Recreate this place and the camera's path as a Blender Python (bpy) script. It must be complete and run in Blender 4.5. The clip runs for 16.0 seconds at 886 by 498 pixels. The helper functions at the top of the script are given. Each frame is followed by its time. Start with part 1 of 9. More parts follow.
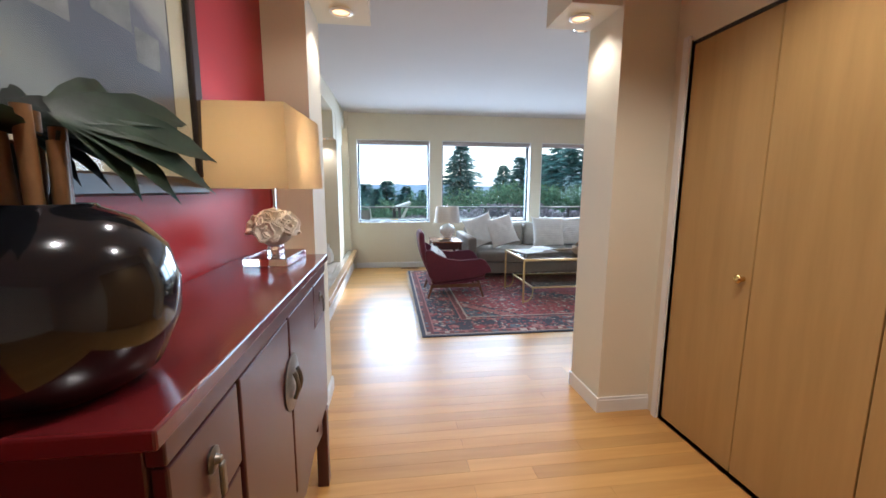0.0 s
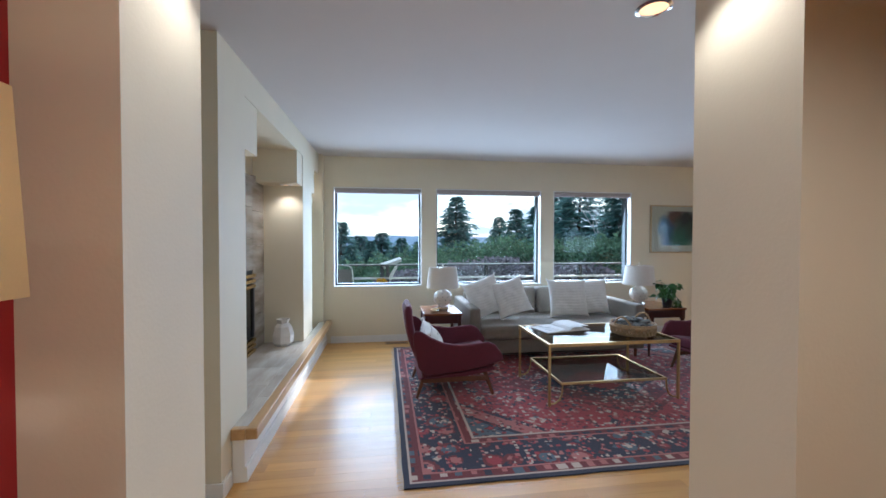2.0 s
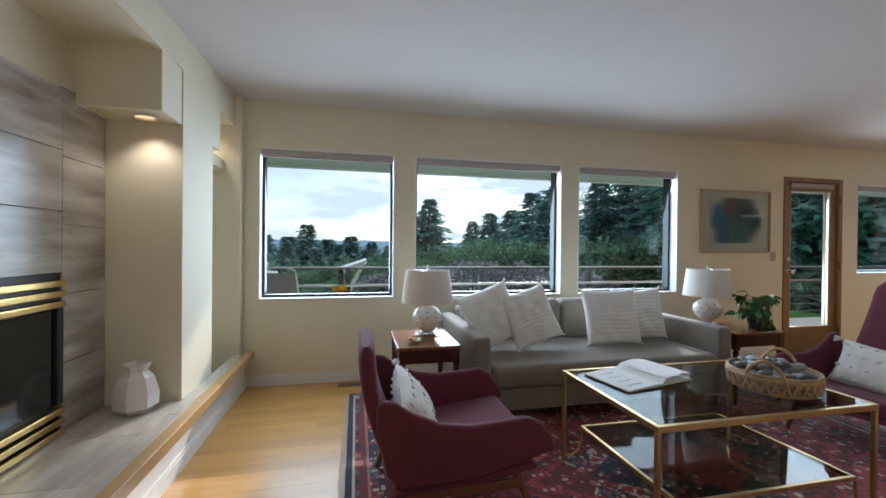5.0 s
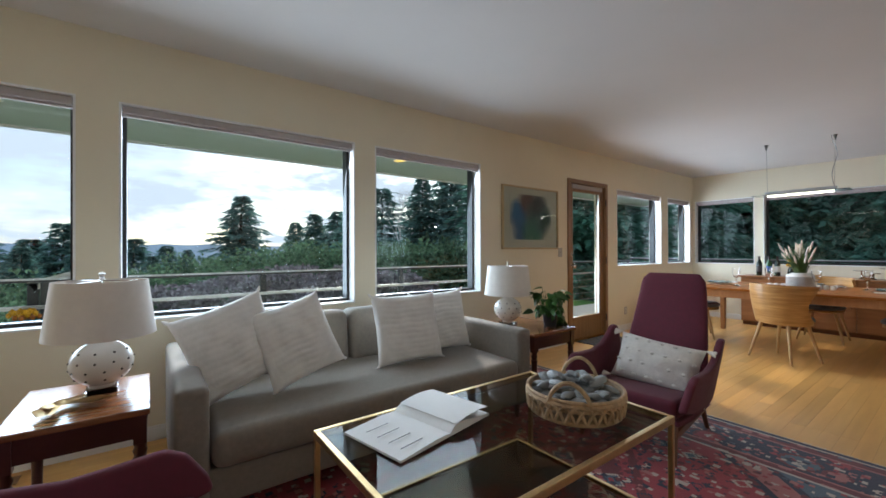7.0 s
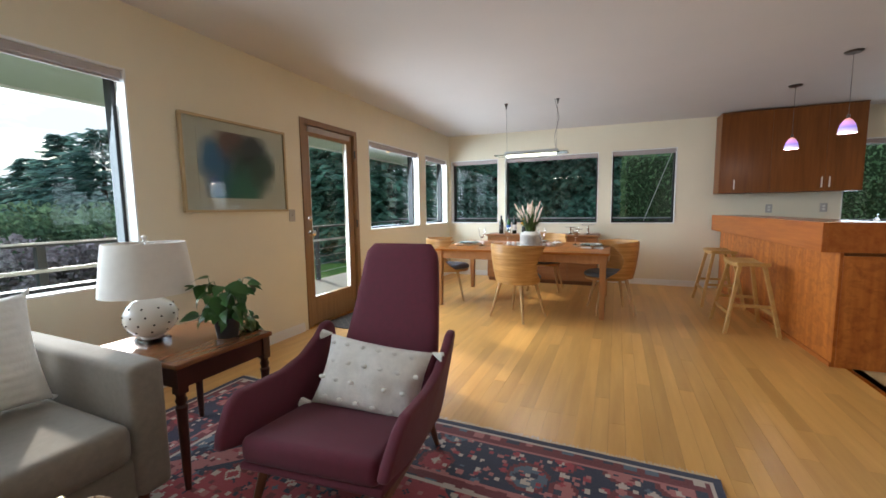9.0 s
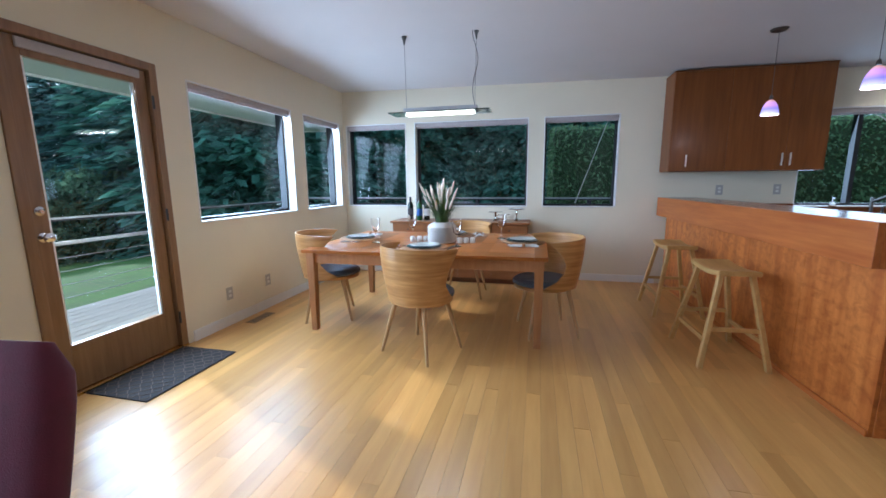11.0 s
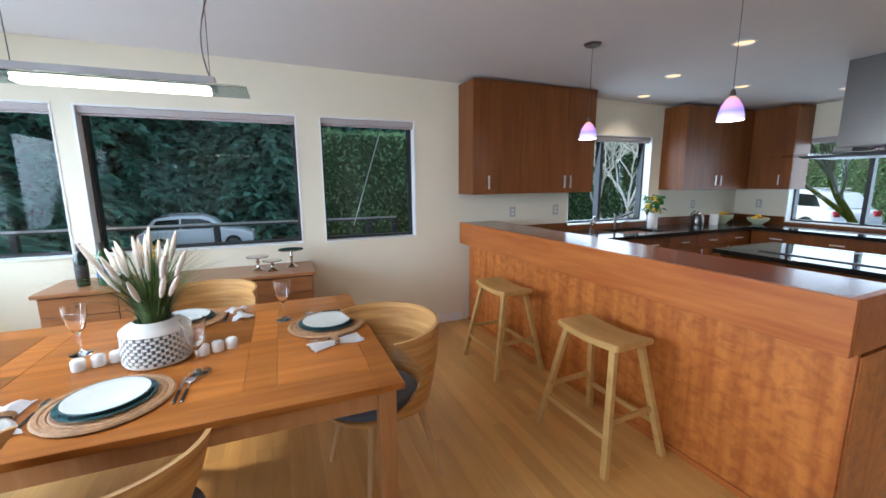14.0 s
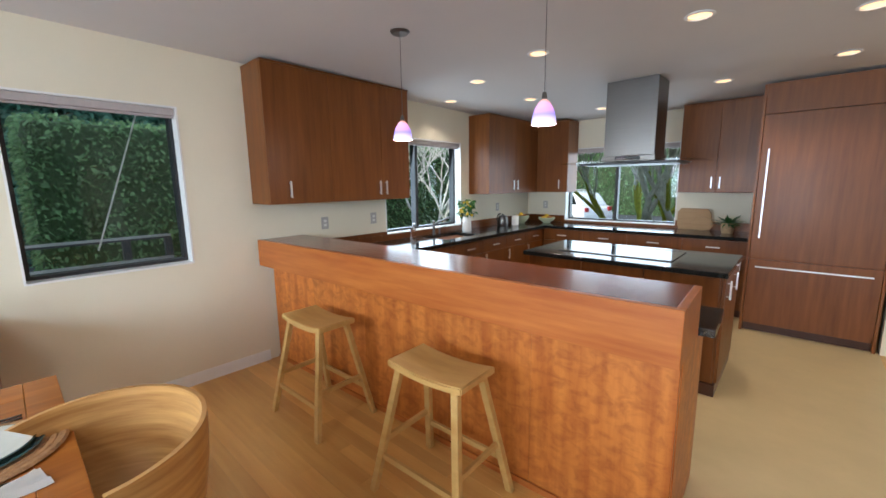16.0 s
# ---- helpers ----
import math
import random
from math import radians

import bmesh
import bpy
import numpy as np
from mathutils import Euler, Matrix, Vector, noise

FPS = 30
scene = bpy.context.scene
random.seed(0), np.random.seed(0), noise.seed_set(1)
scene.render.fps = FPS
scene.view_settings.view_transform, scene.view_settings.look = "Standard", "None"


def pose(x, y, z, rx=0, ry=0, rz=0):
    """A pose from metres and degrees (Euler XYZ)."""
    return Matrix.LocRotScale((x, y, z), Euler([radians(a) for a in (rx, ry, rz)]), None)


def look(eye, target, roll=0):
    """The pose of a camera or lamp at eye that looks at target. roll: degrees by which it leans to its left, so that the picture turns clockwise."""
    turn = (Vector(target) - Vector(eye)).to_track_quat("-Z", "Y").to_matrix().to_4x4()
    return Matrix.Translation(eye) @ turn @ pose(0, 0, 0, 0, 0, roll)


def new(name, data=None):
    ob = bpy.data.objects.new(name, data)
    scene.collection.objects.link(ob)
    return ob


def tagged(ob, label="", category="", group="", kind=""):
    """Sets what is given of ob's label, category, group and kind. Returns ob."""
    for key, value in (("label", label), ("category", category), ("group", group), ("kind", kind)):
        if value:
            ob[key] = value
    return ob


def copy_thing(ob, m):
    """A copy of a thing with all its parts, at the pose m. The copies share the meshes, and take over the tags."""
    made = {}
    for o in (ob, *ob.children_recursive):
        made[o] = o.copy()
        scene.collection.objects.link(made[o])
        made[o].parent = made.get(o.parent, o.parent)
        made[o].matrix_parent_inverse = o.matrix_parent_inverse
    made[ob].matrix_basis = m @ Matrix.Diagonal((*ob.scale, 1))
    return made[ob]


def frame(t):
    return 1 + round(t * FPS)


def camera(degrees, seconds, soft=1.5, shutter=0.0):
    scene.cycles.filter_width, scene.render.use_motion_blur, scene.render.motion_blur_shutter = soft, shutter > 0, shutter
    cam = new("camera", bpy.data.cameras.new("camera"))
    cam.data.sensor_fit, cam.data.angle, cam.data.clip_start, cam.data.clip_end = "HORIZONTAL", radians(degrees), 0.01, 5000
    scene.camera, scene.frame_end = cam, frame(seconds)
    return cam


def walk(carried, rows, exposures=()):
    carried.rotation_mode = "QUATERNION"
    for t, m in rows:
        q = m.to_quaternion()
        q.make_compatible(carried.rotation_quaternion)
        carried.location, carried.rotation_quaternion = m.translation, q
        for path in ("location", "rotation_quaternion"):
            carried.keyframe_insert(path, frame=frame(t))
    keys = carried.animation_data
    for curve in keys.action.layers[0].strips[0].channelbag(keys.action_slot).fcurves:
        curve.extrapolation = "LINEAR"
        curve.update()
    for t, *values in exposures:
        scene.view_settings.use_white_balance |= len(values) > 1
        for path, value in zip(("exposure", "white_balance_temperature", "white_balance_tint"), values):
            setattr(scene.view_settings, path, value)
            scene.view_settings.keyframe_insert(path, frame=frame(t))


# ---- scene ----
cam = camera(96.6, 16.0, soft=1.6)
# the walk: seconds, eye, target, roll
PATH = [
    (0, (-0.152, -0.081, 1.301), (0.11, 1.88, 1.006), 0.29),
    (0.5, (-0.097, 0.189, 1.316), (0.176, 2.161, 1.124), 0.39),
    (1, (-0.039, 0.487, 1.331), (0.24, 2.465, 1.243), 0.39),
    (1.5, (-0.013, 0.786, 1.361), (0.268, 2.766, 1.326), 0.37),
    (2, (0.019, 1.107, 1.376), (0.305, 3.086, 1.337), 0.07),
    (2.5, (0.07, 1.453, 1.346), (0.346, 3.434, 1.32), 0.72),
    (3, (0.046, 1.775, 1.337), (0.331, 3.755, 1.322), 0.43),
    (5.3, (0.222, 2.955, 1.225), (0.717, 4.893, 1.218), 0.38),
    (5.5, (0.303, 3.035, 1.215), (0.859, 4.956, 1.218), 0.03),
    (6, (0.488, 3.221, 1.202), (1.245, 5.072, 1.213), -0.1),
    (6.5, (0.663, 3.36, 1.195), (1.643, 5.103, 1.201), -0.0),
    (7, (0.859, 3.464, 1.194), (2.052, 5.07, 1.201), -0.18),
    (7.5, (1.123, 3.55, 1.187), (2.517, 4.984, 1.183), -0.59),
    (8, (1.431, 3.621, 1.189), (3.002, 4.858, 1.156), -0.7),
    (8.5, (1.751, 3.639, 1.206), (3.463, 4.667, 1.097), -0.54),
    (9, (2.102, 3.719, 1.204), (3.924, 4.52, 1.004), -0.79),
    (9.2, (2.262, 3.788, 1.198), (4.118, 4.497, 0.966), -0.9),
    (11.3, (3.816, 3.884, 1.281), (5.748, 4.283, 0.95), -0.32),
    (11.5, (3.942, 3.906, 1.288), (5.887, 4.242, 0.96), -0.21),
    (12, (4.253, 3.967, 1.314), (6.221, 4.112, 0.993), -0.2),
    (12.5, (4.559, 4.036, 1.365), (6.533, 3.954, 1.051), -0.27),
    (13, (4.794, 4.118, 1.415), (6.743, 3.807, 1.092), -0.22),
    (13.5, (4.978, 4.183, 1.463), (6.878, 3.651, 1.133), -0.31),
    (14, (5.149, 4.174, 1.488), (6.974, 3.429, 1.153), -0.45),
    (14.5, (5.29, 4.086, 1.487), (7.026, 3.142, 1.172), -0.61),
    (15, (5.435, 4.013, 1.491), (7.048, 2.872, 1.179), -0.81),
    (15.5, (5.518, 3.938, 1.483), (6.993, 2.622, 1.18), -0.79),
    (15.7, (5.54, 3.9, 1.485), (6.959, 2.524, 1.183), -0.88),
    (16, (5.573, 3.839, 1.506), (6.894, 2.372, 1.181), -0.8),
]
EXPOSURES = [(0.0, 0.85, 5350, 10), (0.5, 0.74, 5250, 10), (1.0, 0.56, 5150, 10), (1.5, 0.46, 5150, 10), (3.0, 0.45, 5350, 10), (5.5, 0.10, 5800, 10), (7.0, 0.10, 5950, 10), (8.0, 0.22, 6150, 10), (9.0, 0.52, 6250, 10), (11.3, 0.42, 5000, 10), (12.3, 0.46, 5050, 10), (13.5, 0.62, 5450, 10), (14.5, 0.80, 5750, 10), (16.0, 0.92, 6000, 10)]
walk(cam, [(t, look(eye, target, roll)) for t, eye, target, roll in PATH], EXPOSURES)

# ---- light and sky ----
SUN_EL, SUN_AZ = radians(26.0), radians(65)      # the low sun stands over the garden, azimuth counted from +x
world = bpy.data.worlds.new("sky_world")
scene.world = world
world.use_nodes = True
wn = world.node_tree.nodes
wl = world.node_tree.links
wn.clear()
sky = wn.new("ShaderNodeTexSky")
sky.sky_type = "NISHITA"
sky.sun_disc = False
sky.sun_elevation, sky.sun_rotation = SUN_EL, math.pi / 2 - SUN_AZ
sky.dust_density, sky.ozone_density = 1.0, 1.5
cloud_co = wn.new("ShaderNodeTexCoord")
cloud_map = wn.new("ShaderNodeMapping")
cloud_map.inputs["Scale"].default_value = (1.6, 1.6, 5.5)
cloud = wn.new("ShaderNodeTexNoise")
cloud.inputs["Scale"].default_value, cloud.inputs["Detail"].default_value, cloud.inputs["Roughness"].default_value = 2.2, 7, 0.6
cloud_ramp = wn.new("ShaderNodeValToRGB")
cloud_ramp.color_ramp.elements[0].position, cloud_ramp.color_ramp.elements[1].position = 0.36, 0.58
cloud_mix = wn.new("ShaderNodeMixRGB")
cloud_mix.inputs["Color2"].default_value = (5.4, 5.7, 6.2, 1)
bg = wn.new("ShaderNodeBackground")
bg.inputs["Strength"].default_value = 0.15
wout = wn.new("ShaderNodeOutputWorld")
wl.new(cloud_co.outputs["Generated"], cloud_map.inputs["Vector"])
wl.new(cloud_map.outputs["Vector"], cloud.inputs["Vector"])
wl.new(cloud.outputs["Fac"], cloud_ramp.inputs["Fac"])
wl.new(cloud_ramp.outputs["Color"], cloud_mix.inputs["Fac"])
wl.new(sky.outputs["Color"], cloud_mix.inputs["Color1"])
wl.new(cloud_mix.outputs["Color"], bg.inputs["Color"])
wl.new(bg.outputs["Background"], wout.inputs["Surface"])

sun_lamp = bpy.data.lights.new("sun", "SUN")
sun_lamp.energy, sun_lamp.angle, sun_lamp.color = 2.9, radians(2.0), (1.0, 0.90, 0.76)
sun = new("sun", sun_lamp)
sun_from = Vector((math.cos(SUN_AZ) * math.cos(SUN_EL), math.sin(SUN_AZ) * math.cos(SUN_EL), math.sin(SUN_EL)))
sun.matrix_world = look(sun_from * 60, (0, 0, 0))


def area_light(name, centre, target, w, h, power, colour, spread=180):
    d = bpy.data.lights.new(name, "AREA")
    d.shape, d.size, d.size_y, d.energy, d.color, d.spread = "RECTANGLE", w, h, power, colour, radians(spread)
    o = new(name, d)
    o.matrix_world = look(centre, target)
    return o


SKY_BLUE = (0.80, 0.90, 1.0)
for n, x0, x1, z0, z1, p in (("a", -0.68, 0.51, 0.76, 2.10, 27), ("b", 0.71, 2.245, 0.76, 2.10, 34), ("c", 2.43, 3.66, 0.76, 2.10, 26),
                             ("door", 5.27, 5.95, 0.35, 2.02, 36), ("d", 6.32, 7.69, 0.95, 2.07, 42), ("e", 7.91, 8.79, 0.95, 2.07, 28)):
    area_light("sky_light_" + n, ((x0 + x1) / 2, 6.80, (z0 + z1) / 2), ((x0 + x1) / 2, 5.0, (z0 + z1) / 2 - 0.5), x1 - x0, z1 - z0, p, SKY_BLUE, 150)
for n, y0, y1, z0, z1, p in (("k", -0.2, 1.05, 0.97, 1.98, 11),):
    area_light("sky_light_" + n, (9.14, (y0 + y1) / 2, (z0 + z1) / 2), (7.0, (y0 + y1) / 2, (z0 + z1) / 2 - 0.5), y1 - y0, z1 - z0, p, SKY_BLUE)
area_light("sky_light_s", (7.5, -2.22, 1.43), (7.5, 0.0, 1.0), 1.5, 1.05, 12, SKY_BLUE)


def spot(name, at, power, colour=(1.0, 0.72, 0.42), size=95, radius=0.04):
    d = bpy.data.lights.new(name, "SPOT")
    d.energy, d.color, d.spot_size, d.spot_blend, d.shadow_soft_size = power, colour, radians(size), 0.6, radius
    o = new(name, d)
    o.matrix_world = look(at, (at[0], at[1], 0))
    return o


# ---- materials ----
def material(name, colour, rough=0.5, metal=0.0, vary=0.12, scale=8.0, bump=0.0, bump_scale=60.0, stretch=(1, 1, 1), per_object=0.0, per_island=0.0,
             coat=0.0, sheen=0.0, second=None, detail=6.0, spec=0.5):
    m = bpy.data.materials.new(name)
    m.use_nodes = True
    n, l = m.node_tree.nodes, m.node_tree.links
    b = n["Principled BSDF"]
    b.inputs["Roughness"].default_value, b.inputs["Metallic"].default_value = rough, metal
    b.inputs["Coat Weight"].default_value, b.inputs["Sheen Weight"].default_value = coat, sheen
    b.inputs["Coat Roughness"].default_value = 0.15
    b.inputs["Specular IOR Level"].default_value = spec
    co = n.new("ShaderNodeTexCoord")
    mp = n.new("ShaderNodeMapping")
    mp.inputs["Scale"].default_value = stretch
    l.new(co.outputs["Object"], mp.inputs["Vector"])
    tex = n.new("ShaderNodeTexNoise")
    tex.inputs["Scale"].default_value, tex.inputs["Detail"].default_value, tex.inputs["Roughness"].default_value = scale, detail, 0.6
    l.new(mp.outputs["Vector"], tex.inputs["Vector"])
    mix = n.new("ShaderNodeMixRGB")
    c2 = second or tuple(min(1, c * (1 + vary)) for c in colour)
    c1 = colour if second else tuple(c * (1 - vary) for c in colour)
    mix.inputs["Color1"].default_value, mix.inputs["Color2"].default_value = (*c1, 1), (*c2, 1)
    ramp = n.new("ShaderNodeMapRange")
    ramp.inputs["From Min"].default_value, ramp.inputs["From Max"].default_value = 0.3, 0.7
    l.new(tex.outputs["Fac"], ramp.inputs["Value"])
    l.new(ramp.outputs["Result"], mix.inputs["Fac"])
    out = mix.outputs["Color"]
    if per_object or per_island:
        hsv = n.new("ShaderNodeHueSaturation")
        mr = n.new("ShaderNodeMapRange")
        a = per_object or per_island
        mr.inputs["To Min"].default_value, mr.inputs["To Max"].default_value = 1 - a, 1 + a
        if per_object:
            l.new(n.new("ShaderNodeObjectInfo").outputs["Random"], mr.inputs["Value"])
        else:
            l.new(n.new("ShaderNodeNewGeometry").outputs["Random Per Island"], mr.inputs["Value"])
        l.new(mr.outputs["Result"], hsv.inputs["Value"])
        l.new(out, hsv.inputs["Color"])
        out = hsv.outputs["Color"]
    l.new(out, b.inputs["Base Color"])
    # roughness varies a little with the same grain
    rr = n.new("ShaderNodeMapRange")
    rr.inputs["To Min"].default_value, rr.inputs["To Max"].default_value = max(0.02, rough * 0.85), min(1, rough * 1.15)
    l.new(tex.outputs["Fac"], rr.inputs["Value"])
    l.new(rr.outputs["Result"], b.inputs["Roughness"])
    if bump:
        fine = n.new("ShaderNodeTexNoise")
        fine.inputs["Scale"].default_value, fine.inputs["Detail"].default_value = bump_scale, 3
        l.new(mp.outputs["Vector"], fine.inputs["Vector"])
        bm_node = n.new("ShaderNodeBump")
        bm_node.inputs["Strength"].default_value, bm_node.inputs["Distance"].default_value = bump, 0.004
        l.new(fine.outputs["Fac"], bm_node.inputs["Height"])
        l.new(bm_node.outputs["Normal"], b.inputs["Normal"])
    return m


def figured_wood(name, dark, mid, light):
    """Veneer with upright bands, wavy cross figure and fine pores."""
    m = material(name, mid, 0.4, vary=0, second=light, scale=2.6, stretch=(5, 5, 0.45), bump=0.03, bump_scale=50, per_object=0.10, coat=0.06, detail=5, spec=0.4)
    n, l = m.node_tree.nodes, m.node_tree.links
    b = n["Principled BSDF"]
    base = b.inputs["Base Color"].links[0].from_socket
    co, mp, fig = n.new("ShaderNodeTexCoord"), n.new("ShaderNodeMapping"), n.new("ShaderNodeTexNoise")
    mp.inputs["Scale"].default_value = (5, 5, 7)
    fig.inputs["Scale"].default_value, fig.inputs["Detail"].default_value, fig.inputs["Roughness"].default_value, fig.inputs["Distortion"].default_value = 2.6, 6, 0.6, 0.8
    l.new(co.outputs["Object"], mp.inputs["Vector"])
    l.new(mp.outputs["Vector"], fig.inputs["Vector"])
    mr, mx = n.new("ShaderNodeMapRange"), n.new("ShaderNodeMixRGB")
    mr.inputs["From Min"].default_value, mr.inputs["From Max"].default_value, mr.inputs["To Max"].default_value = 0.44, 0.66, 0.5
    l.new(fig.outputs["Fac"], mr.inputs["Value"])
    l.new(mr.outputs["Result"], mx.inputs["Fac"])
    l.new(base, mx.inputs["Color1"])
    mx.inputs["Color2"].default_value = (*dark, 1)
    l.new(mx.outputs["Color"], b.inputs["Base Color"])
    return m


def glass_material(name, tint=(1, 1, 1), rough=0.0, ior=1.45):
    m = bpy.data.materials.new(name)
    m.use_nodes = True
    b = m.node_tree.nodes["Principled BSDF"]
    b.inputs["Base Color"].default_value = (*tint, 1)
    b.inputs["Transmission Weight"].default_value, b.inputs["Roughness"].default_value, b.inputs["IOR"].default_value = 1.0, rough, ior
    return m


def pane_material(name, tint=(0.93, 0.97, 0.97), gloss=1.0):
    """Thin window glass: clear, with a mirror share that grows at a flat angle."""
    m = bpy.data.materials.new(name)
    m.use_nodes = True
    n, l = m.node_tree.nodes, m.node_tree.links
    n.remove(n["Principled BSDF"])
    tr, gl, mx, lw = n.new("ShaderNodeBsdfTransparent"), n.new("ShaderNodeBsdfGlossy"), n.new("ShaderNodeMixShader"), n.new("ShaderNodeLayerWeight")
    tr.inputs["Color"].default_value = (*tint, 1)
    gl.inputs["Roughness"].default_value = 0.01
    gl.inputs["Color"].default_value = (gloss, gloss, gloss, 1)
    lw.inputs["Blend"].default_value = 0.5
    pw, ml = n.new("ShaderNodeMath"), n.new("ShaderNodeMath")
    pw.operation, pw.inputs[1].default_value = "POWER", 4.0
    ml.operation, ml.inputs[1].default_value, ml.inputs[2].default_value = "MULTIPLY_ADD", 0.2, 0.016
    l.new(lw.outputs["Facing"], pw.inputs[0])
    l.new(pw.outputs[0], ml.inputs[0])
    l.new(ml.outputs[0], mx.inputs["Fac"])
    l.new(tr.outputs["BSDF"], mx.inputs[1])
    l.new(gl.outputs["BSDF"], mx.inputs[2])
    l.new(mx.outputs["Shader"], n["Material Output"].inputs["Surface"])
    return m


def glow(name, colour, strength):
    m = bpy.data.materials.new(name)
    m.use_nodes = True
    b = m.node_tree.nodes["Principled BSDF"]
    b.inputs["Base Color"].default_value = (*colour, 1)
    b.inputs["Emission Color"].default_value, b.inputs["Emission Strength"].default_value = (*colour, 1), strength
    return m


M = {}
M["wall"] = material("cream_wall_paint", (0.74, 0.68, 0.53), 0.75, vary=0.03, scale=1.5, bump=0.14, bump_scale=95)
M["red"] = material("red_wall_paint", (0.36, 0.012, 0.018), 0.5, vary=0.05, scale=1.5, bump=0.05, bump_scale=180)
M["ceiling"] = material("ceiling_paint", (0.58, 0.55, 0.53), 0.9, vary=0.02, scale=2, bump=0.08, bump_scale=140)
M["white"] = material("white_trim_paint", (0.78, 0.78, 0.76), 0.4, vary=0.03, scale=6)
M["black"] = material("black_metal", (0.02, 0.02, 0.022), 0.4, vary=0.1)
M["blind"] = material("grey_roller_blind", (0.42, 0.38, 0.37), 0.8, vary=0.06, scale=20, bump=0.1, bump_scale=300)
M["oak"] = material("oak_floor", (0.52, 0.27, 0.070), 0.34, vary=0.0, second=(0.66, 0.375, 0.112), scale=2.2, stretch=(0.5, 5, 5), bump=0.03, bump_scale=60, per_object=0.13, coat=0.10)
M["oak_far"] = material("oak_floor_far", (0.52, 0.27, 0.070), 0.34, vary=0.0, second=(0.66, 0.375, 0.112), scale=2.2, stretch=(0.5, 5, 5), bump=0.03, bump_scale=60, per_island=0.13, coat=0.10)
M["seam"] = material("floor_seam", (0.12, 0.065, 0.03), 0.7)
M["lino"] = material("tan_sheet_floor", (0.50, 0.38, 0.20), 0.45, vary=0.07, scale=3, bump=0.03)
M["cherry"] = material("cherry_cabinet", (0.125, 0.036, 0.006), 0.4, vary=0, second=(0.205, 0.068, 0.012), scale=3, stretch=(7, 7, 0.5), bump=0.03, bump_scale=50, per_object=0.06, coat=0.04, spec=0.35)
M["cherry_bar"] = figured_wood("cherry_bar_panel", (0.19, 0.038, 0.005), (0.34, 0.088, 0.012), (0.60, 0.21, 0.040))
M["cherry_long"] = material("cherry_bar_fascia", (0.31, 0.076, 0.012), 0.38, vary=0, second=(0.46, 0.15, 0.030), scale=3, stretch=(0.6, 7, 7), bump=0.03, bump_scale=50, coat=0.03, detail=9, spec=0.35)
M["bartop"] = material("cherry_bar_top", (0.15, 0.032, 0.009), 0.25, vary=0, second=(0.24, 0.07, 0.026), scale=3, stretch=(0.6, 7, 7), coat=0.4)
M["granite"] = material("black_granite", (0.012, 0.014, 0.014), 0.08, vary=0.5, scale=120)
M["steel"] = material("brushed_steel", (0.16, 0.15, 0.14), 0.32, 1.0, vary=0.05, scale=4, stretch=(1, 1, 40))
M["handle"] = material("satin_nickel", (0.80, 0.79, 0.77), 0.42, 0.85, vary=0.03)
M["chrome"] = material("chrome", (0.75, 0.75, 0.76), 0.12, 1.0, vary=0.02)
M["brass"] = material("brass", (0.62, 0.42, 0.16), 0.25, 1.0, vary=0.08, scale=20)
M["gold"] = material("aged_gold_frame", (0.60, 0.43, 0.20), 0.33, 1.0, vary=0.12, scale=25)
M["pane"] = pane_material("window_glass")
M["smoke"] = pane_material("smoked_table_glass", (0.62, 0.60, 0.54))
M["door_wood"] = material("stained_door_wood", (0.20, 0.105, 0.045), 0.4, vary=0, second=(0.28, 0.155, 0.07), scale=4, stretch=(8, 8, 0.6), coat=0.1)
M["closet"] = material("birch_closet_door", (0.40, 0.245, 0.080), 0.42, vary=0, second=(0.48, 0.30, 0.105), scale=2.5, stretch=(6, 6, 0.5), coat=0.1)
M["deck"] = material("weathered_deck_board", (0.42, 0.40, 0.38), 0.8, vary=0.15, scale=6, stretch=(0.5, 8, 8), bump=0.2, per_object=0.12)
M["soffit"] = material("painted_soffit", (0.45, 0.50, 0.46), 0.7, vary=0.04, scale=3)
M["rail"] = material("dark_rail_metal", (0.06, 0.065, 0.075), 0.45, vary=0.1)
M["rail_top"] = material("pale_rail_cap", (0.55, 0.57, 0.60), 0.35, 0.6, vary=0.1, scale=10)


# ---- mesh helpers ----
def box(bm, x0, y0, z0, x1, y1, z1, m=None):
    vs = [bm.verts.new(p) for p in ((x0, y0, z0), (x1, y0, z0), (x1, y1, z0), (x0, y1, z0), (x0, y0, z1), (x1, y0, z1), (x1, y1, z1), (x0, y1, z1))]
    if m is not None:
        for v in vs:
            v.co = m @ v.co
    for f in ((0, 3, 2, 1), (4, 5, 6, 7), (0, 1, 5, 4), (1, 2, 6, 5), (2, 3, 7, 6), (3, 0, 4, 7)):
        bm.faces.new([vs[i] for i in f])
    return vs


def bbox(x0, y0, z0, x1, y1, z1, bevel=0.004, seg=2, m=None):
    """A box with rounded edges."""
    bm = bmesh.new()
    box(bm, x0, y0, z0, x1, y1, z1, m)
    if bevel:
        bmesh.ops.bevel(bm, geom=bm.edges[:], offset=bevel, segments=seg, affect="EDGES", profile=0.5)
    return bm


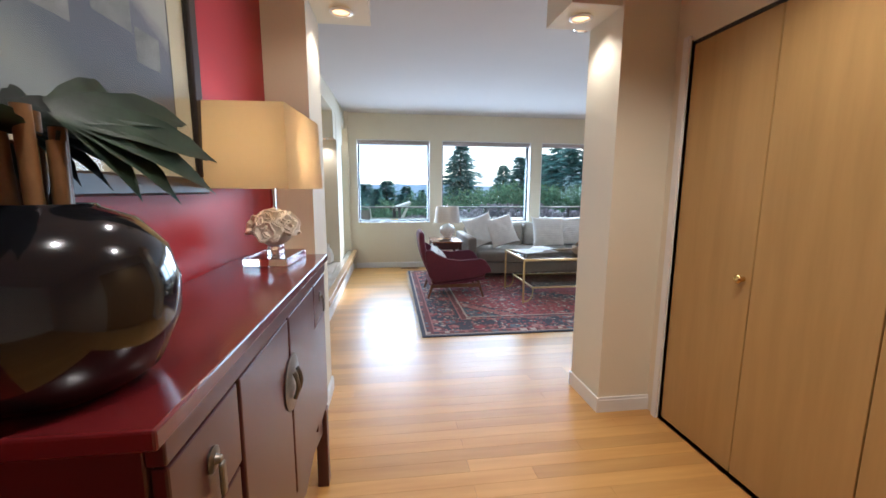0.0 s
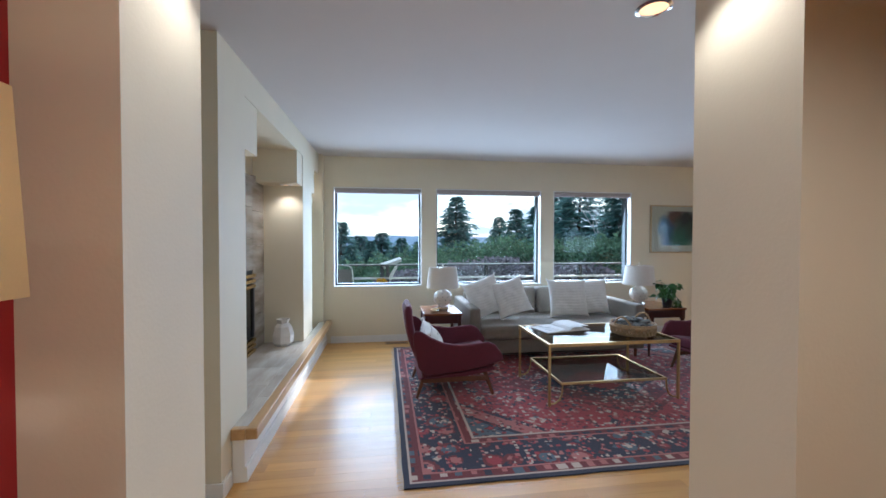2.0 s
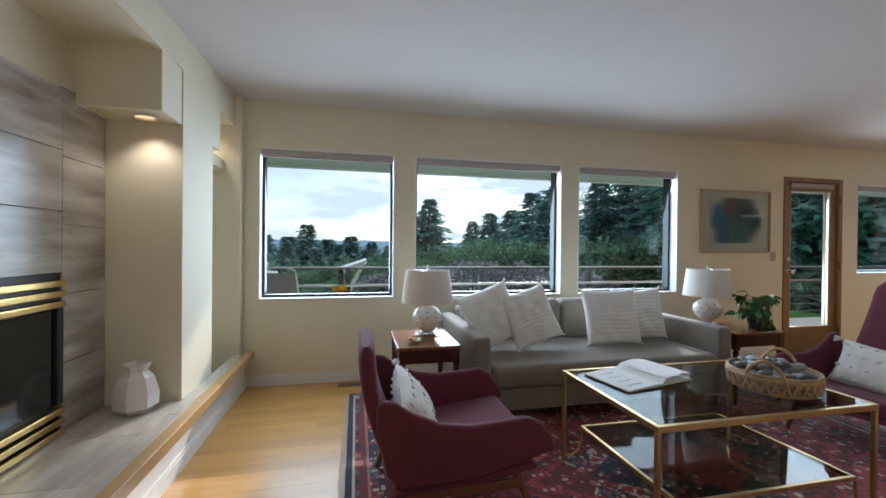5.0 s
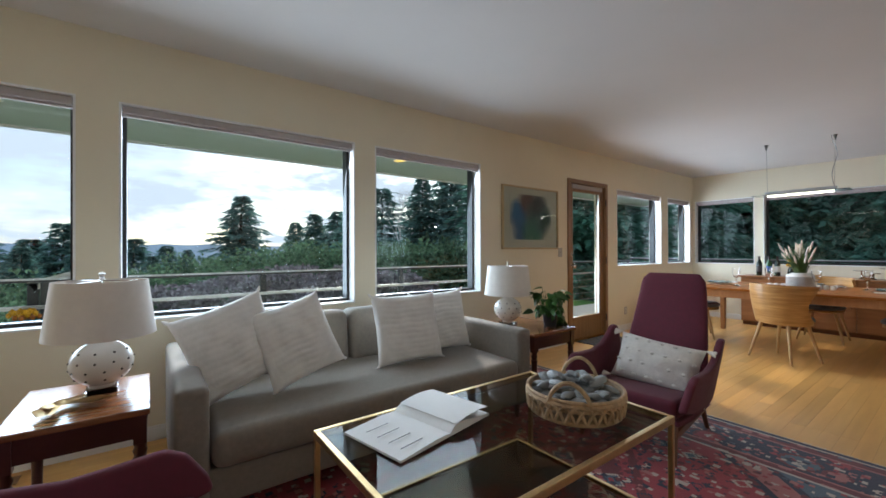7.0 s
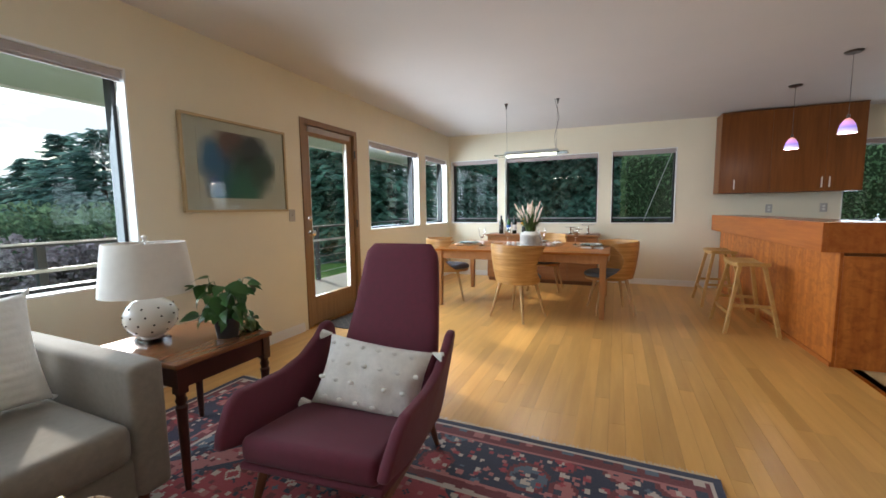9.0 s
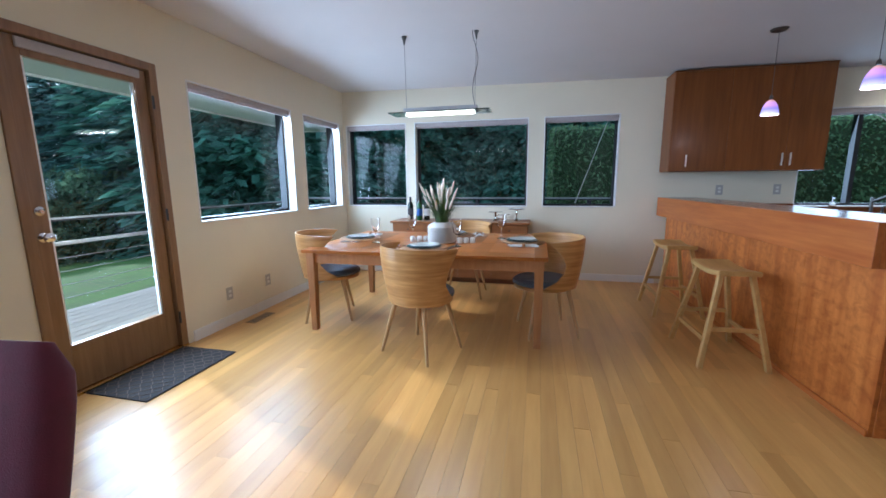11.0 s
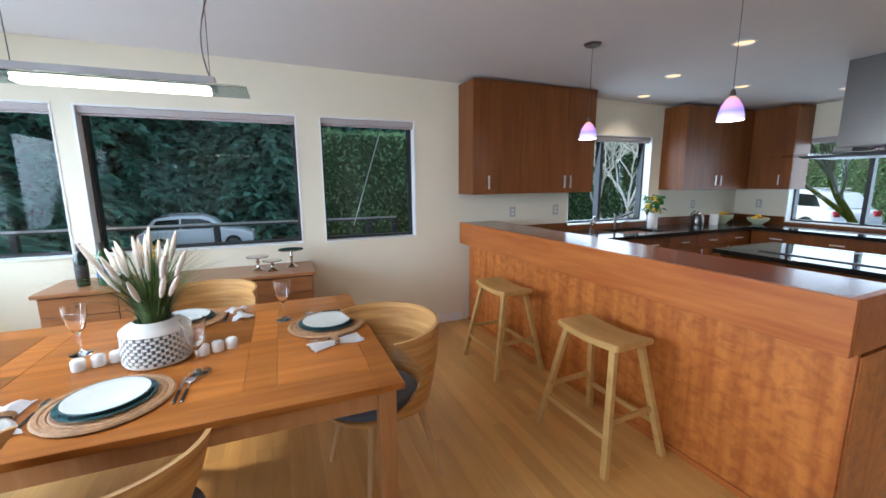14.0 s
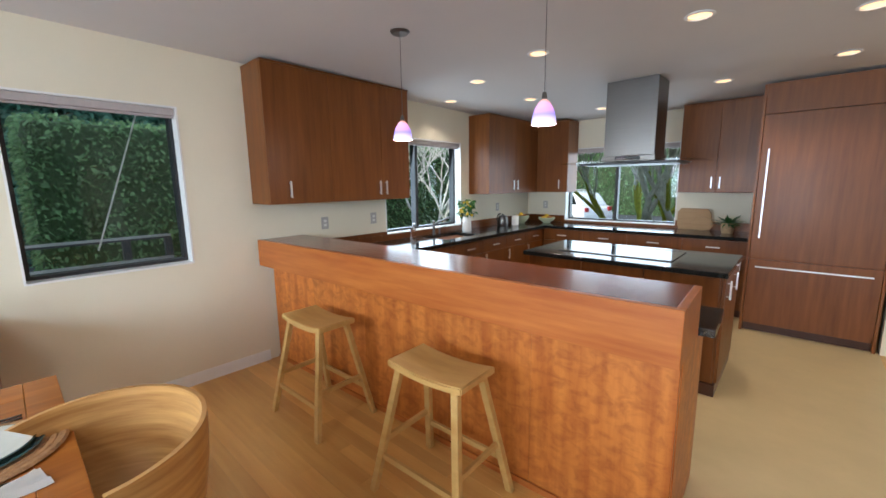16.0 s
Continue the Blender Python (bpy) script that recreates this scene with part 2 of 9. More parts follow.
def tube(bm, a, b, r0, r1=None, seg=12, caps=True):
    a, b = Vector(a), Vector(b)
    r1 = r0 if r1 is None else r1
    q = (b - a).to_track_quat("Z", "Y").to_matrix()
    rings = []
    for p, r in ((a, r0), (b, r1)):
        rings.append([bm.verts.new(p + q @ Vector((r * math.cos(2 * math.pi * i / seg), r * math.sin(2 * math.pi * i / seg), 0))) for i in range(seg)])
    for i in range(seg):
        bm.faces.new((rings[0][i], rings[0][(i + 1) % seg], rings[1][(i + 1) % seg], rings[1][i]))
    if caps:
        bm.faces.new(rings[0][::-1])
        bm.faces.new(rings[1])


def lathe(profile, seg=32, at=(0, 0, 0), bm=None):
    """A turned body from (radius, height) pairs, closed on the axis where the radius is 0."""
    bm = bm or bmesh.new()
    rings = []
    for r, z in profile:
        if r < 1e-5:
            rings.append([bm.verts.new((at[0], at[1], at[2] + z))])
        else:
            rings.append([bm.verts.new((at[0] + r * math.cos(2 * math.pi * i / seg), at[1] + r * math.sin(2 * math.pi * i / seg), at[2] + z)) for i in range(seg)])
    for a, b in zip(rings, rings[1:]):
        for i in range(seg):
            j = (i + 1) % seg
            if len(a) == 1 and len(b) == 1:
                continue
            if len(a) == 1:
                bm.faces.new((a[0], b[j], b[i]))
            elif len(b) == 1:
                bm.faces.new((a[i], a[j], b[0]))
            else:
                bm.faces.new((a[i], a[j], b[j], b[i]))
    return bm


def mesh_of(name, bm, mat, smooth=False):
    bmesh.ops.recalc_face_normals(bm, faces=bm.faces[:])
    me = bpy.data.meshes.new(name)
    bm.to_mesh(me)
    bm.free()
    for mm in (mat if isinstance(mat, (list, tuple)) else [mat]):
        me.materials.append(mm)
    if smooth:
        me.shade_smooth()
        me.set_sharp_from_angle(angle=radians(40))
    return me


def part(name, bm, mat, parent, label="", smooth=False, m=None):
    ob = new(name, mesh_of(name, bm, mat, smooth))
    ob.parent = parent
    if m is not None:
        ob.matrix_basis = m
    if label:
        ob["label"] = label
    return ob


def thing(name, m, label, category, group=""):
    ob = new(name)
    ob.empty_display_size = 0.1
    ob.matrix_basis = m
    return tagged(ob, label, category, group)


def solo(name, bm, mat, m, label, category, group="", smooth=False):
    ob = new(name, mesh_of(name, bm, mat, smooth))
    ob.matrix_basis = m
    return tagged(ob, label, category, group)


def structure(name, bm, mat, label="", category="", smooth=False):
    ob = new(name, mesh_of(name, bm, mat, smooth))
    return tagged(ob, label or name.replace("_", " "), category or name.split("_")[0], kind="structure")


def wall_boxes(bm, axis, a0, a1, z0, z1, t0, t1, holes):
    """A wall along x or y from a0 to a1, t0 to t1 thick, with openings (a, b, low, high) through it."""
    def put(p, q, low, high):
        if q - p > 1e-4 and high - low > 1e-4:
            if axis == "x":
                box(bm, p, t0, low, q, t1, high)
            else:
                box(bm, t0, p, low, t1, q, high)
    at = a0
    for p, q, low, high in sorted(holes):
        put(at, p, z0, z1)
        put(p, q, z0, low)
        put(p, q, high, z1)
        at = q
    put(at, a1, z0, z1)


# ---- the plan ----
CEIL, NY, EX, WX, SY = 2.515, 6.57, 8.92, -0.80, -2.0


def ceil_z(y):
    """The ceiling falls gently from the window wall to the kitchen."""
    return CEIL - 0.0140 * (NY - y)


T = 0.2
N_HOLES = [(-0.68, 0.514, 0.757, 2.107), (0.708, 2.245, 0.757, 2.107), (2.43, 3.664, 0.757, 2.107), (5.15, 6.065, 0.0, 2.12), (6.32, 7.69, 0.955, 2.08), (7.915, 8.80, 0.955, 2.08)]
E_HOLES = [(5.64, 6.53, 0.945, 2.07), (4.0, 5.52, 0.945, 2.07), (2.92, 3.81, 0.945, 2.07), (-0.25, 1.05, 0.965, 2.03)]
bm = bmesh.new()
wall_boxes(bm, "x", -2.2, EX + T, -0.3, CEIL, NY, NY + T, N_HOLES)
structure("wall_north", bm, M["wall"], "cream painted outer wall with windows and a glazed door", "wall")
bm = bmesh.new()
wall_boxes(bm, "y", SY - T, NY, -0.3, CEIL, EX, EX + T, E_HOLES)
structure("wall_east", bm, M["wall"], "cream painted outer wall with windows", "wall")
bm = bmesh.new()
wall_boxes(bm, "x", 4.70, EX, -0.3, CEIL, SY - T, SY, [(6.75, 8.27, 0.93, 2.0)])
structure("wall_south", bm, M["wall"], "cream painted kitchen wall with a window", "wall")
# entry: closet wall, piers with their soffit brackets, the red wall
bm = bmesh.new()
wall_boxes(bm, "y", -2.2, 1.965, -0.3, CEIL, 1.37, 1.50, [(-0.02, 1.86, 0.0, 2.05)])
structure("wall_closet", bm, M["wall"], "cream painted entry wall with a closet opening", "wall")
bm = bmesh.new()
box(bm, 1.055, 1.965, -0.3, 1.60, 2.32, CEIL)
box(bm, 1.60, 2.20, -0.3, 3.10, 2.32, CEIL)
box(bm, 0.78, 1.985, 2.25, 1.055, 2.319, CEIL)
structure("wall_pier_east", bm, M["wall"], "cream painted pier with a soffit bracket", "wall")
bm = bmesh.new()
box(bm, -1.0, 2.06, -0.3, -0.55, 2.44, CEIL)
box(bm, -3.1, 2.32, -0.3, -1.0, 2.44, CEIL)
box(bm, -0.55, 2.075, 2.25, -0.25, 2.439, CEIL)
structure("wall_pier_west", bm, M["wall"], "cream painted pier with a soffit bracket", "wall")
bm = bmesh.new()
box(bm, -0.90, -2.2, -0.3, -0.76, 2.06, CEIL)
structure("wall_red", bm, M["red"], "deep red painted entry wall", "wall")
bm = bmesh.new()
box(bm, -0.76, -2.3, -0.3, 1.37, -2.2, CEIL)
structure("wall_entry_end", bm, M["wall"], "plain cream wall behind the entry", "wall")
bm = bmesh.new()
box(bm, 1.50, 1.2, -0.3, 1.9, 1.3, CEIL)
box(bm, 1.9, -0.5, -0.3, 2.0, 1.3, CEIL)
box(bm, 1.50, -0.5, -0.3, 1.9, -0.4, CEIL)
structure("wall_closet_inside", bm, M["wall"], "plain closet walls", "wall")
# hall walls that close the place behind the camera
bm = bmesh.new()
box(bm, 3.0, -1.15, -0.3, 3.1, 2.20, CEIL)
box(bm, 3.1, -1.15, -0.3, 4.93, -1.04, CEIL)
box(bm, 4.60, SY - T, -0.3, 4.70, -1.15, CEIL)
structure("wall_hall", bm, M["wall"], "plain pale hall walls", "wall")
# west wall with the fireplace recess and a lit niche
bm = bmesh.new()
box(bm, -3.1, 3.33, -0.3, -0.85, 3.45, CEIL)
box(bm, -1.45, 3.45, -0.3, -0.85, 3.73, CEIL)
box(bm, -1.45, 3.73, -0.3, -1.27, 5.46, CEIL)
box(bm, -1.27, 3.73, 2.28, -0.85, 5.46, CEIL)
box(bm, -1.27, 3.73, 1.955, -0.855, 3.98, 2.28)
box(bm, -1.27, 5.21, 1.955, -0.855, 5.46, 2.28)
box(bm, -1.45, 5.46, -0.3, -0.85, 5.96, CEIL)
box(bm, -1.45, 5.96, -0.3, -1.20, 6.47, CEIL)
box(bm, -1.20, 5.96, 2.25, -0.85, 6.47, CEIL)
box(bm, -1.20, 5.96, 1.955, -0.85, 6.12, 2.25)
box(bm, -1.20, 6.12, 1.87, -0.93, 6.47, 1.955)
box(bm, -1.45, 6.47, -0.3, -0.80, NY, CEIL)
structure("wall_west", bm, M["wall"], "cream painted wall with a fireplace recess and a niche", "wall")
bm = bmesh.new()
box(bm, -3.2, 2.32, -0.3, -3.1, 3.45, CEIL)
structure("wall_hall_west", bm, M["wall"], "plain cream hall end wall", "wall")
bm = bmesh.new()
box(bm, -3.3, -2.4, CEIL, EX + T, NY + T, CEIL + 0.2)
for v in bm.verts:
    v.co.z += ceil_z(v.co.y) - CEIL
structure("ceiling", bm, M["ceiling"], "smooth off-white ceiling", "ceiling")

# floor base under the boards, and the kitchen's sheet floor
bm = bmesh.new()
box(bm, -3.2, -2.4, -0.3, EX + T, NY + T, -0.006)
structure("floor_base", bm, M["seam"], "dark underfloor in the joints of the boards", "floor")
bm = bmesh.new()
box(bm, 4.93, SY, -0.004, EX, 2.12, 0.0)
structure("floor_kitchen", bm, M["lino"], "tan sheet flooring in the kitchen", "floor")
bm = bmesh.new()
box(bm, 4.93, 2.12, -0.004, 5.84, 2.15, 0.004)
structure("trim_threshold", bm, M["brass"], "thin metal threshold between wood and sheet floor", "trim")


def baseboard(name, runs):
    bm = bmesh.new()
    for x0, y0, x1, y1 in runs:
        box(bm, x0, y0, 0.0, x1, y1, 0.075)
        # a small cap set back on top
        cx0, cy0, cx1, cy1 = x0, y0, x1, y1
        if abs(x1 - x0) > abs(y1 - y0):
            cy0, cy1 = (y0 + 0.004, y1) if y1 in (NY, 1.965, 2.06) else (y0, y1 - 0.004)
        else:
            cx0, cx1 = (x0 + 0.004, x1) if x1 in (EX,) else (x0, x1 - 0.004)
        box(bm, cx0, cy0, 0.0751, cx1, cy1, 0.09)
    return structure(name, bm, M["white"], "white painted baseboard", "baseboard")


B = 0.014
baseboard("baseboard_north", [(-0.72, NY - B, 5.09, NY), (6.13, NY - B, EX - B, NY)])
baseboard("baseboard_east", [(EX - B, 2.42, EX, NY)])
baseboard("baseboard_piers", [(1.055 - B, 1.965 - B, 1.055, 2.32), (1.055, 1.965 - B, 1.37, 1.965), (-0.55, 2.06 - B, -0.55 + B, 2.44), (-0.76, 2.06 - B, -0.55, 2.06)])
baseboard("baseboard_west", [(-0.85, 3.33, -0.85 + B, 3.45), (-3.0, 3.33 - B, -0.85 + B, 3.33), (-0.78, 3.47, -0.78 + B, NY - B)])


# ---- windows: frame set in the wall, pane, sill, roller blind ----
def window(name, axis, a0, a1, z0, z1, face, out, mullions=(), blind=True):
    """face: the wall's inner face; out: +1 or -1, the way outside."""
    w = new(name)
    tagged(w, "fixed window with a dark frame and white reveal" + (", roller blind drawn up" if blind else ""), "window", kind="structure")

    def put(nm, p, q, low, high, d0, d1, mat, bev=0.0):
        e0, e1 = sorted((face + out * d0, face + out * d1))
        bm = bbox(p, e0, low, q, e1, high, bev) if axis == "x" else bbox(e0, p, low, e1, q, high, bev)
        return part(nm, bm, mat, w)
    r = 0.012
    put("reveal", a0 + r, a1 - r, z0, z0 + r, -0.012, 0.139, M["white"])           # sill
    put("reveal", a0, a0 + r, z0, z1, -0.004, 0.139, M["white"])
    put("reveal", a1 - r, a1, z0, z1, -0.004, 0.139, M["white"])
    put("reveal", a0 + r, a1 - r, z1 - r, z1, -0.004, 0.139, M["white"])
    f = 0.022
    put("window_frame", a0 + r, a0 + r + f, z0 + r, z1 - r, 0.10, 0.18, M["black"])
    put("window_frame", a1 - r - f, a1 - r, z0 + r, z1 - r, 0.10, 0.18, M["black"])
    put("window_frame", a0 + r + f, a1 - r - f, z0 + r, z0 + r + f, 0.10, 0.18, M["black"])
    put("window_frame", a0 + r + f, a1 - r - f, z1 - r - f, z1 - r, 0.10, 0.18, M["black"])
    edges = [a0 + r + f, *mullions, a1 - r - f]
    for mu in mullions:
        put("mullion", mu - 0.022, mu + 0.022, z0 + r + f, z1 - r - f, 0.10, 0.18, M["black"])
    for p, q in zip(edges, edges[1:]):
        g = put("pane", p, q, z0 + r + f, z1 - r - f, 0.138, 0.142, M["pane"])
        g.visible_shadow = False
    if blind:
        put("blind", a0 + r + 0.004, a1 - r - 0.004, z1 - 0.062, z1 - r - 0.001, 0.012, 0.07, M["blind"], 0.006)
        put("blind_bar", a0 + r + 0.004, a1 - r - 0.004, z1 - 0.078, z1 - 0.063, 0.03, 0.05, M["blind"], 0.004)
    return w


for i, (p, q, low, high) in enumerate([h for h in N_HOLES if h[2] > 0]):
    window("window_%d" % (i + 1), "x", p, q, low, high, NY, 1)
for i, (p, q, low, high) in enumerate(E_HOLES):
    window("window_%d" % (i + 6), "y", p, q, low, high, EX, 1, mullions=(0.47,) if low > 0.95 else ())
window("window_10", "x", 6.75, 8.27, 0.93, 2.0, SY, -1, mullions=(7.55,))

# ---- the glazed deck door ----
door = new("door_1")
tagged(door, "brown stained wooden door with one tall glass pane, shut", "door", kind="structure")
for nm, b in (("door_frame", (5.15, NY - 0.015, 0.0, 5.205, NY + 0.14, 2.12)), ("door_frame", (6.01, NY - 0.015, 0.0, 6.065, NY + 0.14, 2.12)), ("door_frame", (5.205, NY - 0.015, 2.065, 6.01, NY + 0.14, 2.12)),
              ("stile", (5.21, NY + 0.02, 0.02, 5.295, NY + 0.064, 2.06)), ("stile", (5.92, NY + 0.02, 0.02, 6.005, NY + 0.064, 2.06)),
              ("rail", (5.295, NY + 0.02, 1.965, 5.92, NY + 0.064, 2.06)), ("rail", (5.295, NY + 0.02, 0.02, 5.92, NY + 0.064, 0.31))):
    part(nm, bbox(*b, 0.004), M["door_wood"], door)
part("threshold", bbox(5.15, NY - 0.02, 0.0, 6.065, NY + 0.2, 0.018, 0.004), M["brass"], door)
for b in ((5.295, NY + 0.03, 0.31, 5.31, NY + 0.054, 1.965), (5.905, NY + 0.03, 0.31, 5.92, NY + 0.054, 1.965)):
    part("glazing_bead", bbox(*b, 0.003), M["white"], door)
part("pane", bbox(5.31, NY + 0.04, 0.31, 5.905, NY + 0.044, 1.965, 0), M["pane"], door).visible_shadow = False
part("blind", bbox(5.27, NY + 0.001, 2.0, 5.95, NY + 0.019, 2.055, 0.005), M["blind"], door)
for z in (0.25, 1.05, 1.85):
    bm = bmesh.new()
    tube(bm, (6.012, NY - 0.018, z - 0.045), (6.012, NY - 0.018, z + 0.045), 0.008)
    part("hinge", bm, M["black"], door)
knob = part("door_handle", lathe([(0, 0), (0.028, 0), (0.028, 0.006), (0.012, 0.01), (0.011, 0.035), (0.026, 0.045), (0.028, 0.06), (0.018, 0.07), (0, 0.072)], 20), M["chrome"], door, "chrome knob", True, pose(5.252, NY + 0.02, 0.98, 90))
part("deadbolt", lathe([(0, 0), (0.026, 0), (0.026, 0.012), (0.012, 0.016), (0.01, 0.03), (0, 0.03)], 18), M["chrome"], door, "", True, pose(5.252, NY + 0.02, 1.13, 90))


# ---- closet doors ----
closet = new("door_2")
tagged(closet, "pair of flat birch veneer closet doors with brass knobs, shut", "door", kind="structure")
for y0, y1 in ((1.392, 1.856), (0.923, 1.387), (0.454, 0.918), (-0.016, 0.449)):
    part("door_leaf", bbox(1.385, y0, 0.012, 1.42, y1, 2.035, 0.003), M["closet"], closet)
for y in (1.43, 0.88):
    part("knob", lathe([(0, 0), (0.012, 0), (0.010, 0.012), (0.017, 0.02), (0.019, 0.03), (0.012, 0.038), (0, 0.039)], 18), M["brass"], closet, "small brass knob", True, pose(1.385, y, 0.92, 0, -90))
bm = bmesh.new()
box(bm, 1.352, 1.86, 0.0, 1.40, 1.898, 2.075)
structure("trim_closet", bm, M["white"], "white closet door casing", "trim")
bm = bmesh.new()
box(bm, 1.38, -0.02, 2.036, 1.43, 1.859, 2.05)
structure("trim_closet_track", bm, M["black"], "dark track above the closet doors", "trim")

# ---- hearth ----
hearth = new("hearth")
tagged(hearth, "raised marble hearth with an oak edge and white face", "hearth")
M["marble"] = material("veined_grey_marble", (0.24, 0.20, 0.16), 0.22, vary=0, second=(0.56, 0.52, 0.46), scale=2.2, stretch=(1, 0.8, 5), bump=0.0, detail=12, per_object=0.08)
M["marble_flat"] = material("veined_hearth_marble", (0.38, 0.33, 0.27), 0.2, vary=0, second=(0.58, 0.54, 0.48), scale=2.2, stretch=(5, 1.0, 1), detail=12, per_object=0.08)
M["edge_oak"] = material("oak_edge", (0.42, 0.25, 0.10), 0.35, vary=0, second=(0.52, 0.33, 0.15), scale=4, stretch=(8, 0.6, 8))
part("face", bbox(-0.845, 3.47, 0.0, -0.78, NY, 0.25, 0), M["white"], hearth)
part("edge", bbox(-0.77, 3.452, 0.25, -0.705, NY - 0.002, 0.314, 0.006), M["edge_oak"], hearth, "oak nosing")
part("edge", bbox(-0.849, 3.452, 0.25, -0.771, 3.50, 0.314, 0.006), M["edge_oak"], hearth, "oak nosing")
for i in range(7):
    y0 = 3.50 + i * 0.4375
    part("slab", bbox(-0.849, y0, 0.25, -0.771, y0 + 0.435, 0.312, 0.002), M["marble_flat"], hearth)
for i in range(4):
    y0 = 3.735 + i * 0.43
    part("slab", bbox(-1.268, y0, 0.25, -0.851, y0 + 0.428, 0.312, 0.002), M["marble_flat"], hearth)
fire = new("fireplace")
tagged(fire, "gas fireplace with brass louvres in a veined marble surround", "fireplace")
for i in range(5):
    for j, (y0, y1) in enumerate(((3.735, 4.35), (5.12, 5.457))):
        part("marble_tile", bbox(-1.269, y0, 0.312 + i * 0.34, -1.245, y1, 0.312 + i * 0.34 + 0.337, 0.002), M["marble"], fire)
for i in range(3):
    part("marble_tile", bbox(-1.269, 4.352, 1.10 + i * 0.30, -1.245, 5.118, 1.10 + i * 0.30 + 0.297, 0.002), M["marble"], fire)
part("firebox", bbox(-1.269, 4.352, 0.312, -1.255, 5.118, 1.098, 0), M["black"], fire)
for z in (0.335, 0.385, 0.435, 0.95, 1.0, 1.05):
    part("louvre", bbox(-1.255, 4.37, z - 0.016, -1.215, 5.10, z + 0.016, 0.006), M["brass"], fire, "polished brass louvre")
part("fire_glass", bbox(-1.254, 4.42, 0.47, -1.240, 5.05, 0.925, 0.003), M["granite"], fire, "dark fire glass")
for y in (4.37, 5.06):
    part("side_frame", bbox(-1.255, y, 0.465, -1.225, y + 0.04, 0.93, 0.004), M["black"], fire)


# ---- recessed lamps ----
def can_light(at, power, r=0.075, dark=False, size=120, colour=(1.0, 0.84, 0.66)):
    o = thing("recessed_light", pose(*at), "round recessed ceiling light with a pale trim ring, lit", "ceiling light", "recessed lights")
    part("ring", lathe([(r, -0.001), (r + 0.004, -0.006), (r - 0.012, -0.012), (r - 0.016, -0.004), (r - 0.016, 0.0)], 28), M["chrome"] if dark else M["white"], o, "", True)
    part("bulb", lathe([(0, -0.004), (r - 0.03, -0.006), (r - 0.016, -0.002)], 24), GLOW["warm"], o, "glowing warm lamp", True)
    spot("recessed_light_beam", (at[0], at[1], at[2] - 0.02), power, colour, size, r * 0.6)
    return o


GLOW = {"warm": glow("warm_bulb", (1.0, 0.60, 0.26), 1.1), "tube": glow("cool_tube", (1.0, 0.96, 0.74), 3.2), "shade": None}
# the last three, in the unseen entry ceiling, are added to brighten the entry
for x, y, z, p in ((0.91, 2.15, 2.25, 8), (-0.40, 2.26, 2.25, 8), (-0.99, 5.335, 1.955, 5), (-0.99, 3.86, 1.955, 5), (-1.03, 6.30, 2.25, 3), (1.25, 2.80, CEIL, 8), (-0.2, 0.2, CEIL, 26), (-0.25, 1.35, CEIL, 10), (0.75, 0.9, CEIL, 36)):
    can_light((x, y, ceil_z(y) if z == CEIL else z), p, 0.06 if z < CEIL else 0.075, dark=z == CEIL and y > 2, size=138 if z == CEIL and y < 2 else 120)
for x, y in ((7.09, 1.09), (7.88, 0.77), (8.60, 0.31), (7.89, -0.21), (6.10, 1.04), (6.20, -0.75), (5.41, -0.44), (5.37, 0.56), (7.50, -1.27)):
    can_light((x, y, ceil_z(y)), 8 if x > 8.3 else 15)

# ---- more materials for the things ----
M["plum"] = material("plum_wool", (0.115, 0.018, 0.034), 0.9, vary=0.12, scale=30, bump=0.25, bump_scale=420, sheen=0.08)
M["taupe"] = material("grey_sofa_weave", (0.225, 0.195, 0.16), 0.92, vary=0.10, scale=40, bump=0.3, bump_scale=450, sheen=0.15)
M["linen"] = material("white_linen", (0.83, 0.82, 0.79), 0.9, vary=0.05, scale=14, bump=0.35, bump_scale=40, stretch=(1, 6, 1))
M["tuft"] = material("cream_tufted_cotton", (0.70, 0.67, 0.62), 0.95, vary=0.08, scale=30, bump=0.4, bump_scale=120)
M["walnut"] = material("dark_walnut", (0.105, 0.036, 0.016), 0.35, vary=0, second=(0.165, 0.06, 0.026), scale=4, stretch=(6, 6, 0.7), coat=0.15)
M["mahogany"] = material("mahogany_table", (0.17, 0.062, 0.022), 0.25, vary=0, second=(0.26, 0.105, 0.04), scale=4, stretch=(0.7, 6, 6), coat=0.3)
M["mahogany_dark"] = material("mahogany_legs", (0.06, 0.018, 0.010), 0.3, vary=0.2, scale=6, coat=0.3)
M["ceramic"] = material("white_ceramic", (0.76, 0.73, 0.68), 0.25, vary=0.03, scale=5, coat=0.2)
M["hole"] = material("dark_pierced_hole", (0.05, 0.045, 0.04), 0.8)
M["shade"] = material("white_lampshade", (0.80, 0.76, 0.70), 0.9, vary=0.03, scale=30, bump=0.1, bump_scale=300)
M["crystal"] = glass_material("clear_crystal")
M["leaf"] = material("pothos_leaf", (0.035, 0.13, 0.02), 0.4, vary=0.35, scale=6, per_island=0.3)
M["pot_black"] = material("black_ribbed_pot", (0.015, 0.016, 0.02), 0.5)
M["wicker"] = material("natural_wicker", (0.42, 0.28, 0.15), 0.65, vary=0.25, scale=40, bump=0.3, bump_scale=150)
M["stone"] = material("grey_beach_stone", (0.20, 0.205, 0.20), 0.6, vary=0.12, scale=10, per_object=0.25, bump=0.1, bump_scale=80)
M["paper"] = material("book_paper", (0.74, 0.73, 0.70), 0.7, vary=0.03, scale=6)
M["ink"] = material("grey_ink", (0.18, 0.18, 0.18), 0.7)
M["plate_ivory"] = material("ivory_plastic", (0.50, 0.45, 0.32), 0.45, vary=0.03)
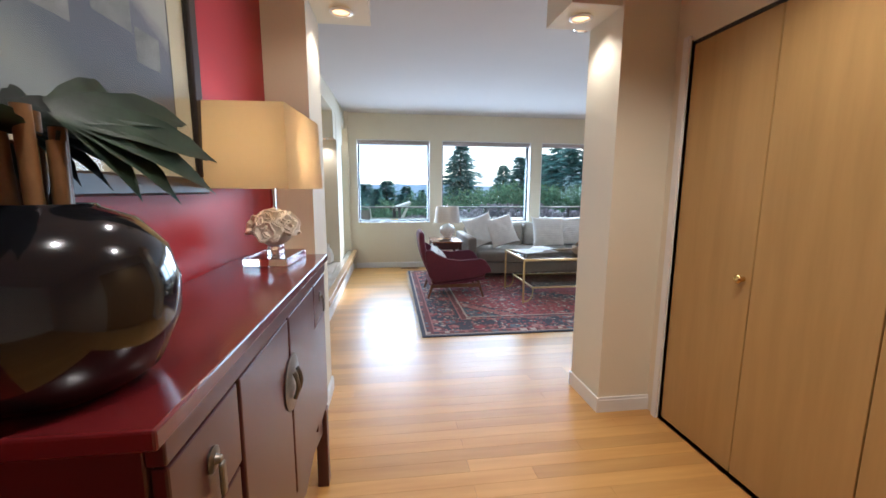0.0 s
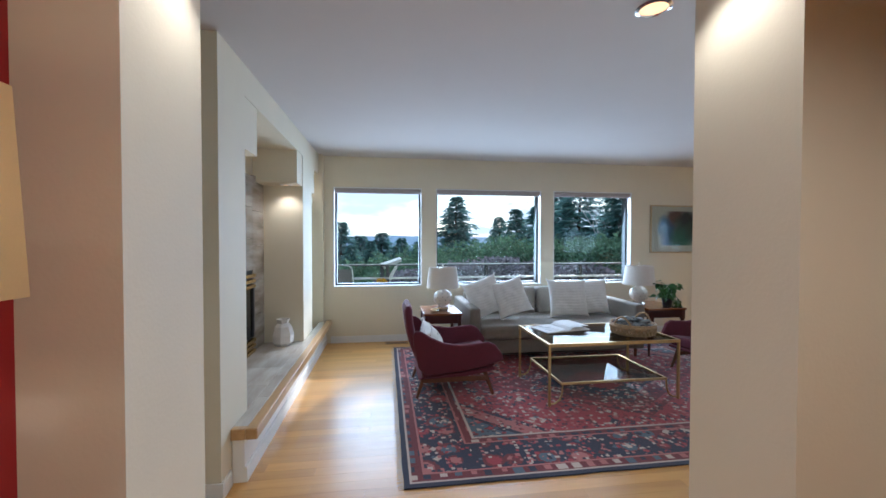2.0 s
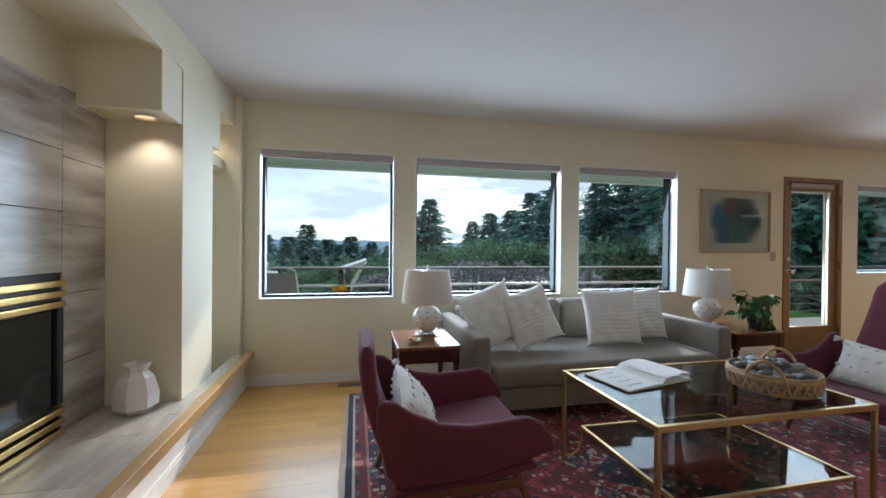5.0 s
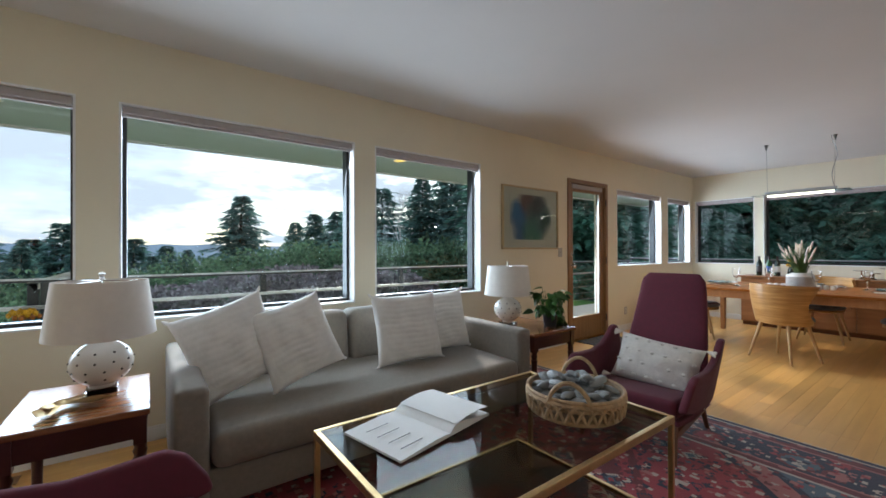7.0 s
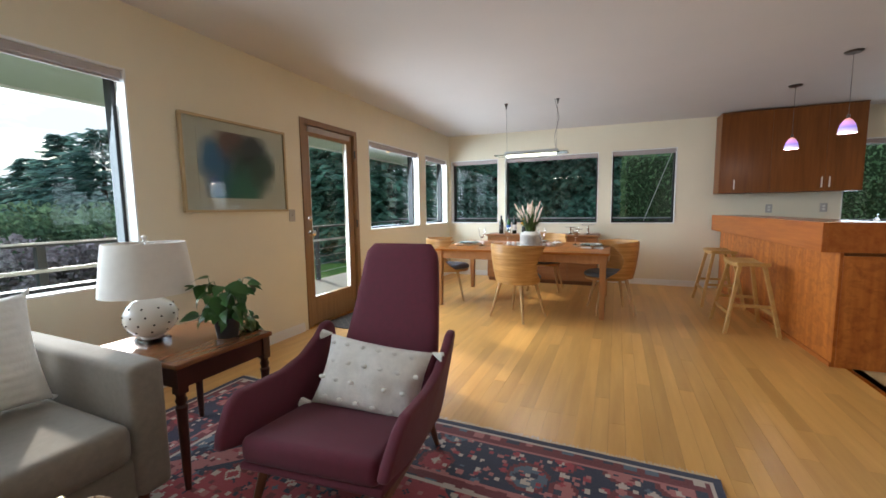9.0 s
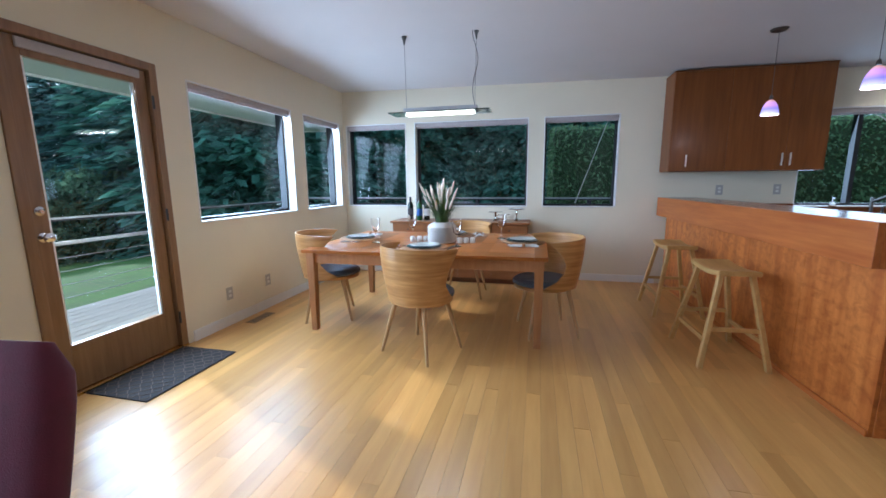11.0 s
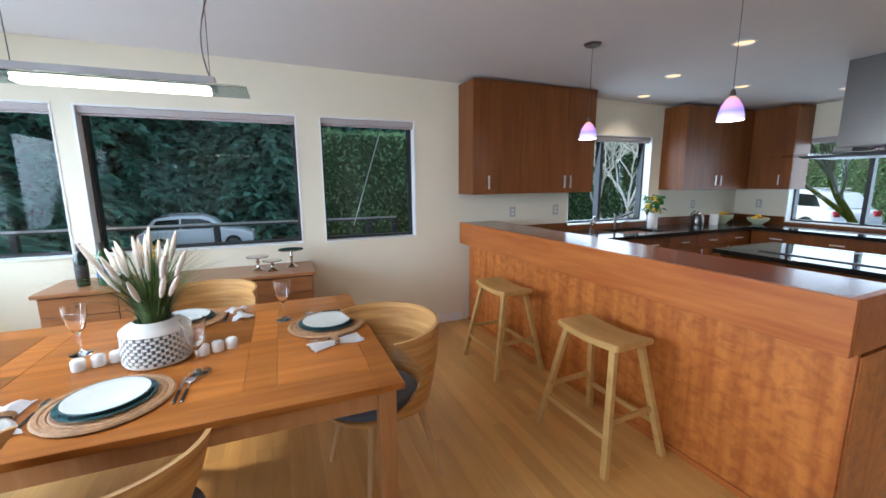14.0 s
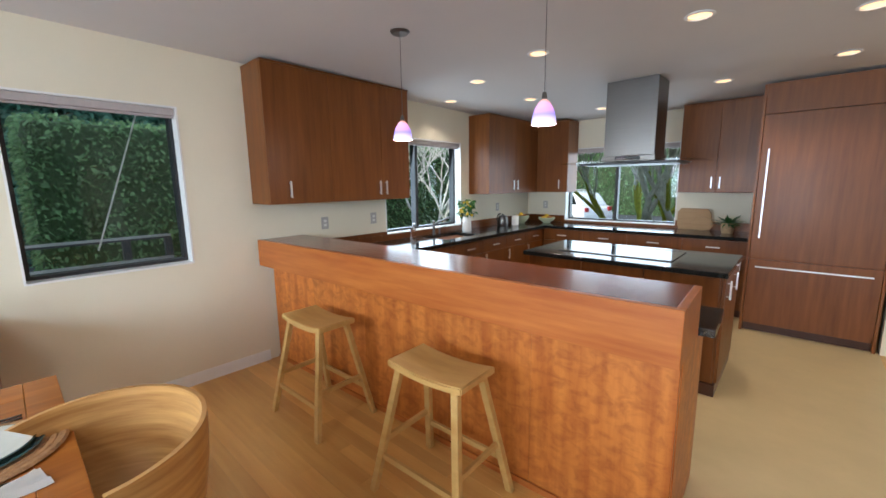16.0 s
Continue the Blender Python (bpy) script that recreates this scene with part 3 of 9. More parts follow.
M["plate_grey"] = material("grey_plastic", (0.42, 0.40, 0.36), 0.45, vary=0.03)


def poly_prism(pts, d0, d1, axis="y", bevel=0.0):
    """A flat outline, (a, b) pairs, given thickness from d0 to d1 along the axis."""
    bm = bmesh.new()
    def at(a, b, d):
        return (a, d, b) if axis == "y" else (d, a, b) if axis == "x" else (a, b, d)
    lo = [bm.verts.new(at(a, b, d0)) for a, b in pts]
    hi = [bm.verts.new(at(a, b, d1)) for a, b in pts]
    bm.faces.new(lo)
    bm.faces.new(hi[::-1])
    for i in range(len(pts)):
        j = (i + 1) % len(pts)
        bm.faces.new((lo[i], lo[j], hi[j], hi[i]))
    bmesh.ops.recalc_face_normals(bm, faces=bm.faces[:])
    if bevel:
        bmesh.ops.bevel(bm, geom=[e for e in bm.edges if e.calc_face_angle(0) > 0.3], offset=bevel, segments=3, affect="EDGES", profile=0.5)
    return bm


def pillow(w, h, t, n=16, wave=0.0, seed=0):
    """A stuffed cushion, standing in the xz plane, its base edge on z=0."""
    bm = bmesh.new()
    rows = {}
    for side in (-1, 1):
        for i in range(n + 1):
            for j in range(n + 1):
                u, v = 2 * i / n - 1, 2 * j / n - 1
                edge = i in (0, n) or j in (0, n)
                if edge and side == 1:
                    rows[(side, i, j)] = rows[(-1, i, j)]
                    continue
                bulge = (max(0, (1 - u * u) * (1 - v * v))) ** 0.42
                x = u * w / 2 * (1 - 0.07 * (1 - v * v))
                z = v * h / 2 * (1 - 0.07 * (1 - u * u)) + h / 2
                y = side * t / 2 * bulge
                y += wave * math.sin(v * 40 + 2 * noise.noise((u * 2 + seed, v, 0))) * bulge * side
                y += 0.012 * noise.noise((u * 2.5 + seed * 3, v * 2.5, side)) * bulge
                rows[(side, i, j)] = bm.verts.new((x, y, z))
    for side in (-1, 1):
        for i in range(n):
            for j in range(n):
                f = [rows[(side, i, j)], rows[(side, i + 1, j)], rows[(side, i + 1, j + 1)], rows[(side, i, j + 1)]]
                bm.faces.new(f if side < 0 else f[::-1])
    return bm


def leg(parent, a, b, r0, r1, mat, name="leg", seg=12):
    bm = bmesh.new()
    tube(bm, a, b, r0, r1, seg)
    return part(name, bm, mat, parent, "", True)


# ---- rug ----
def rug_material():
    m = bpy.data.materials.new("persian_rug_wool")
    m.use_nodes = True
    n, l = m.node_tree.nodes, m.node_tree.links
    b = n["Principled BSDF"]
    b.inputs["Roughness"].default_value, b.inputs["Sheen Weight"].default_value = 0.95, 0.2
    co = n.new("ShaderNodeTexCoord")
    sep = n.new("ShaderNodeSeparateXYZ")
    l.new(co.outputs["Object"], sep.inputs["Vector"])

    def op(kind, a, c=None, clamp=False):
        k = n.new("ShaderNodeMath")
        k.operation, k.use_clamp = kind, clamp
        for i, v in enumerate((a, c)):
            if v is None:
                continue
            if isinstance(v, (int, float)):
                k.inputs[i].default_value = v
            else:
                l.new(v, k.inputs[i])
        return k.outputs[0]
    ax, ay = op("ABSOLUTE", sep.outputs["X"]), op("ABSOLUTE", sep.outputs["Y"])
    dx, dy = op("SUBTRACT", 1.975, ax), op("SUBTRACT", 1.465, ay)
    d = op("MINIMUM", dx, dy)
    fold = n.new("ShaderNodeCombineXYZ")
    l.new(ax, fold.inputs["X"])
    l.new(ay, fold.inputs["Y"])

    def snapped(step):
        s = n.new("ShaderNodeVectorMath")
        s.operation = "SNAP"
        s.inputs[1].default_value = (step, step, step)
        l.new(fold.outputs["Vector"], s.inputs[0])
        return s.outputs["Vector"]

    def voro(vec, scale, metric="MANHATTAN", feature="F1"):
        v = n.new("ShaderNodeTexVoronoi")
        v.distance, v.feature = metric, feature
        v.inputs["Scale"].default_value, v.inputs["Randomness"].default_value = scale, 0.9
        l.new(vec, v.inputs["Vector"])
        return v

    def ramp(fac, stops):
        r = n.new("ShaderNodeValToRGB")
        r.color_ramp.interpolation = "CONSTANT"
        e = r.color_ramp.elements
        while len(e) < len(stops):
            e.new(0.5)
        for q, (p, c) in zip(e, stops):
            q.position, q.color = p, (*c, 1)
        l.new(fac, r.inputs["Fac"])
        return r.outputs["Color"]
    RED, DEEP, NAVY, CREAM, ROSE, SLATE = (0.36, 0.024, 0.038), (0.16, 0.014, 0.022), (0.018, 0.022, 0.055), (0.56, 0.46, 0.38), (0.44, 0.14, 0.13), (0.085, 0.13, 0.18)

    def plain(c):
        k = n.new("ShaderNodeRGB")
        k.outputs[0].default_value = (*c, 1)
        return k.outputs[0]

    def mix(fac, a, c):
        k = n.new("ShaderNodeMixRGB")
        l.new(fac, k.inputs["Fac"])
        l.new(a, k.inputs["Color1"])
        l.new(c, k.inputs["Color2"])
        return k.outputs["Color"]

    def between(v, lo, hi):
        return op("MULTIPLY", op("GREATER_THAN", v, lo), op("LESS_THAN", v, hi))
    fine = snapped(0.011)

    def scatter(ground, scale, size, colours, metric, loose=0.9, rim=None, heart=None):
        """Small woven figures strewn over a ground: a coloured figure, its rim line and its heart."""
        v = voro(fine, scale, metric)
        v.inputs["Randomness"].default_value = loose
        rnd = n.new("ShaderNodeSeparateXYZ")
        l.new(v.outputs["Color"], rnd.inputs["Vector"])
        tone = ramp(rnd.outputs["X"], [(k / len(colours), c) for k, c in enumerate(colours)])
        lim = op("MULTIPLY", op("ADD", op("MULTIPLY", rnd.outputs["Y"], 0.6), 0.6), size)
        dist = v.outputs["Distance"]
        out = mix(op("LESS_THAN", dist, op("MULTIPLY", lim, 1.25)), ground, plain(rim)) if rim else ground
        out = mix(op("LESS_THAN", dist, lim), out, tone)
        if heart:
            out = mix(op("LESS_THAN", dist, op("MULTIPLY", lim, 0.42)), out, plain(heart))
        return out
    # stepped medallion and corner pieces on a red field
    med = op("SNAP", op("ADD", op("MULTIPLY", ax, 0.72), ay), 0.055)
    corner = op("SNAP", op("ADD", op("SUBTRACT", 1.50, ax), op("SUBTRACT", 0.99, ay)), 0.055)
    ground = plain(RED)
    for lo, hi, c in ((-1, 0.20, RED), (0.20, 0.22, CREAM), (0.22, 0.46, NAVY), (0.46, 0.48, ROSE), (0.48, 0.70, DEEP), (0.70, 0.712, ROSE), (0.745, 0.80, DEEP)):
        ground = mix(between(med, lo, hi), ground, plain(c))
    for lo, hi, c in ((-1, 0.36, SLATE), (0.36, 0.40, NAVY), (0.40, 0.60, ROSE), (0.60, 0.655, NAVY)):
        ground = mix(between(corner, lo, hi), ground, plain(c))
    field = scatter(ground, 5.0, 0.34, (NAVY, ROSE, SLATE, DEEP, CREAM, RED), "MANHATTAN", 0.85, CREAM, RED)
    field = scatter(field, 9.0, 0.40, (NAVY, ROSE, DEEP, SLATE, CREAM, RED, DEEP), "MANHATTAN", 1.0, NAVY)
    field = scatter(field, 15.0, 0.42, (NAVY, CREAM, ROSE, DEEP, SLATE, RED, RED), "MANHATTAN", 1.0)
    field = scatter(field, 28.0, 0.36, (CREAM, NAVY, RED, DEEP, ROSE), "CHEBYCHEV", 1.0)
    border = scatter(plain(NAVY), 5.0, 0.36, (RED, ROSE, SLATE, DEEP), "EUCLIDEAN", 0.45, DEEP, CREAM)
    border = scatter(border, 14.0, 0.42, (ROSE, NAVY, RED, CREAM, SLATE, NAVY), "MANHATTAN", 1.0)
    border = scatter(border, 28.0, 0.34, (NAVY, ROSE, CREAM, RED), "CHEBYCHEV", 1.0)
    guard = scatter(plain(DEEP), 11.0, 0.30, (ROSE, CREAM, SLATE, NAVY), "CHEBYCHEV", 0.15)
    col = field
    for lo, hi, c in ((0.49, 0.51, plain(CREAM)), (0.44, 0.49, guard), (0.425, 0.44, plain(ROSE)), (0.13, 0.425, border), (0.115, 0.13, plain(ROSE)), (0.05, 0.115, guard), (0.035, 0.05, plain(CREAM)), (-1, 0.035, plain(NAVY))):
        col = mix(between(d, lo, hi), col, c)
    fade = n.new("ShaderNodeTexNoise")
    fade.inputs["Scale"].default_value, fade.inputs["Detail"].default_value = 1.3, 8
    hsv = n.new("ShaderNodeHueSaturation")
    hsv.inputs["Saturation"].default_value = 0.95
    mr = n.new("ShaderNodeMapRange")
    mr.inputs["To Min"].default_value, mr.inputs["To Max"].default_value = 0.60, 1.15
    l.new(fade.outputs["Fac"], mr.inputs["Value"])
    l.new(mr.outputs["Result"], hsv.inputs["Value"])
    l.new(col, hsv.inputs["Color"])
    l.new(hsv.outputs["Color"], b.inputs["Base Color"])
    pile = n.new("ShaderNodeTexNoise")
    pile.inputs["Scale"].default_value = 260
    bump = n.new("ShaderNodeBump")
    bump.inputs["Strength"].default_value, bump.inputs["Distance"].default_value = 0.5, 0.003
    l.new(pile.outputs["Fac"], bump.inputs["Height"])
    l.new(bump.outputs["Normal"], b.inputs["Normal"])
    return m


rug = thing("rug", pose(2.09, 4.735, 0.0), "red and navy knotted Persian wool rug with pale fringes", "rug")
bm = bmesh.new()
gx, gy = 60, 44
gv = [[bm.verts.new((-1.975 + 3.95 * i / gx + 0.006 * noise.noise((j * 0.4, i * 3.1, 0)), -1.465 + 2.93 * j / gy + 0.008 * noise.noise((i * 0.3, 9, j * 2.2)), 0.009 + 0.0015 * noise.noise((i * 0.3, j * 0.3, 0)))) for i in range(gx + 1)] for j in range(gy + 1)]
for j in range(gy):
    for i in range(gx):
        bm.faces.new((gv[j][i], gv[j][i + 1], gv[j + 1][i + 1], gv[j + 1][i]))
rim = bmesh.ops.extrude_edge_only(bm, edges=[e for e in bm.edges if e.is_boundary])
for v in (g for g in rim["geom"] if isinstance(g, bmesh.types.BMVert)):
    v.co.z = 0.0
part("woven_field", bm, rug_material(), rug)
M["fringe"] = material("cotton_fringe", (0.55, 0.48, 0.38), 0.9, vary=0.1, scale=30)
for s in (-1, 1):
    bm = bmesh.new()
    r0 = random.Random(5 + s)
    for i in range(330):
        y = -1.46 + 2.92 * i / 330
        x = s * 1.976
        e = s * (0.022 + 0.018 * r0.random())
        dy = 0.012 * (r0.random() - 0.5)
        vs = [bm.verts.new(p) for p in ((x, y, 0.006), (x, y + 0.005, 0.006), (x + e, y + 0.005 + dy, 0.002), (x + e, y + dy, 0.002))]
        bm.faces.new(vs)
    tagged(part("fringe", bm, M["fringe"], rug), kind="stuff")


# ---- sofa ----
sofa = thing("sofa", pose(1.99, 5.88, 0.0), "taupe grey upholstered three-seat sofa with track arms beneath the windows", "sofa")
W = 1.055
part("base", bbox(-W + 0.02, -0.50, 0.11, W - 0.02, 0.54, 0.27, 0.015, 3), M["taupe"], sofa, "", True)
part("seat_cushion", bbox(-W + 0.13, -0.545, 0.272, W - 0.13, 0.30, 0.435, 0.05, 5), M["taupe"], sofa, "", True)
for s in (-1, 1):
    part("arm", bbox(min(s * W, s * (W - 0.125)), -0.53, 0.11, max(s * W, s * (W - 0.125)), 0.545, 0.635, 0.03, 4), M["taupe"], sofa, "", True)
part("back", bbox(-W + 0.126, 0.36, 0.11, W - 0.126, 0.545, 0.70, 0.03, 4), M["taupe"], sofa, "", True)
for i in range(4):
    x0 = -W + 0.13 + i * 0.4625
    part("back_cushion", bbox(x0 + 0.004, 0.14, 0.425, x0 + 0.4585, 0.37, 0.80, 0.06, 5, pose(0, 0, 0, -5)), M["taupe"], sofa, "", True)
for x in (-W + 0.08, W - 0.08):
    for y in (-0.46, 0.48):
        leg(sofa, (x, y, 0.115), (x, y, 0.0), 0.022, 0.016, M["walnut"])


def throw_pillow(x, y, z, w, h, tilt, turn, roll, seed):
    o = thing("throw_pillow", pose(x, y, z) @ pose(0, 0, 0, 0, 0, turn) @ pose(0, 0, 0, tilt, 0, 0) @ pose(0, 0, 0, 0, roll, 0),
              "square white ribbed linen throw pillow leaning on the sofa back", "pillow", "white sofa pillows")
    part("cover", pillow(w, h, 0.15, 56, 0.0020, seed), M["linen"], o, "", True)
    for sx, sz in ((-1, 0), (1, 0), (1, 1), (-1, 1)):
        bm = bmesh.new()
        tube(bm, (sx * w / 2 * 0.985, 0, sz * h * 0.985 + 0.004), (sx * w / 2 * 1.05, 0, sz * h * 1.03 + 0.002), 0.012, 0.003, 8)
        part("corner_ear", bm, M["linen"], o, "", True)
    return o


throw_pillow(1.29, 5.76, 0.485, 0.47, 0.46, -16, 8, -17, 1)
throw_pillow(1.60, 5.71, 0.485, 0.44, 0.45, -20, 2, -16, 2)
throw_pillow(2.29, 5.74, 0.437, 0.50, 0.47, -17, -3, 0, 3)
throw_pillow(2.66, 5.87, 0.437, 0.46, 0.45, -13, -8, -3, 4)


# ---- armchairs ----
def armchair(m, back_x, back_z, label):
    o = thing("armchair", m, label, "armchair", "plum armchairs")
    # seat: a wedge that falls to the back
    bm = bbox(-0.30, -0.285, 0.0, 0.36, 0.285, 0.11, 0.035, 4)
    for v in bm.verts:
        v.co.z += 0.165 + 0.085 * (v.co.x + 0.30) / 0.66
    part("seat", bm, M["plum"], o, "", True)
    part("seat_shell", poly_prism([(-0.34, 0.165), (0.10, 0.18), (0.355, 0.225), (0.345, 0.25), (-0.30, 0.185)], -0.30, 0.30, "y", 0.012), M["plum"], o, "", True)
    # back: a tall tapered slab
    bm = bmesh.new()
    low, high = Vector((-0.30, 0, 0.30)), Vector((back_x, 0, back_z))
    up = (high - low).normalized()
    nrm = Vector((up.z, 0, -up.x))
    rows, seg = 16, 24
    ring = []
    for k in range(rows + 1):
        f = k / rows
        c = low.lerp(high, f) - nrm * 0.03 * math.sin(math.pi * f)
        half = 0.285 - (0.075 if back_z > 0.9 else 0.035) * f - 0.035 * max(0, (f - 0.9) / 0.1) ** 2
        thick = 0.040 * (1 - 0.55 * max(0, (f - 0.92) / 0.08) ** 2)
        row = []
        for i in range(seg):
            ca, sa = math.cos(2 * math.pi * i / seg), math.sin(2 * math.pi * i / seg)
            row.append(bm.verts.new(c + Vector((0, math.copysign(half * abs(ca) ** 0.3, ca), 0)) + nrm * math.copysign(thick * abs(sa) ** 0.55, sa)))
        ring.append(row)
    for p, q in zip(ring, ring[1:]):
        for i in range(seg):
            bm.faces.new((p[i], p[(i + 1) % seg], q[(i + 1) % seg], q[i]))
    bm.faces.new(ring[0][::-1])
    bm.faces.new(ring[-1])
    bmesh.ops.recalc_face_normals(bm, faces=bm.faces[:])
    part("backrest", bm, M["plum"], o, "", True)
    # arms: thin padded wings that sweep down to the front and lean outwards
    outline = [(0.415, 0.325), (0.40, 0.375), (0.335, 0.465), (0.27, 0.495), (0.17, 0.485), (0.02, 0.475), (-0.12, 0.495), (-0.24, 0.55), (-0.31, 0.60), (-0.36, 0.605), (-0.385, 0.575), (-0.38, 0.48), (-0.335, 0.27), (-0.27, 0.205), (0.06, 0.235), (0.24, 0.275)]
    for s in (-1, 1):
        bm = poly_prism(outline, 0.0, 0.045, "y", 0.016)
        for v in bm.verts:
            lean = 0.065 * (v.co.z - 0.22) / 0.4 - 0.10 * max(0, -v.co.x - 0.05) ** 1.2
            v.co.y = s * (v.co.y + 0.288 + lean)
        part("arm", bm, M["plum"], o, "", True)
    for s in (-1, 1):
        leg(o, (0.24, s * 0.24, 0.27), (0.335, s * 0.27, 0.0), 0.023, 0.013, M["walnut"])
        leg(o, (-0.26, s * 0.24, 0.25), (-0.345, s * 0.27, 0.0), 0.023, 0.013, M["walnut"])
        bm = bbox(-0.30, s * 0.262 - 0.011, 0.125, 0.29, s * 0.262 + 0.011, 0.17, 0.006)
        part("side_rail", bm, M["walnut"], o, "walnut side rail")
    return o


armchair(pose(3.46, 4.755, 0.009, 0, 0, 187), -0.60, 1.0, "plum wool high-back armchair with tapered walnut legs on the rug")
armchair(pose(0.63, 4.79, 0.009, 0, 0, 0), -0.42, 0.795, "plum wool low-back armchair with tapered walnut legs on the rug")


def lumbar(m, w, h):
    o = thing("lumbar_pillow", m, "white cotton lumbar pillow with woven tufts and corner tassels", "pillow", "tufted pillows")
    part("cover", pillow(w, h, 0.165, 20, 0.0, 7), M["tuft"], o, "", True)
    r0 = random.Random(3)
    for i in range(6):
        for j in range(4):
            u, v = (i + 0.5 + 0.5 * (j % 2)) / 6.5 * 2 - 1, (j + 0.5) / 4 * 2 - 1
            if abs(u) > 0.92:
                continue
            y = 0.0825 * ((1 - u * u) * (1 - v * v)) ** 0.42
            for s in (-1, 1):
                bm = bmesh.new()
                bmesh.ops.create_icosphere(bm, subdivisions=1, radius=0.011)
                for q in bm.verts:
                    q.co = Vector((q.co.x * 1.5 + u * w / 2, q.co.y * 0.7 + s * y, q.co.z + (v + 1) * h / 2))
                part("tuft", bm, M["tuft"], o, "", True)
    for sx in (-1, 1):
        for z in (0.0, h):
            bm = bmesh.new()
            for k in range(12):
                a = 2 * math.pi * k / 12
                tube(bm, (sx * w / 2, 0, z), (sx * (w / 2 + 0.05), 0.02 * math.cos(a), z + 0.02 * math.sin(a) - 0.012), 0.005, 0.004, 5)
            part("tassel", bm, M["tuft"], o)
    return o


lumbar(pose(3.49, 4.735, 0.298) @ pose(0, 0, 0, 0, 0, 98) @ pose(0, 0, 0, 28, -6, 0), 0.52, 0.32)
lumbar(pose(0.535, 4.79, 0.30) @ pose(0, 0, 0, 0, 0, -92) @ pose(0, 0, 0, 31, 4, 0), 0.50, 0.32)


# ---- side tables with their lamps ----
def side_table(m, w, d, h, name_label):
    o = thing("side_table", m, name_label, "side table", "side tables")
    part("tabletop", bbox(-w / 2, -d / 2, h - 0.024, w / 2, d / 2, h, 0.006, 2), M["mahogany"], o)
    for x0, y0, x1, y1 in ((-w / 2 + 0.02, -d / 2 + 0.02, w / 2 - 0.02, -d / 2 + 0.038), (-w / 2 + 0.02, d / 2 - 0.038, w / 2 - 0.02, d / 2 - 0.02),
                           (-w / 2 + 0.02, -d / 2 + 0.039, -w / 2 + 0.038, d / 2 - 0.039), (w / 2 - 0.038, -d / 2 + 0.039, w / 2 - 0.02, d / 2 - 0.039)):
        part("apron", bbox(x0, y0, h - 0.115, x1, y1, h - 0.0245, 0.002), M["mahogany_dark"], o)
    for sx in (-1, 1):
        for sy in (-1, 1):
            at = (sx * (w / 2 - 0.032), sy * (d / 2 - 0.032), 0)
            bm = lathe([(0, 0), (0.012, 0), (0.013, 0.03), (0.017, 0.10), (0.021, h - 0.22), (0.025, h - 0.195), (0.018, h - 0.185), (0.024, h - 0.165), (0.018, h - 0.15), (0.022, h - 0.135), (0, h - 0.135)], 14, at)
            box(bm, at[0] - 0.021, at[1] - 0.021, h - 0.136, at[0] + 0.021, at[1] + 0.021, h - 0.025)
            part("leg", bm, M["mahogany_dark"], o, "turned leg", True)
    return o


side_table(pose(0.645, 5.67, 0.0), 0.43, 0.56, 0.58, "small mahogany side table with turned legs beside the sofa")
side_table(pose(3.34, 5.66, 0.0), 0.50, 0.60, 0.58, "mahogany side table with turned legs between sofa and armchair")


def ball_lamp(x, y, z):
    o = thing("table_lamp", pose(x, y, z), "white pierced ceramic ball lamp with a linen drum shade, unlit", "table lamp", "ceramic ball lamps")
    part("base", bbox(-0.055, -0.055, 0.0, 0.055, 0.055, 0.022, 0.003), M["crystal"], o, "square crystal base")
    prof = [(0, 0.022), (0.045, 0.022), (0.05, 0.035)] + [(0.112 * math.sin(a), 0.125 - 0.098 * math.cos(a)) for a in [radians(25 + 130 * k / 14) for k in range(15)]] + [(0.03, 0.235), (0, 0.235)]
    part("body", lathe(prof, 40), M["ceramic"], o, "", True)
    for ring, cnt in ((55, 9), (78, 11), (100, 11), (124, 9)):
        for k in range(cnt):
            a, b = radians(ring), 2 * math.pi * (k + 0.5 * (ring in (78, 124))) / cnt
            nx = Vector((0.112 * math.sin(a) * math.cos(b), 0.112 * math.sin(a) * math.sin(b), 0.125 - 0.098 * math.cos(a)))
            bm = bmesh.new()
            bmesh.ops.create_icosphere(bm, subdivisions=1, radius=0.0055, matrix=Matrix.Translation(nx))
            part("pierced_hole", bm, M["hole"], o)
    bm = bmesh.new()
    tube(bm, (0, 0, 0.23), (0, 0, 0.50), 0.005)
    part("stem", bm, M["chrome"], o)
    part("shade", lathe([(0.195, 0.245), (0.165, 0.485), (0.162, 0.485), (0.192, 0.245), (0.195, 0.245)], 48), M["shade"], o, "white drum shade", True)
    part("finial", lathe([(0, 0.485), (0.012, 0.49), (0.006, 0.50), (0.013, 0.515), (0, 0.525)], 14), M["ceramic"], o, "", True)
    bm = bmesh.new()
    for k in range(3):
        a = 2 * math.pi * k / 3
        tube(bm, (0, 0, 0.485), (0.163 * math.cos(a), 0.163 * math.sin(a), 0.482), 0.002, None, 6)
    part("spider", bm, M["chrome"], o)
    return o


ball_lamp(0.69, 5.76, 0.58)
ball_lamp(3.25, 5.78, 0.58)

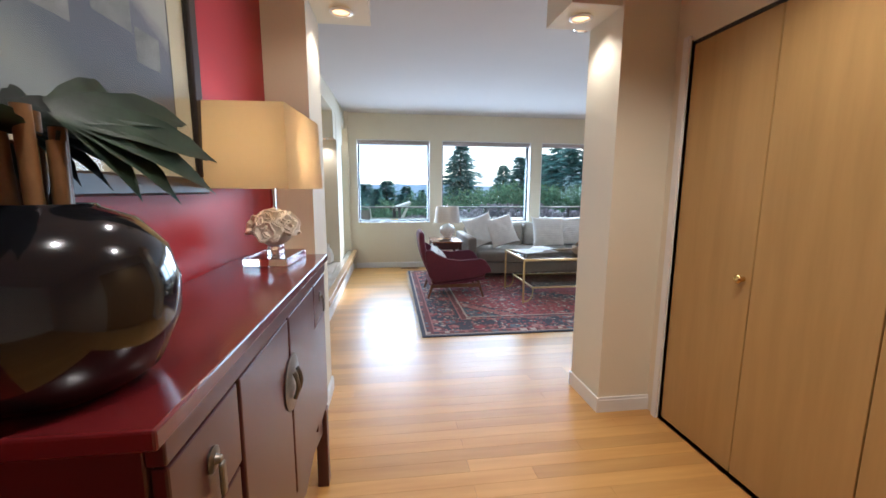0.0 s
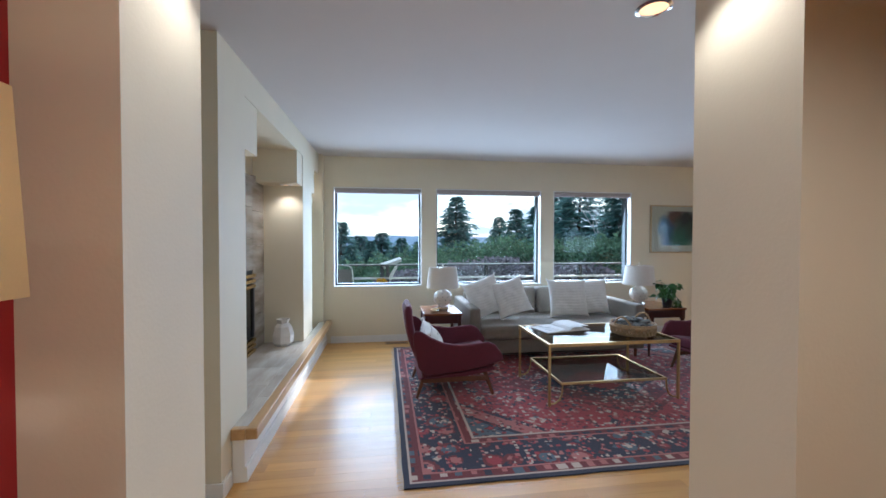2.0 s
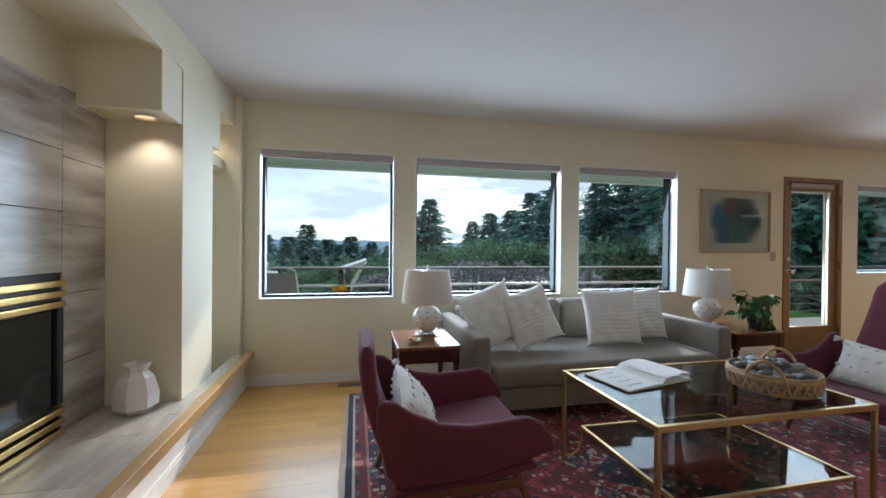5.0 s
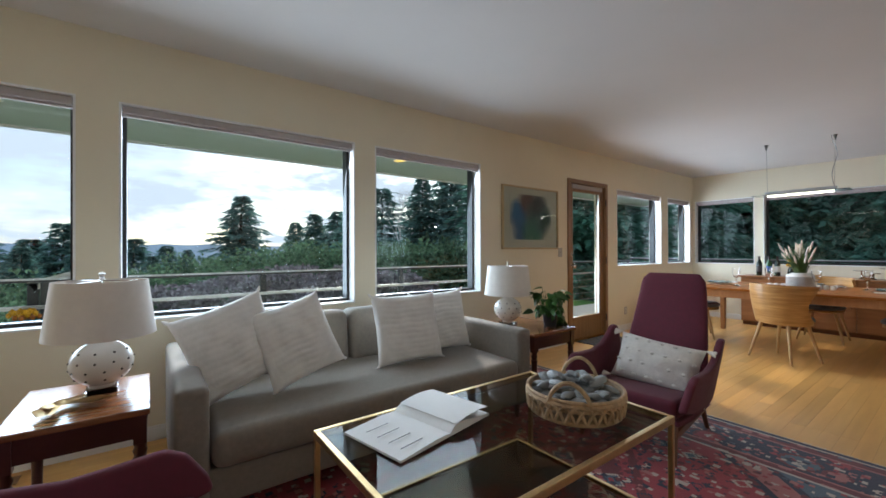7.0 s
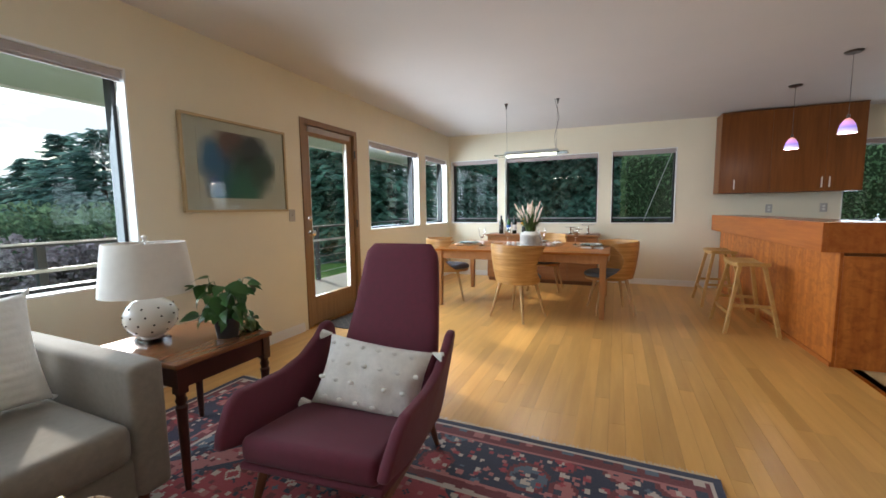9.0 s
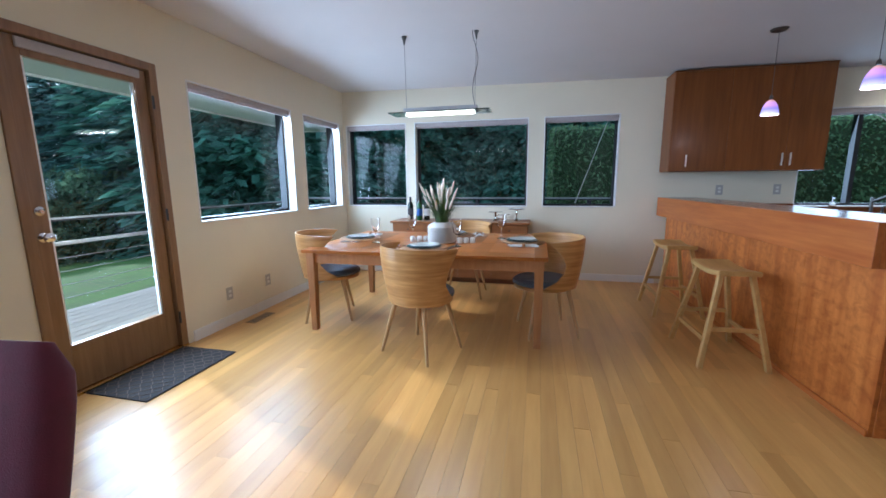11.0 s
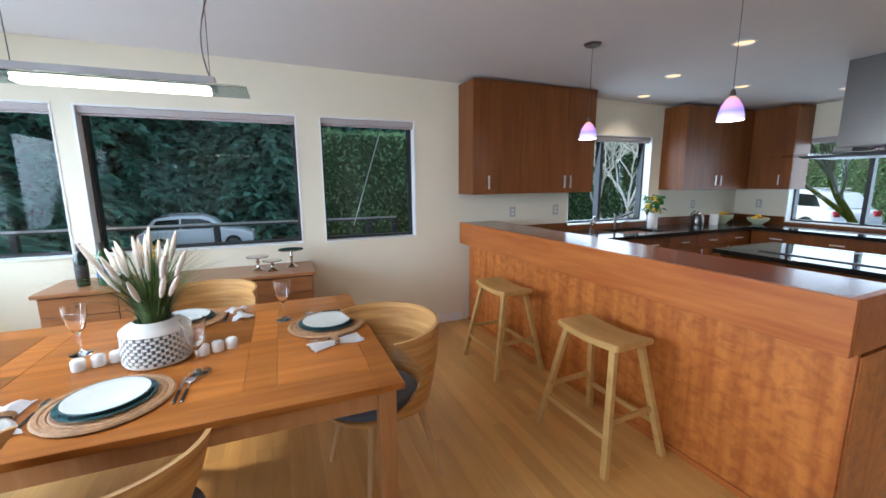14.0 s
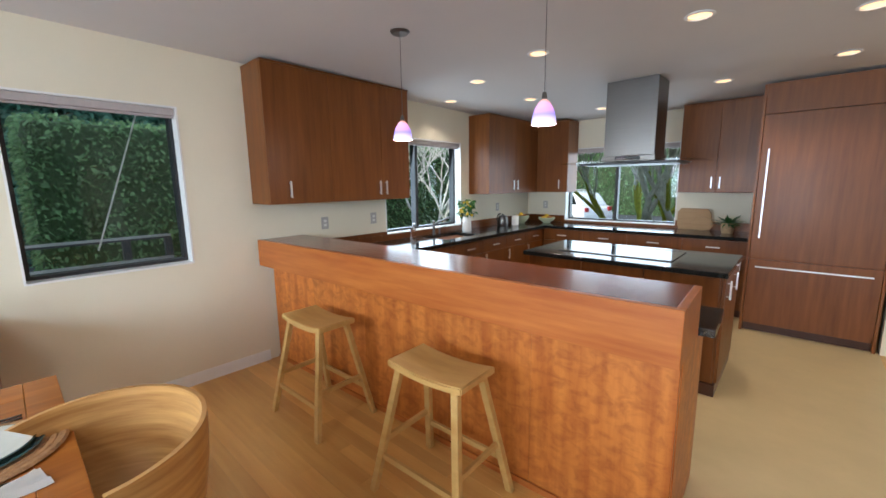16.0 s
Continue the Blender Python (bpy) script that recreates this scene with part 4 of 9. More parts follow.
# a gilded leaf dish
dish = thing("leaf_dish", pose(0.60, 5.58, 0.581, 0, 0, 25), "small gilded leaf-shaped metal dish on the side table", "dish")
for k, (dx, dy, a) in enumerate(((0.0, 0.03, 20), (-0.07, -0.03, 70), (0.06, -0.04, -30))):
    bm = bmesh.new()
    ring, mid = [], bm.verts.new((0, 0, 0.004))
    for i in range(18):
        t = 2 * math.pi * i / 18
        rr = 0.055 * (1 + 0.12 * math.cos(5 * t)) * (1.4 if abs(math.sin(t)) < 0.5 else 1.0)
        ring.append(bm.verts.new((rr * math.cos(t), rr * 0.7 * math.sin(t), 0.02)))
    for i in range(18):
        bm.faces.new((mid, ring[i], ring[(i + 1) % 18]))
    bmesh.ops.solidify(bm, geom=bm.faces[:], thickness=0.003)
    part("leaf", bm, M["gold"], dish, "", True, pose(dx, dy, 0.001 + 0.002 * k, 0, 0, a))


# ---- coffee table ----
ct = thing("coffee_table", pose(1.945, 4.555, 0.009), "gilt metal coffee table with smoked glass tops on the rug", "coffee table")
X, Y, H = 0.60, 0.375, 0.52
for nm, b in (("top_rail", (-X, -Y, H - 0.028, X, -Y + 0.02, H)), ("top_rail", (-X, Y - 0.02, H - 0.028, X, Y, H)), ("top_rail", (-X, -Y + 0.021, H - 0.028, -X + 0.02, Y - 0.021, H)), ("top_rail", (X - 0.02, -Y + 0.021, H - 0.028, X, Y - 0.021, H))):
    part(nm, bbox(*b, 0.003), M["gold"], ct)
part("glass_top", bbox(-X + 0.021, -Y + 0.021, H - 0.010, X - 0.021, Y - 0.021, H - 0.002, 0.002), M["smoke"], ct, "smoked glass top")
for sx in (-1, 1):
    for sy in (-1, 1):
        x, y = sx * (X - 0.011), sy * (Y - 0.011)
        part("leg", bbox(x - 0.010, y - 0.010, 0.0, x + 0.010, y + 0.010, H - 0.029, 0.003), M["gold"], ct)
        bm = bmesh.new()
        pts = [(x - sx * 0.01, y, 0.02), (x - sx * 0.05, y, 0.022), (x - sx * 0.09, y, 0.05), (x - sx * 0.11, y, 0.10), (x - sx * 0.115, y, 0.175)]
        for a, b in zip(pts, pts[1:]):
            tube(bm, a, b, 0.007, None, 8)
        part("curved_bracket", bm, M["gold"], ct, "", True)
SX, SY2, SH = X - 0.115, Y - 0.011, 0.19
for b in ((-SX, -SY2, SH - 0.02, SX, -SY2 + 0.018, SH), (-SX, SY2 - 0.018, SH - 0.02, SX, SY2, SH), (-SX, -SY2 + 0.019, SH - 0.02, -SX + 0.018, SY2 - 0.019, SH), (SX - 0.018, -SY2 + 0.019, SH - 0.02, SX, SY2 - 0.019, SH)):
    part("shelf_rail", bbox(*b, 0.003), M["gold"], ct)
part("glass_shelf", bbox(-SX + 0.019, -SY2 + 0.019, SH - 0.010, SX - 0.019, SY2 - 0.019, SH - 0.003, 0.002), M["smoke"], ct, "smoked glass shelf")

# an open book
book = thing("open_book", pose(1.69, 4.73, 0.5275, 0, 0, 12), "large open picture book lying on the glass table", "book")
for s in (-1, 1):
    prof = [(0.0, 0.012)] + [(s * 0.24 * k / 8, 0.010 + (0.030 if s > 0 else 0.008) * math.sin(math.pi * (k / 8) ** 0.6) * (1 - k / 12)) for k in range(1, 9)]
    pts = prof + [(s * 0.24, 0.002), (0.0, 0.002)]
    part("page_block", poly_prism(pts, -0.15, 0.15, "y"), M["paper"], book, "", True)
prof = [(0.03 + 0.20 * k / 8, 0.036 + 0.012 * math.sin(math.pi * k / 9)) for k in range(9)]
part("turned_page", poly_prism(prof + [(a, b - 0.001) for a, b in prof[::-1]], -0.15, 0.15, "y"), M["paper"], book, "lifted page", True)
for i in range(4):
    part("text_bar", bbox(-0.20, -0.11 + i * 0.06, 0.0185, -0.20 + 0.10, -0.105 + i * 0.06, 0.0192, 0), M["ink"], book)

# wicker tray of stones
tray = thing("wicker_tray", pose(2.28, 4.46, 0.5275), "round braided wicker tray with two loop handles", "tray")
R = 0.185
bm = lathe([(0, 0.002), (R - 0.012, 0.002), (R - 0.012, 0.008), (0, 0.008)], 40)
part("tray_base", bm, M["wicker"], tray, "", True)
for z, r, n2 in ((0.012, R - 0.008, 0.009), (0.082, R + 0.006, 0.010), (0.096, R + 0.006, 0.008)):
    bm = bmesh.new()
    for k in range(48):
        a, b = 2 * math.pi * k / 48, 2 * math.pi * (k + 1) / 48
        tube(bm, (r * math.cos(a), r * math.sin(a), z), (r * math.cos(b), r * math.sin(b), z), n2, None, 8, False)
    part("rim", bm, M["wicker"], tray, "", True)
for k in range(30):
    a0 = 2 * math.pi * k / 30
    for dirn in (0, 1):
        bm = bmesh.new()
        pts = []
        for i in range(6):
            f = i / 5
            a = a0 + 0.42 * f
            z = 0.015 + 0.065 * math.sin(math.pi * f)
            r = R + 0.004 + (0.007 if (dirn == 0) else -0.003) * math.sin(math.pi * f)
            pts.append((r * math.cos(a), r * math.sin(a), z - 0.016 * dirn * math.sin(math.pi * f)))
        for p, q in zip(pts, pts[1:]):
            tube(bm, p, q, 0.0055, None, 6, False)
        part("braid", bm, M["wicker"], tray, "", True)
for a0 in (0.5, 0.5 + math.pi):
    bm = bmesh.new()
    pts = []
    for i in range(13):
        f = i / 12
        a = a0 - 0.42 + 0.84 * f
        pts.append(((R + 0.008) * math.cos(a), (R + 0.008) * math.sin(a), 0.085 + 0.085 * math.sin(math.pi * f) ** 0.7))
    for p, q in zip(pts, pts[1:]):
        tube(bm, p, q, 0.0085, None, 8, False)
    part("loop_handle", bm, M["wicker"], tray, "", True)
r0 = random.Random(11)
stone_meshes = []
for k in range(6):
    bm = bmesh.new()
    bmesh.ops.create_icosphere(bm, subdivisions=2, radius=1.0)
    for v in bm.verts:
        v.co *= 1 + 0.18 * noise.noise(v.co * 1.3 + Vector((k * 7, 0, 0)))
        v.co = Vector((v.co.x * 0.042, v.co.y * 0.021, v.co.z * 0.014))
    stone_meshes.append(mesh_of("stone", bm, M["stone"], True))
for k in range(110):
    rad, a = 0.155 * math.sqrt(r0.random()), r0.random() * 6.28
    z = 0.03 + 0.115 * (1 - (rad / 0.24) ** 2) * (0.35 + 0.65 * (k / 110))
    ob = new("stone", stone_meshes[k % 6])
    ob.matrix_basis = pose(2.28 + rad * math.cos(a), 4.46 + rad * math.sin(a), 0.5275 + z, r0.uniform(-18, 18), r0.uniform(-18, 18), r0.uniform(0, 360)) @ Matrix.Scale(r0.uniform(0.6, 1.25), 4)
    tagged(ob, "smooth grey beach stone heaped in a wicker tray", "stone", "stones in the tray")

# pothos plant
plant = thing("potted_plant", pose(3.44, 5.50, 0.581), "trailing green pothos in a black ribbed pot", "plant")
bm = lathe([(0, 0), (0.048, 0), (0.058, 0.09), (0.060, 0.10), (0.054, 0.10), (0.050, 0.085), (0, 0.085)], 32)
part("pot", bm, M["pot_black"], plant, "", True)


def leaf_mesh(size, bend):
    bm = bmesh.new()
    cols = []
    for i in range(6):
        f = i / 5
        w = size * 0.42 * math.sin(math.pi * (0.08 + 0.92 * f) ** 0.75) if f < 1 else 0.0
        z = -bend * size * f * f
        cols.append((bm.verts.new((size * f, -w, z + 0.12 * w)), bm.verts.new((size * f, 0, z)), bm.verts.new((size * f, w, z + 0.12 * w))))
    for a, b in zip(cols, cols[1:]):
        bm.faces.new((a[0], b[0], b[1], a[1]))
        bm.faces.new((a[1], b[1], b[2], a[2]))
    bmesh.ops.remove_doubles(bm, verts=bm.verts[:], dist=1e-5)
    return bm


leaf_data = [mesh_of("leaf", leaf_mesh(0.075, 0.5), M["leaf"], True), mesh_of("leaf", leaf_mesh(0.055, 0.8), M["leaf"], True)]
stems = bmesh.new()
r0 = random.Random(21)
for k in range(95):
    a = r0.random() * 6.28
    if k < 68:
        rad, z = 0.03 + 0.11 * r0.random(), 0.12 + 0.19 * r0.random()
        z -= 0.5 * max(0, rad - 0.08)
    else:
        a = -0.5 + 0.8 * r0.random()
        rad, z = 0.10 + 0.09 * r0.random(), 0.10 - 0.22 * r0.random()
    at = Vector((rad * math.cos(a), rad * math.sin(a), z))
    ob = new("leaf", leaf_data[k % 2])
    ob.parent = plant
    ob.matrix_basis = pose(*at, r0.uniform(-35, 35), r0.uniform(-10, 50), math.degrees(a) + r0.uniform(-50, 50)) @ Matrix.Scale(r0.uniform(0.75, 1.2), 4)
    tube(stems, (0.02 * math.cos(a), 0.02 * math.sin(a), 0.085), at, 0.002, 0.0015, 5)
part("stems", stems, M["leaf"], plant)

# ---- picture on the wall, switch plates, sockets ----
def abstract_material():
    m = bpy.data.materials.new("abstract_wash_painting")
    m.use_nodes = True
    n, l = m.node_tree.nodes, m.node_tree.links
    b = n["Principled BSDF"]
    b.inputs["Roughness"].default_value = 0.6
    co = n.new("ShaderNodeTexCoord")
    nz = n.new("ShaderNodeTexNoise")
    nz.inputs["Scale"].default_value, nz.inputs["Detail"].default_value = 3.2, 5
    l.new(co.outputs["Object"], nz.inputs["Vector"])
    warp = n.new("ShaderNodeMixRGB")
    warp.blend_type, warp.inputs["Fac"].default_value = "ADD", 0.22
    l.new(co.outputs["Object"], warp.inputs["Color1"])
    l.new(nz.outputs["Color"], warp.inputs["Color2"])
    last = None
    for (cx, cz, r, c) in ((-0.25, 0.06, 0.10, (0.03, 0.13, 0.26)), (-0.18, -0.03, 0.11, (0.03, 0.11, 0.22)), (-0.06, 0.17, 0.13, (0.10, 0.035, 0.025)), (0.10, -0.02, 0.17, (0.006, 0.045, 0.035)), (0.14, 0.17, 0.11, (0.012, 0.012, 0.014)), (-0.14, -0.18, 0.11, (0.03, 0.10, 0.20)), (0.03, -0.18, 0.13, (0.02, 0.12, 0.08)), (0.24, 0.02, 0.11, (0.03, 0.06, 0.04))):
        dist = n.new("ShaderNodeVectorMath")
        dist.operation = "DISTANCE"
        dist.inputs[1].default_value = (cx + 0.11, 0.10, cz + 0.11)
        l.new(warp.outputs["Color"], dist.inputs[0])
        mr = n.new("ShaderNodeMapRange")
        mr.inputs["From Min"].default_value, mr.inputs["From Max"].default_value = r * 0.7, r * 1.65
        mr.inputs["To Min"].default_value, mr.inputs["To Max"].default_value = 0.95, 0.0
        l.new(dist.outputs["Value"], mr.inputs["Value"])
        mx = n.new("ShaderNodeMixRGB")
        l.new(mr.outputs["Result"], mx.inputs["Fac"])
        mx.inputs["Color1"].default_value = (0.50, 0.47, 0.40, 1)
        if last:
            l.new(last, mx.inputs["Color1"])
        mx.inputs["Color2"].default_value = (*c, 1)
        last = mx.outputs["Color"]
    l.new(last, b.inputs["Base Color"])
    return m


M["pale_frame"] = material("pale_wood_frame", (0.48, 0.36, 0.20), 0.4, vary=0.1, scale=10)
M["mat_board"] = material("mat_board", (0.52, 0.48, 0.40), 0.8, vary=0.02)
pic = thing("picture", pose(4.445, NY - 0.002, 1.565), "framed abstract watercolour in greens, blues and browns", "picture")
w, h = 0.485, 0.36
for b in ((-w, -0.03, -h, w, 0, -h + 0.02), (-w, -0.03, h - 0.02, w, 0, h), (-w, -0.03, -h + 0.021, -w + 0.02, 0, h - 0.021), (w - 0.02, -0.03, -h + 0.021, w, 0, h - 0.021)):
    part("frame", bbox(*b, 0.003), M["pale_frame"], pic)
part("mat_board", bbox(-w + 0.02, -0.012, -h + 0.02, w - 0.02, -0.002, h - 0.02, 0), M["mat_board"], pic)
part("painting", bbox(-0.36, -0.016, -0.25, 0.36, -0.0122, 0.27, 0), abstract_material(), pic)
part("glazing", bbox(-w + 0.02, -0.024, -h + 0.02, w - 0.02, -0.022, h - 0.02, 0), M["pane"], pic).visible_shadow = False


def wall_plate(m, w, h, kind, mat, gangs=1):
    o = thing(kind, m, "ivory plastic %s on the wall" % kind.replace("_", " "), kind.replace("_", " "), kind + "s")
    part("plate", bbox(-w / 2, -0.006, -h / 2, w / 2, 0, h / 2, 0.003), mat, o)
    for g in range(gangs):
        x = (g - (gangs - 1) / 2) * 0.046
        if kind == "light_switch":
            part("toggle", bbox(x - 0.005, -0.016, -0.006, x + 0.005, -0.006, 0.010, 0.002), mat, o)
        else:
            for z in (-0.02, 0.02):
                part("socket", bbox(x - 0.014, -0.009, z - 0.012, x + 0.014, -0.0062, z + 0.012, 0.004), M["ceramic"], o)
    return o


wall_plate(pose(5.0, NY, 1.165), 0.075, 0.115, "light_switch", M["plate_grey"])
wall_plate(pose(7.08, NY, 0.29), 0.075, 0.115, "power_socket", M["plate_grey"])
wall_plate(pose(6.55, NY, 0.29), 0.075, 0.115, "power_socket", M["plate_grey"])
wall_plate(pose(-1.03, 3.33, 1.17), 0.20, 0.115, "light_switch", M["plate_ivory"], 4)
wall_plate(pose(-1.27, 3.33, 1.17), 0.075, 0.115, "light_switch", M["plate_ivory"])


def floor_vent(x, y, w, d):
    o = thing("floor_vent", pose(x, y, 0.0), "brown metal floor vent with slots set in the oak floor", "floor vent", "floor vents")
    part("frame", bbox(-w / 2, -d / 2, 0.0005, w / 2, d / 2, 0.005, 0.002), M["door_wood"], o)
    for i in range(14):
        x0 = -w / 2 + 0.015 + i * (w - 0.03) / 14
        part("slot", bbox(x0, -d / 2 + 0.012, 0.0052, x0 + 0.008, d / 2 - 0.012, 0.0058, 0), M["black"], o)


floor_vent(0.16, 6.45, 0.30, 0.10)
floor_vent(6.75, 6.42, 0.30, 0.10)

# white faceted vase on the hearth
bm = lathe([(0, 0), (0.075, 0), (0.105, 0.03), (0.11, 0.10), (0.085, 0.19), (0.055, 0.225), (0.07, 0.265), (0.062, 0.265), (0.048, 0.225), (0.05, 0.2), (0, 0.2)], 7)
solo("vase", bm, M["ceramic"], pose(-1.03, 5.34, 0.312, 0, 0, 14), "white faceted ceramic vase standing on the hearth", "vase")

# door mat
mat_m = material("black_patterned_mat", (0.035, 0.03, 0.028), 0.95, vary=0.3, scale=30, bump=0.5, bump_scale=200)
mat_o = thing("door_mat", pose(5.66, 6.31, 0.0), "dark door mat with a raised diamond pattern", "door mat")
part("mat_base", bbox(-0.36, -0.235, 0.0005, 0.36, 0.235, 0.009, 0.003), mat_m, mat_o)
M["mat_line"] = material("mat_line", (0.13, 0.095, 0.075), 0.95)
for i in range(9):
    for j in range(5):
        x, y = -0.32 + i * 0.08, -0.176 + j * 0.088
        bm = bmesh.new()
        for a, b in (((x, y - 0.04), (x + 0.036, y)), ((x + 0.036, y), (x, y + 0.04)), ((x, y + 0.04), (x - 0.036, y)), ((x - 0.036, y), (x, y - 0.04))):
            tube(bm, (*a, 0.0092), (*b, 0.0092), 0.003, None, 5)
        part("diamond", bm, M["mat_line"], mat_o)

# ---- dining ----
M["dine_wood"] = material("dining_table_wood", (0.22, 0.066, 0.010), 0.3, vary=0, second=(0.37, 0.135, 0.026), scale=3, stretch=(7, 0.6, 7), per_object=0.42, spec=0.2)
M["dine_leg"] = material("dining_leg_wood", (0.34, 0.145, 0.05), 0.35, vary=0, second=(0.44, 0.21, 0.08), scale=4, stretch=(6, 6, 0.6), coat=0.15)
M["bent_oak"] = material("bent_oak_shell", (0.33, 0.15, 0.04), 0.34, vary=0, second=(0.62, 0.36, 0.13), scale=2.6, stretch=(1.1, 1.1, 15), bump=0.03, coat=0.15, detail=10)
M["oak_leg"] = material("oak_chair_leg", (0.46, 0.28, 0.12), 0.4, vary=0.12, scale=5, stretch=(6, 6, 0.6))
M["slate_cloth"] = material("slate_blue_seat", (0.085, 0.105, 0.14), 0.9, vary=0.15, scale=50, bump=0.3, bump_scale=450, sheen=0.2)
M["stool_wood"] = material("pale_stool_wood", (0.44, 0.255, 0.075), 0.38, vary=0, second=(0.55, 0.34, 0.115), scale=4, stretch=(1, 5, 5), coat=0.1)
M["rattan"] = material("rattan_charger", (0.34, 0.185, 0.085), 0.7, vary=0.3, scale=60, bump=0.5, bump_scale=160)
M["plate_white"] = material("glazed_plate", (0.56, 0.58, 0.55), 0.15, vary=0.03, scale=6, coat=0.3)
M["plate_teal"] = material("teal_plate_rim", (0.03, 0.075, 0.085), 0.2, vary=0.3, scale=20, coat=0.3)
M["napkin"] = material("white_napkin", (0.76, 0.75, 0.74), 0.9, vary=0.03, scale=20, bump=0.2, bump_scale=60)
M["bottle_dark"] = material("dark_green_bottle", (0.008, 0.014, 0.010), 0.08, vary=0.1)
M["bottle_green"] = material("green_bottle", (0.03, 0.09, 0.03), 0.08, vary=0.1)
M["label_dark"] = material("bottle_label_dark", (0.05, 0.04, 0.04), 0.6)
M["label_blue"] = material("bottle_label_blue", (0.02, 0.08, 0.28), 0.6)
M["grass_blade"] = material("ornamental_grass", (0.05, 0.09, 0.015), 0.6, vary=0.4, scale=10, per_island=0.35)
M["plume"] = material("pale_plume", (0.62, 0.54, 0.46), 0.95, vary=0.12, scale=30)
M["yellow"] = material("yellow_petals", (0.75, 0.38, 0.01), 0.7, vary=0.15, scale=30)
M["silver"] = material("polished_silver", (0.72, 0.70, 0.66), 0.1, 1.0, vary=0.03)
M["cutlery"] = material("dark_steel_cutlery", (0.14, 0.13, 0.13), 0.25, 1.0, vary=0.1)

table = thing("dining_table", pose(7.205, 4.785, 0.0), "cherry dining table with inlaid top and square legs, laid for four", "dining table")
TX, TY, TH = 0.675, 1.01, 0.72
part("end_board", bbox(-TX, -TY, TH - 0.028, TX, -TY + 0.10, TH, 0.003), M["dine_wood"], table)
part("end_board", bbox(-TX, TY - 0.10, TH - 0.028, TX, TY, TH, 0.003), M["dine_wood"], table)
for x0, x1 in ((-TX, -TX + 0.17), (TX - 0.17, TX)):
    part("side_board", bbox(x0, -TY + 0.1005, TH - 0.028, x1, TY - 0.1005, TH, 0.003), M["dine_wood"], table)
ys2 = [-TY + 0.1005, -0.55, -0.43, -0.02, 0.02, 0.43, 0.55, TY - 0.1005]
for y0, y1 in zip(ys2, ys2[1:]):
    for x0, x1 in ((-TX + 0.1705, -0.0005), (0.0005, TX - 0.1705)):
        part("inlay_board", bbox(x0, y0 + 0.0004, TH - 0.028, x1, y1 - 0.0004, TH, 0.0015, 1), M["dine_wood"], table)
for b in ((-TX + 0.05, -TY + 0.08, TH - 0.12, -TX + 0.072, TY - 0.08, TH - 0.029), (TX - 0.072, -TY + 0.08, TH - 0.12, TX - 0.05, TY - 0.08, TH - 0.029),
          (-TX + 0.08, -TY + 0.05, TH - 0.12, TX - 0.08, -TY + 0.072, TH - 0.029), (-TX + 0.08, TY - 0.072, TH - 0.12, TX - 0.08, TY - 0.05, TH - 0.029)):
    part("apron", bbox(*b, 0.003), M["dine_leg"], table)
for sx in (-1, 1):
    for sy in (-1, 1):
        x, y = sx * (TX - 0.062), sy * (TY - 0.062)
        bm = bmesh.new()
        vs = box(bm, x - 0.036, y - 0.036, 0.0, x + 0.036, y + 0.036, TH - 0.0285)
        for v in vs:
            if v.co.z < 0.1:
                v.co.x, v.co.y = x + (v.co.x - x) * 0.72, y + (v.co.y - y) * 0.72
        bmesh.ops.bevel(bm, geom=bm.edges[:], offset=0.004, segments=2, affect="EDGES")
        part("leg", bm, M["dine_leg"], table)


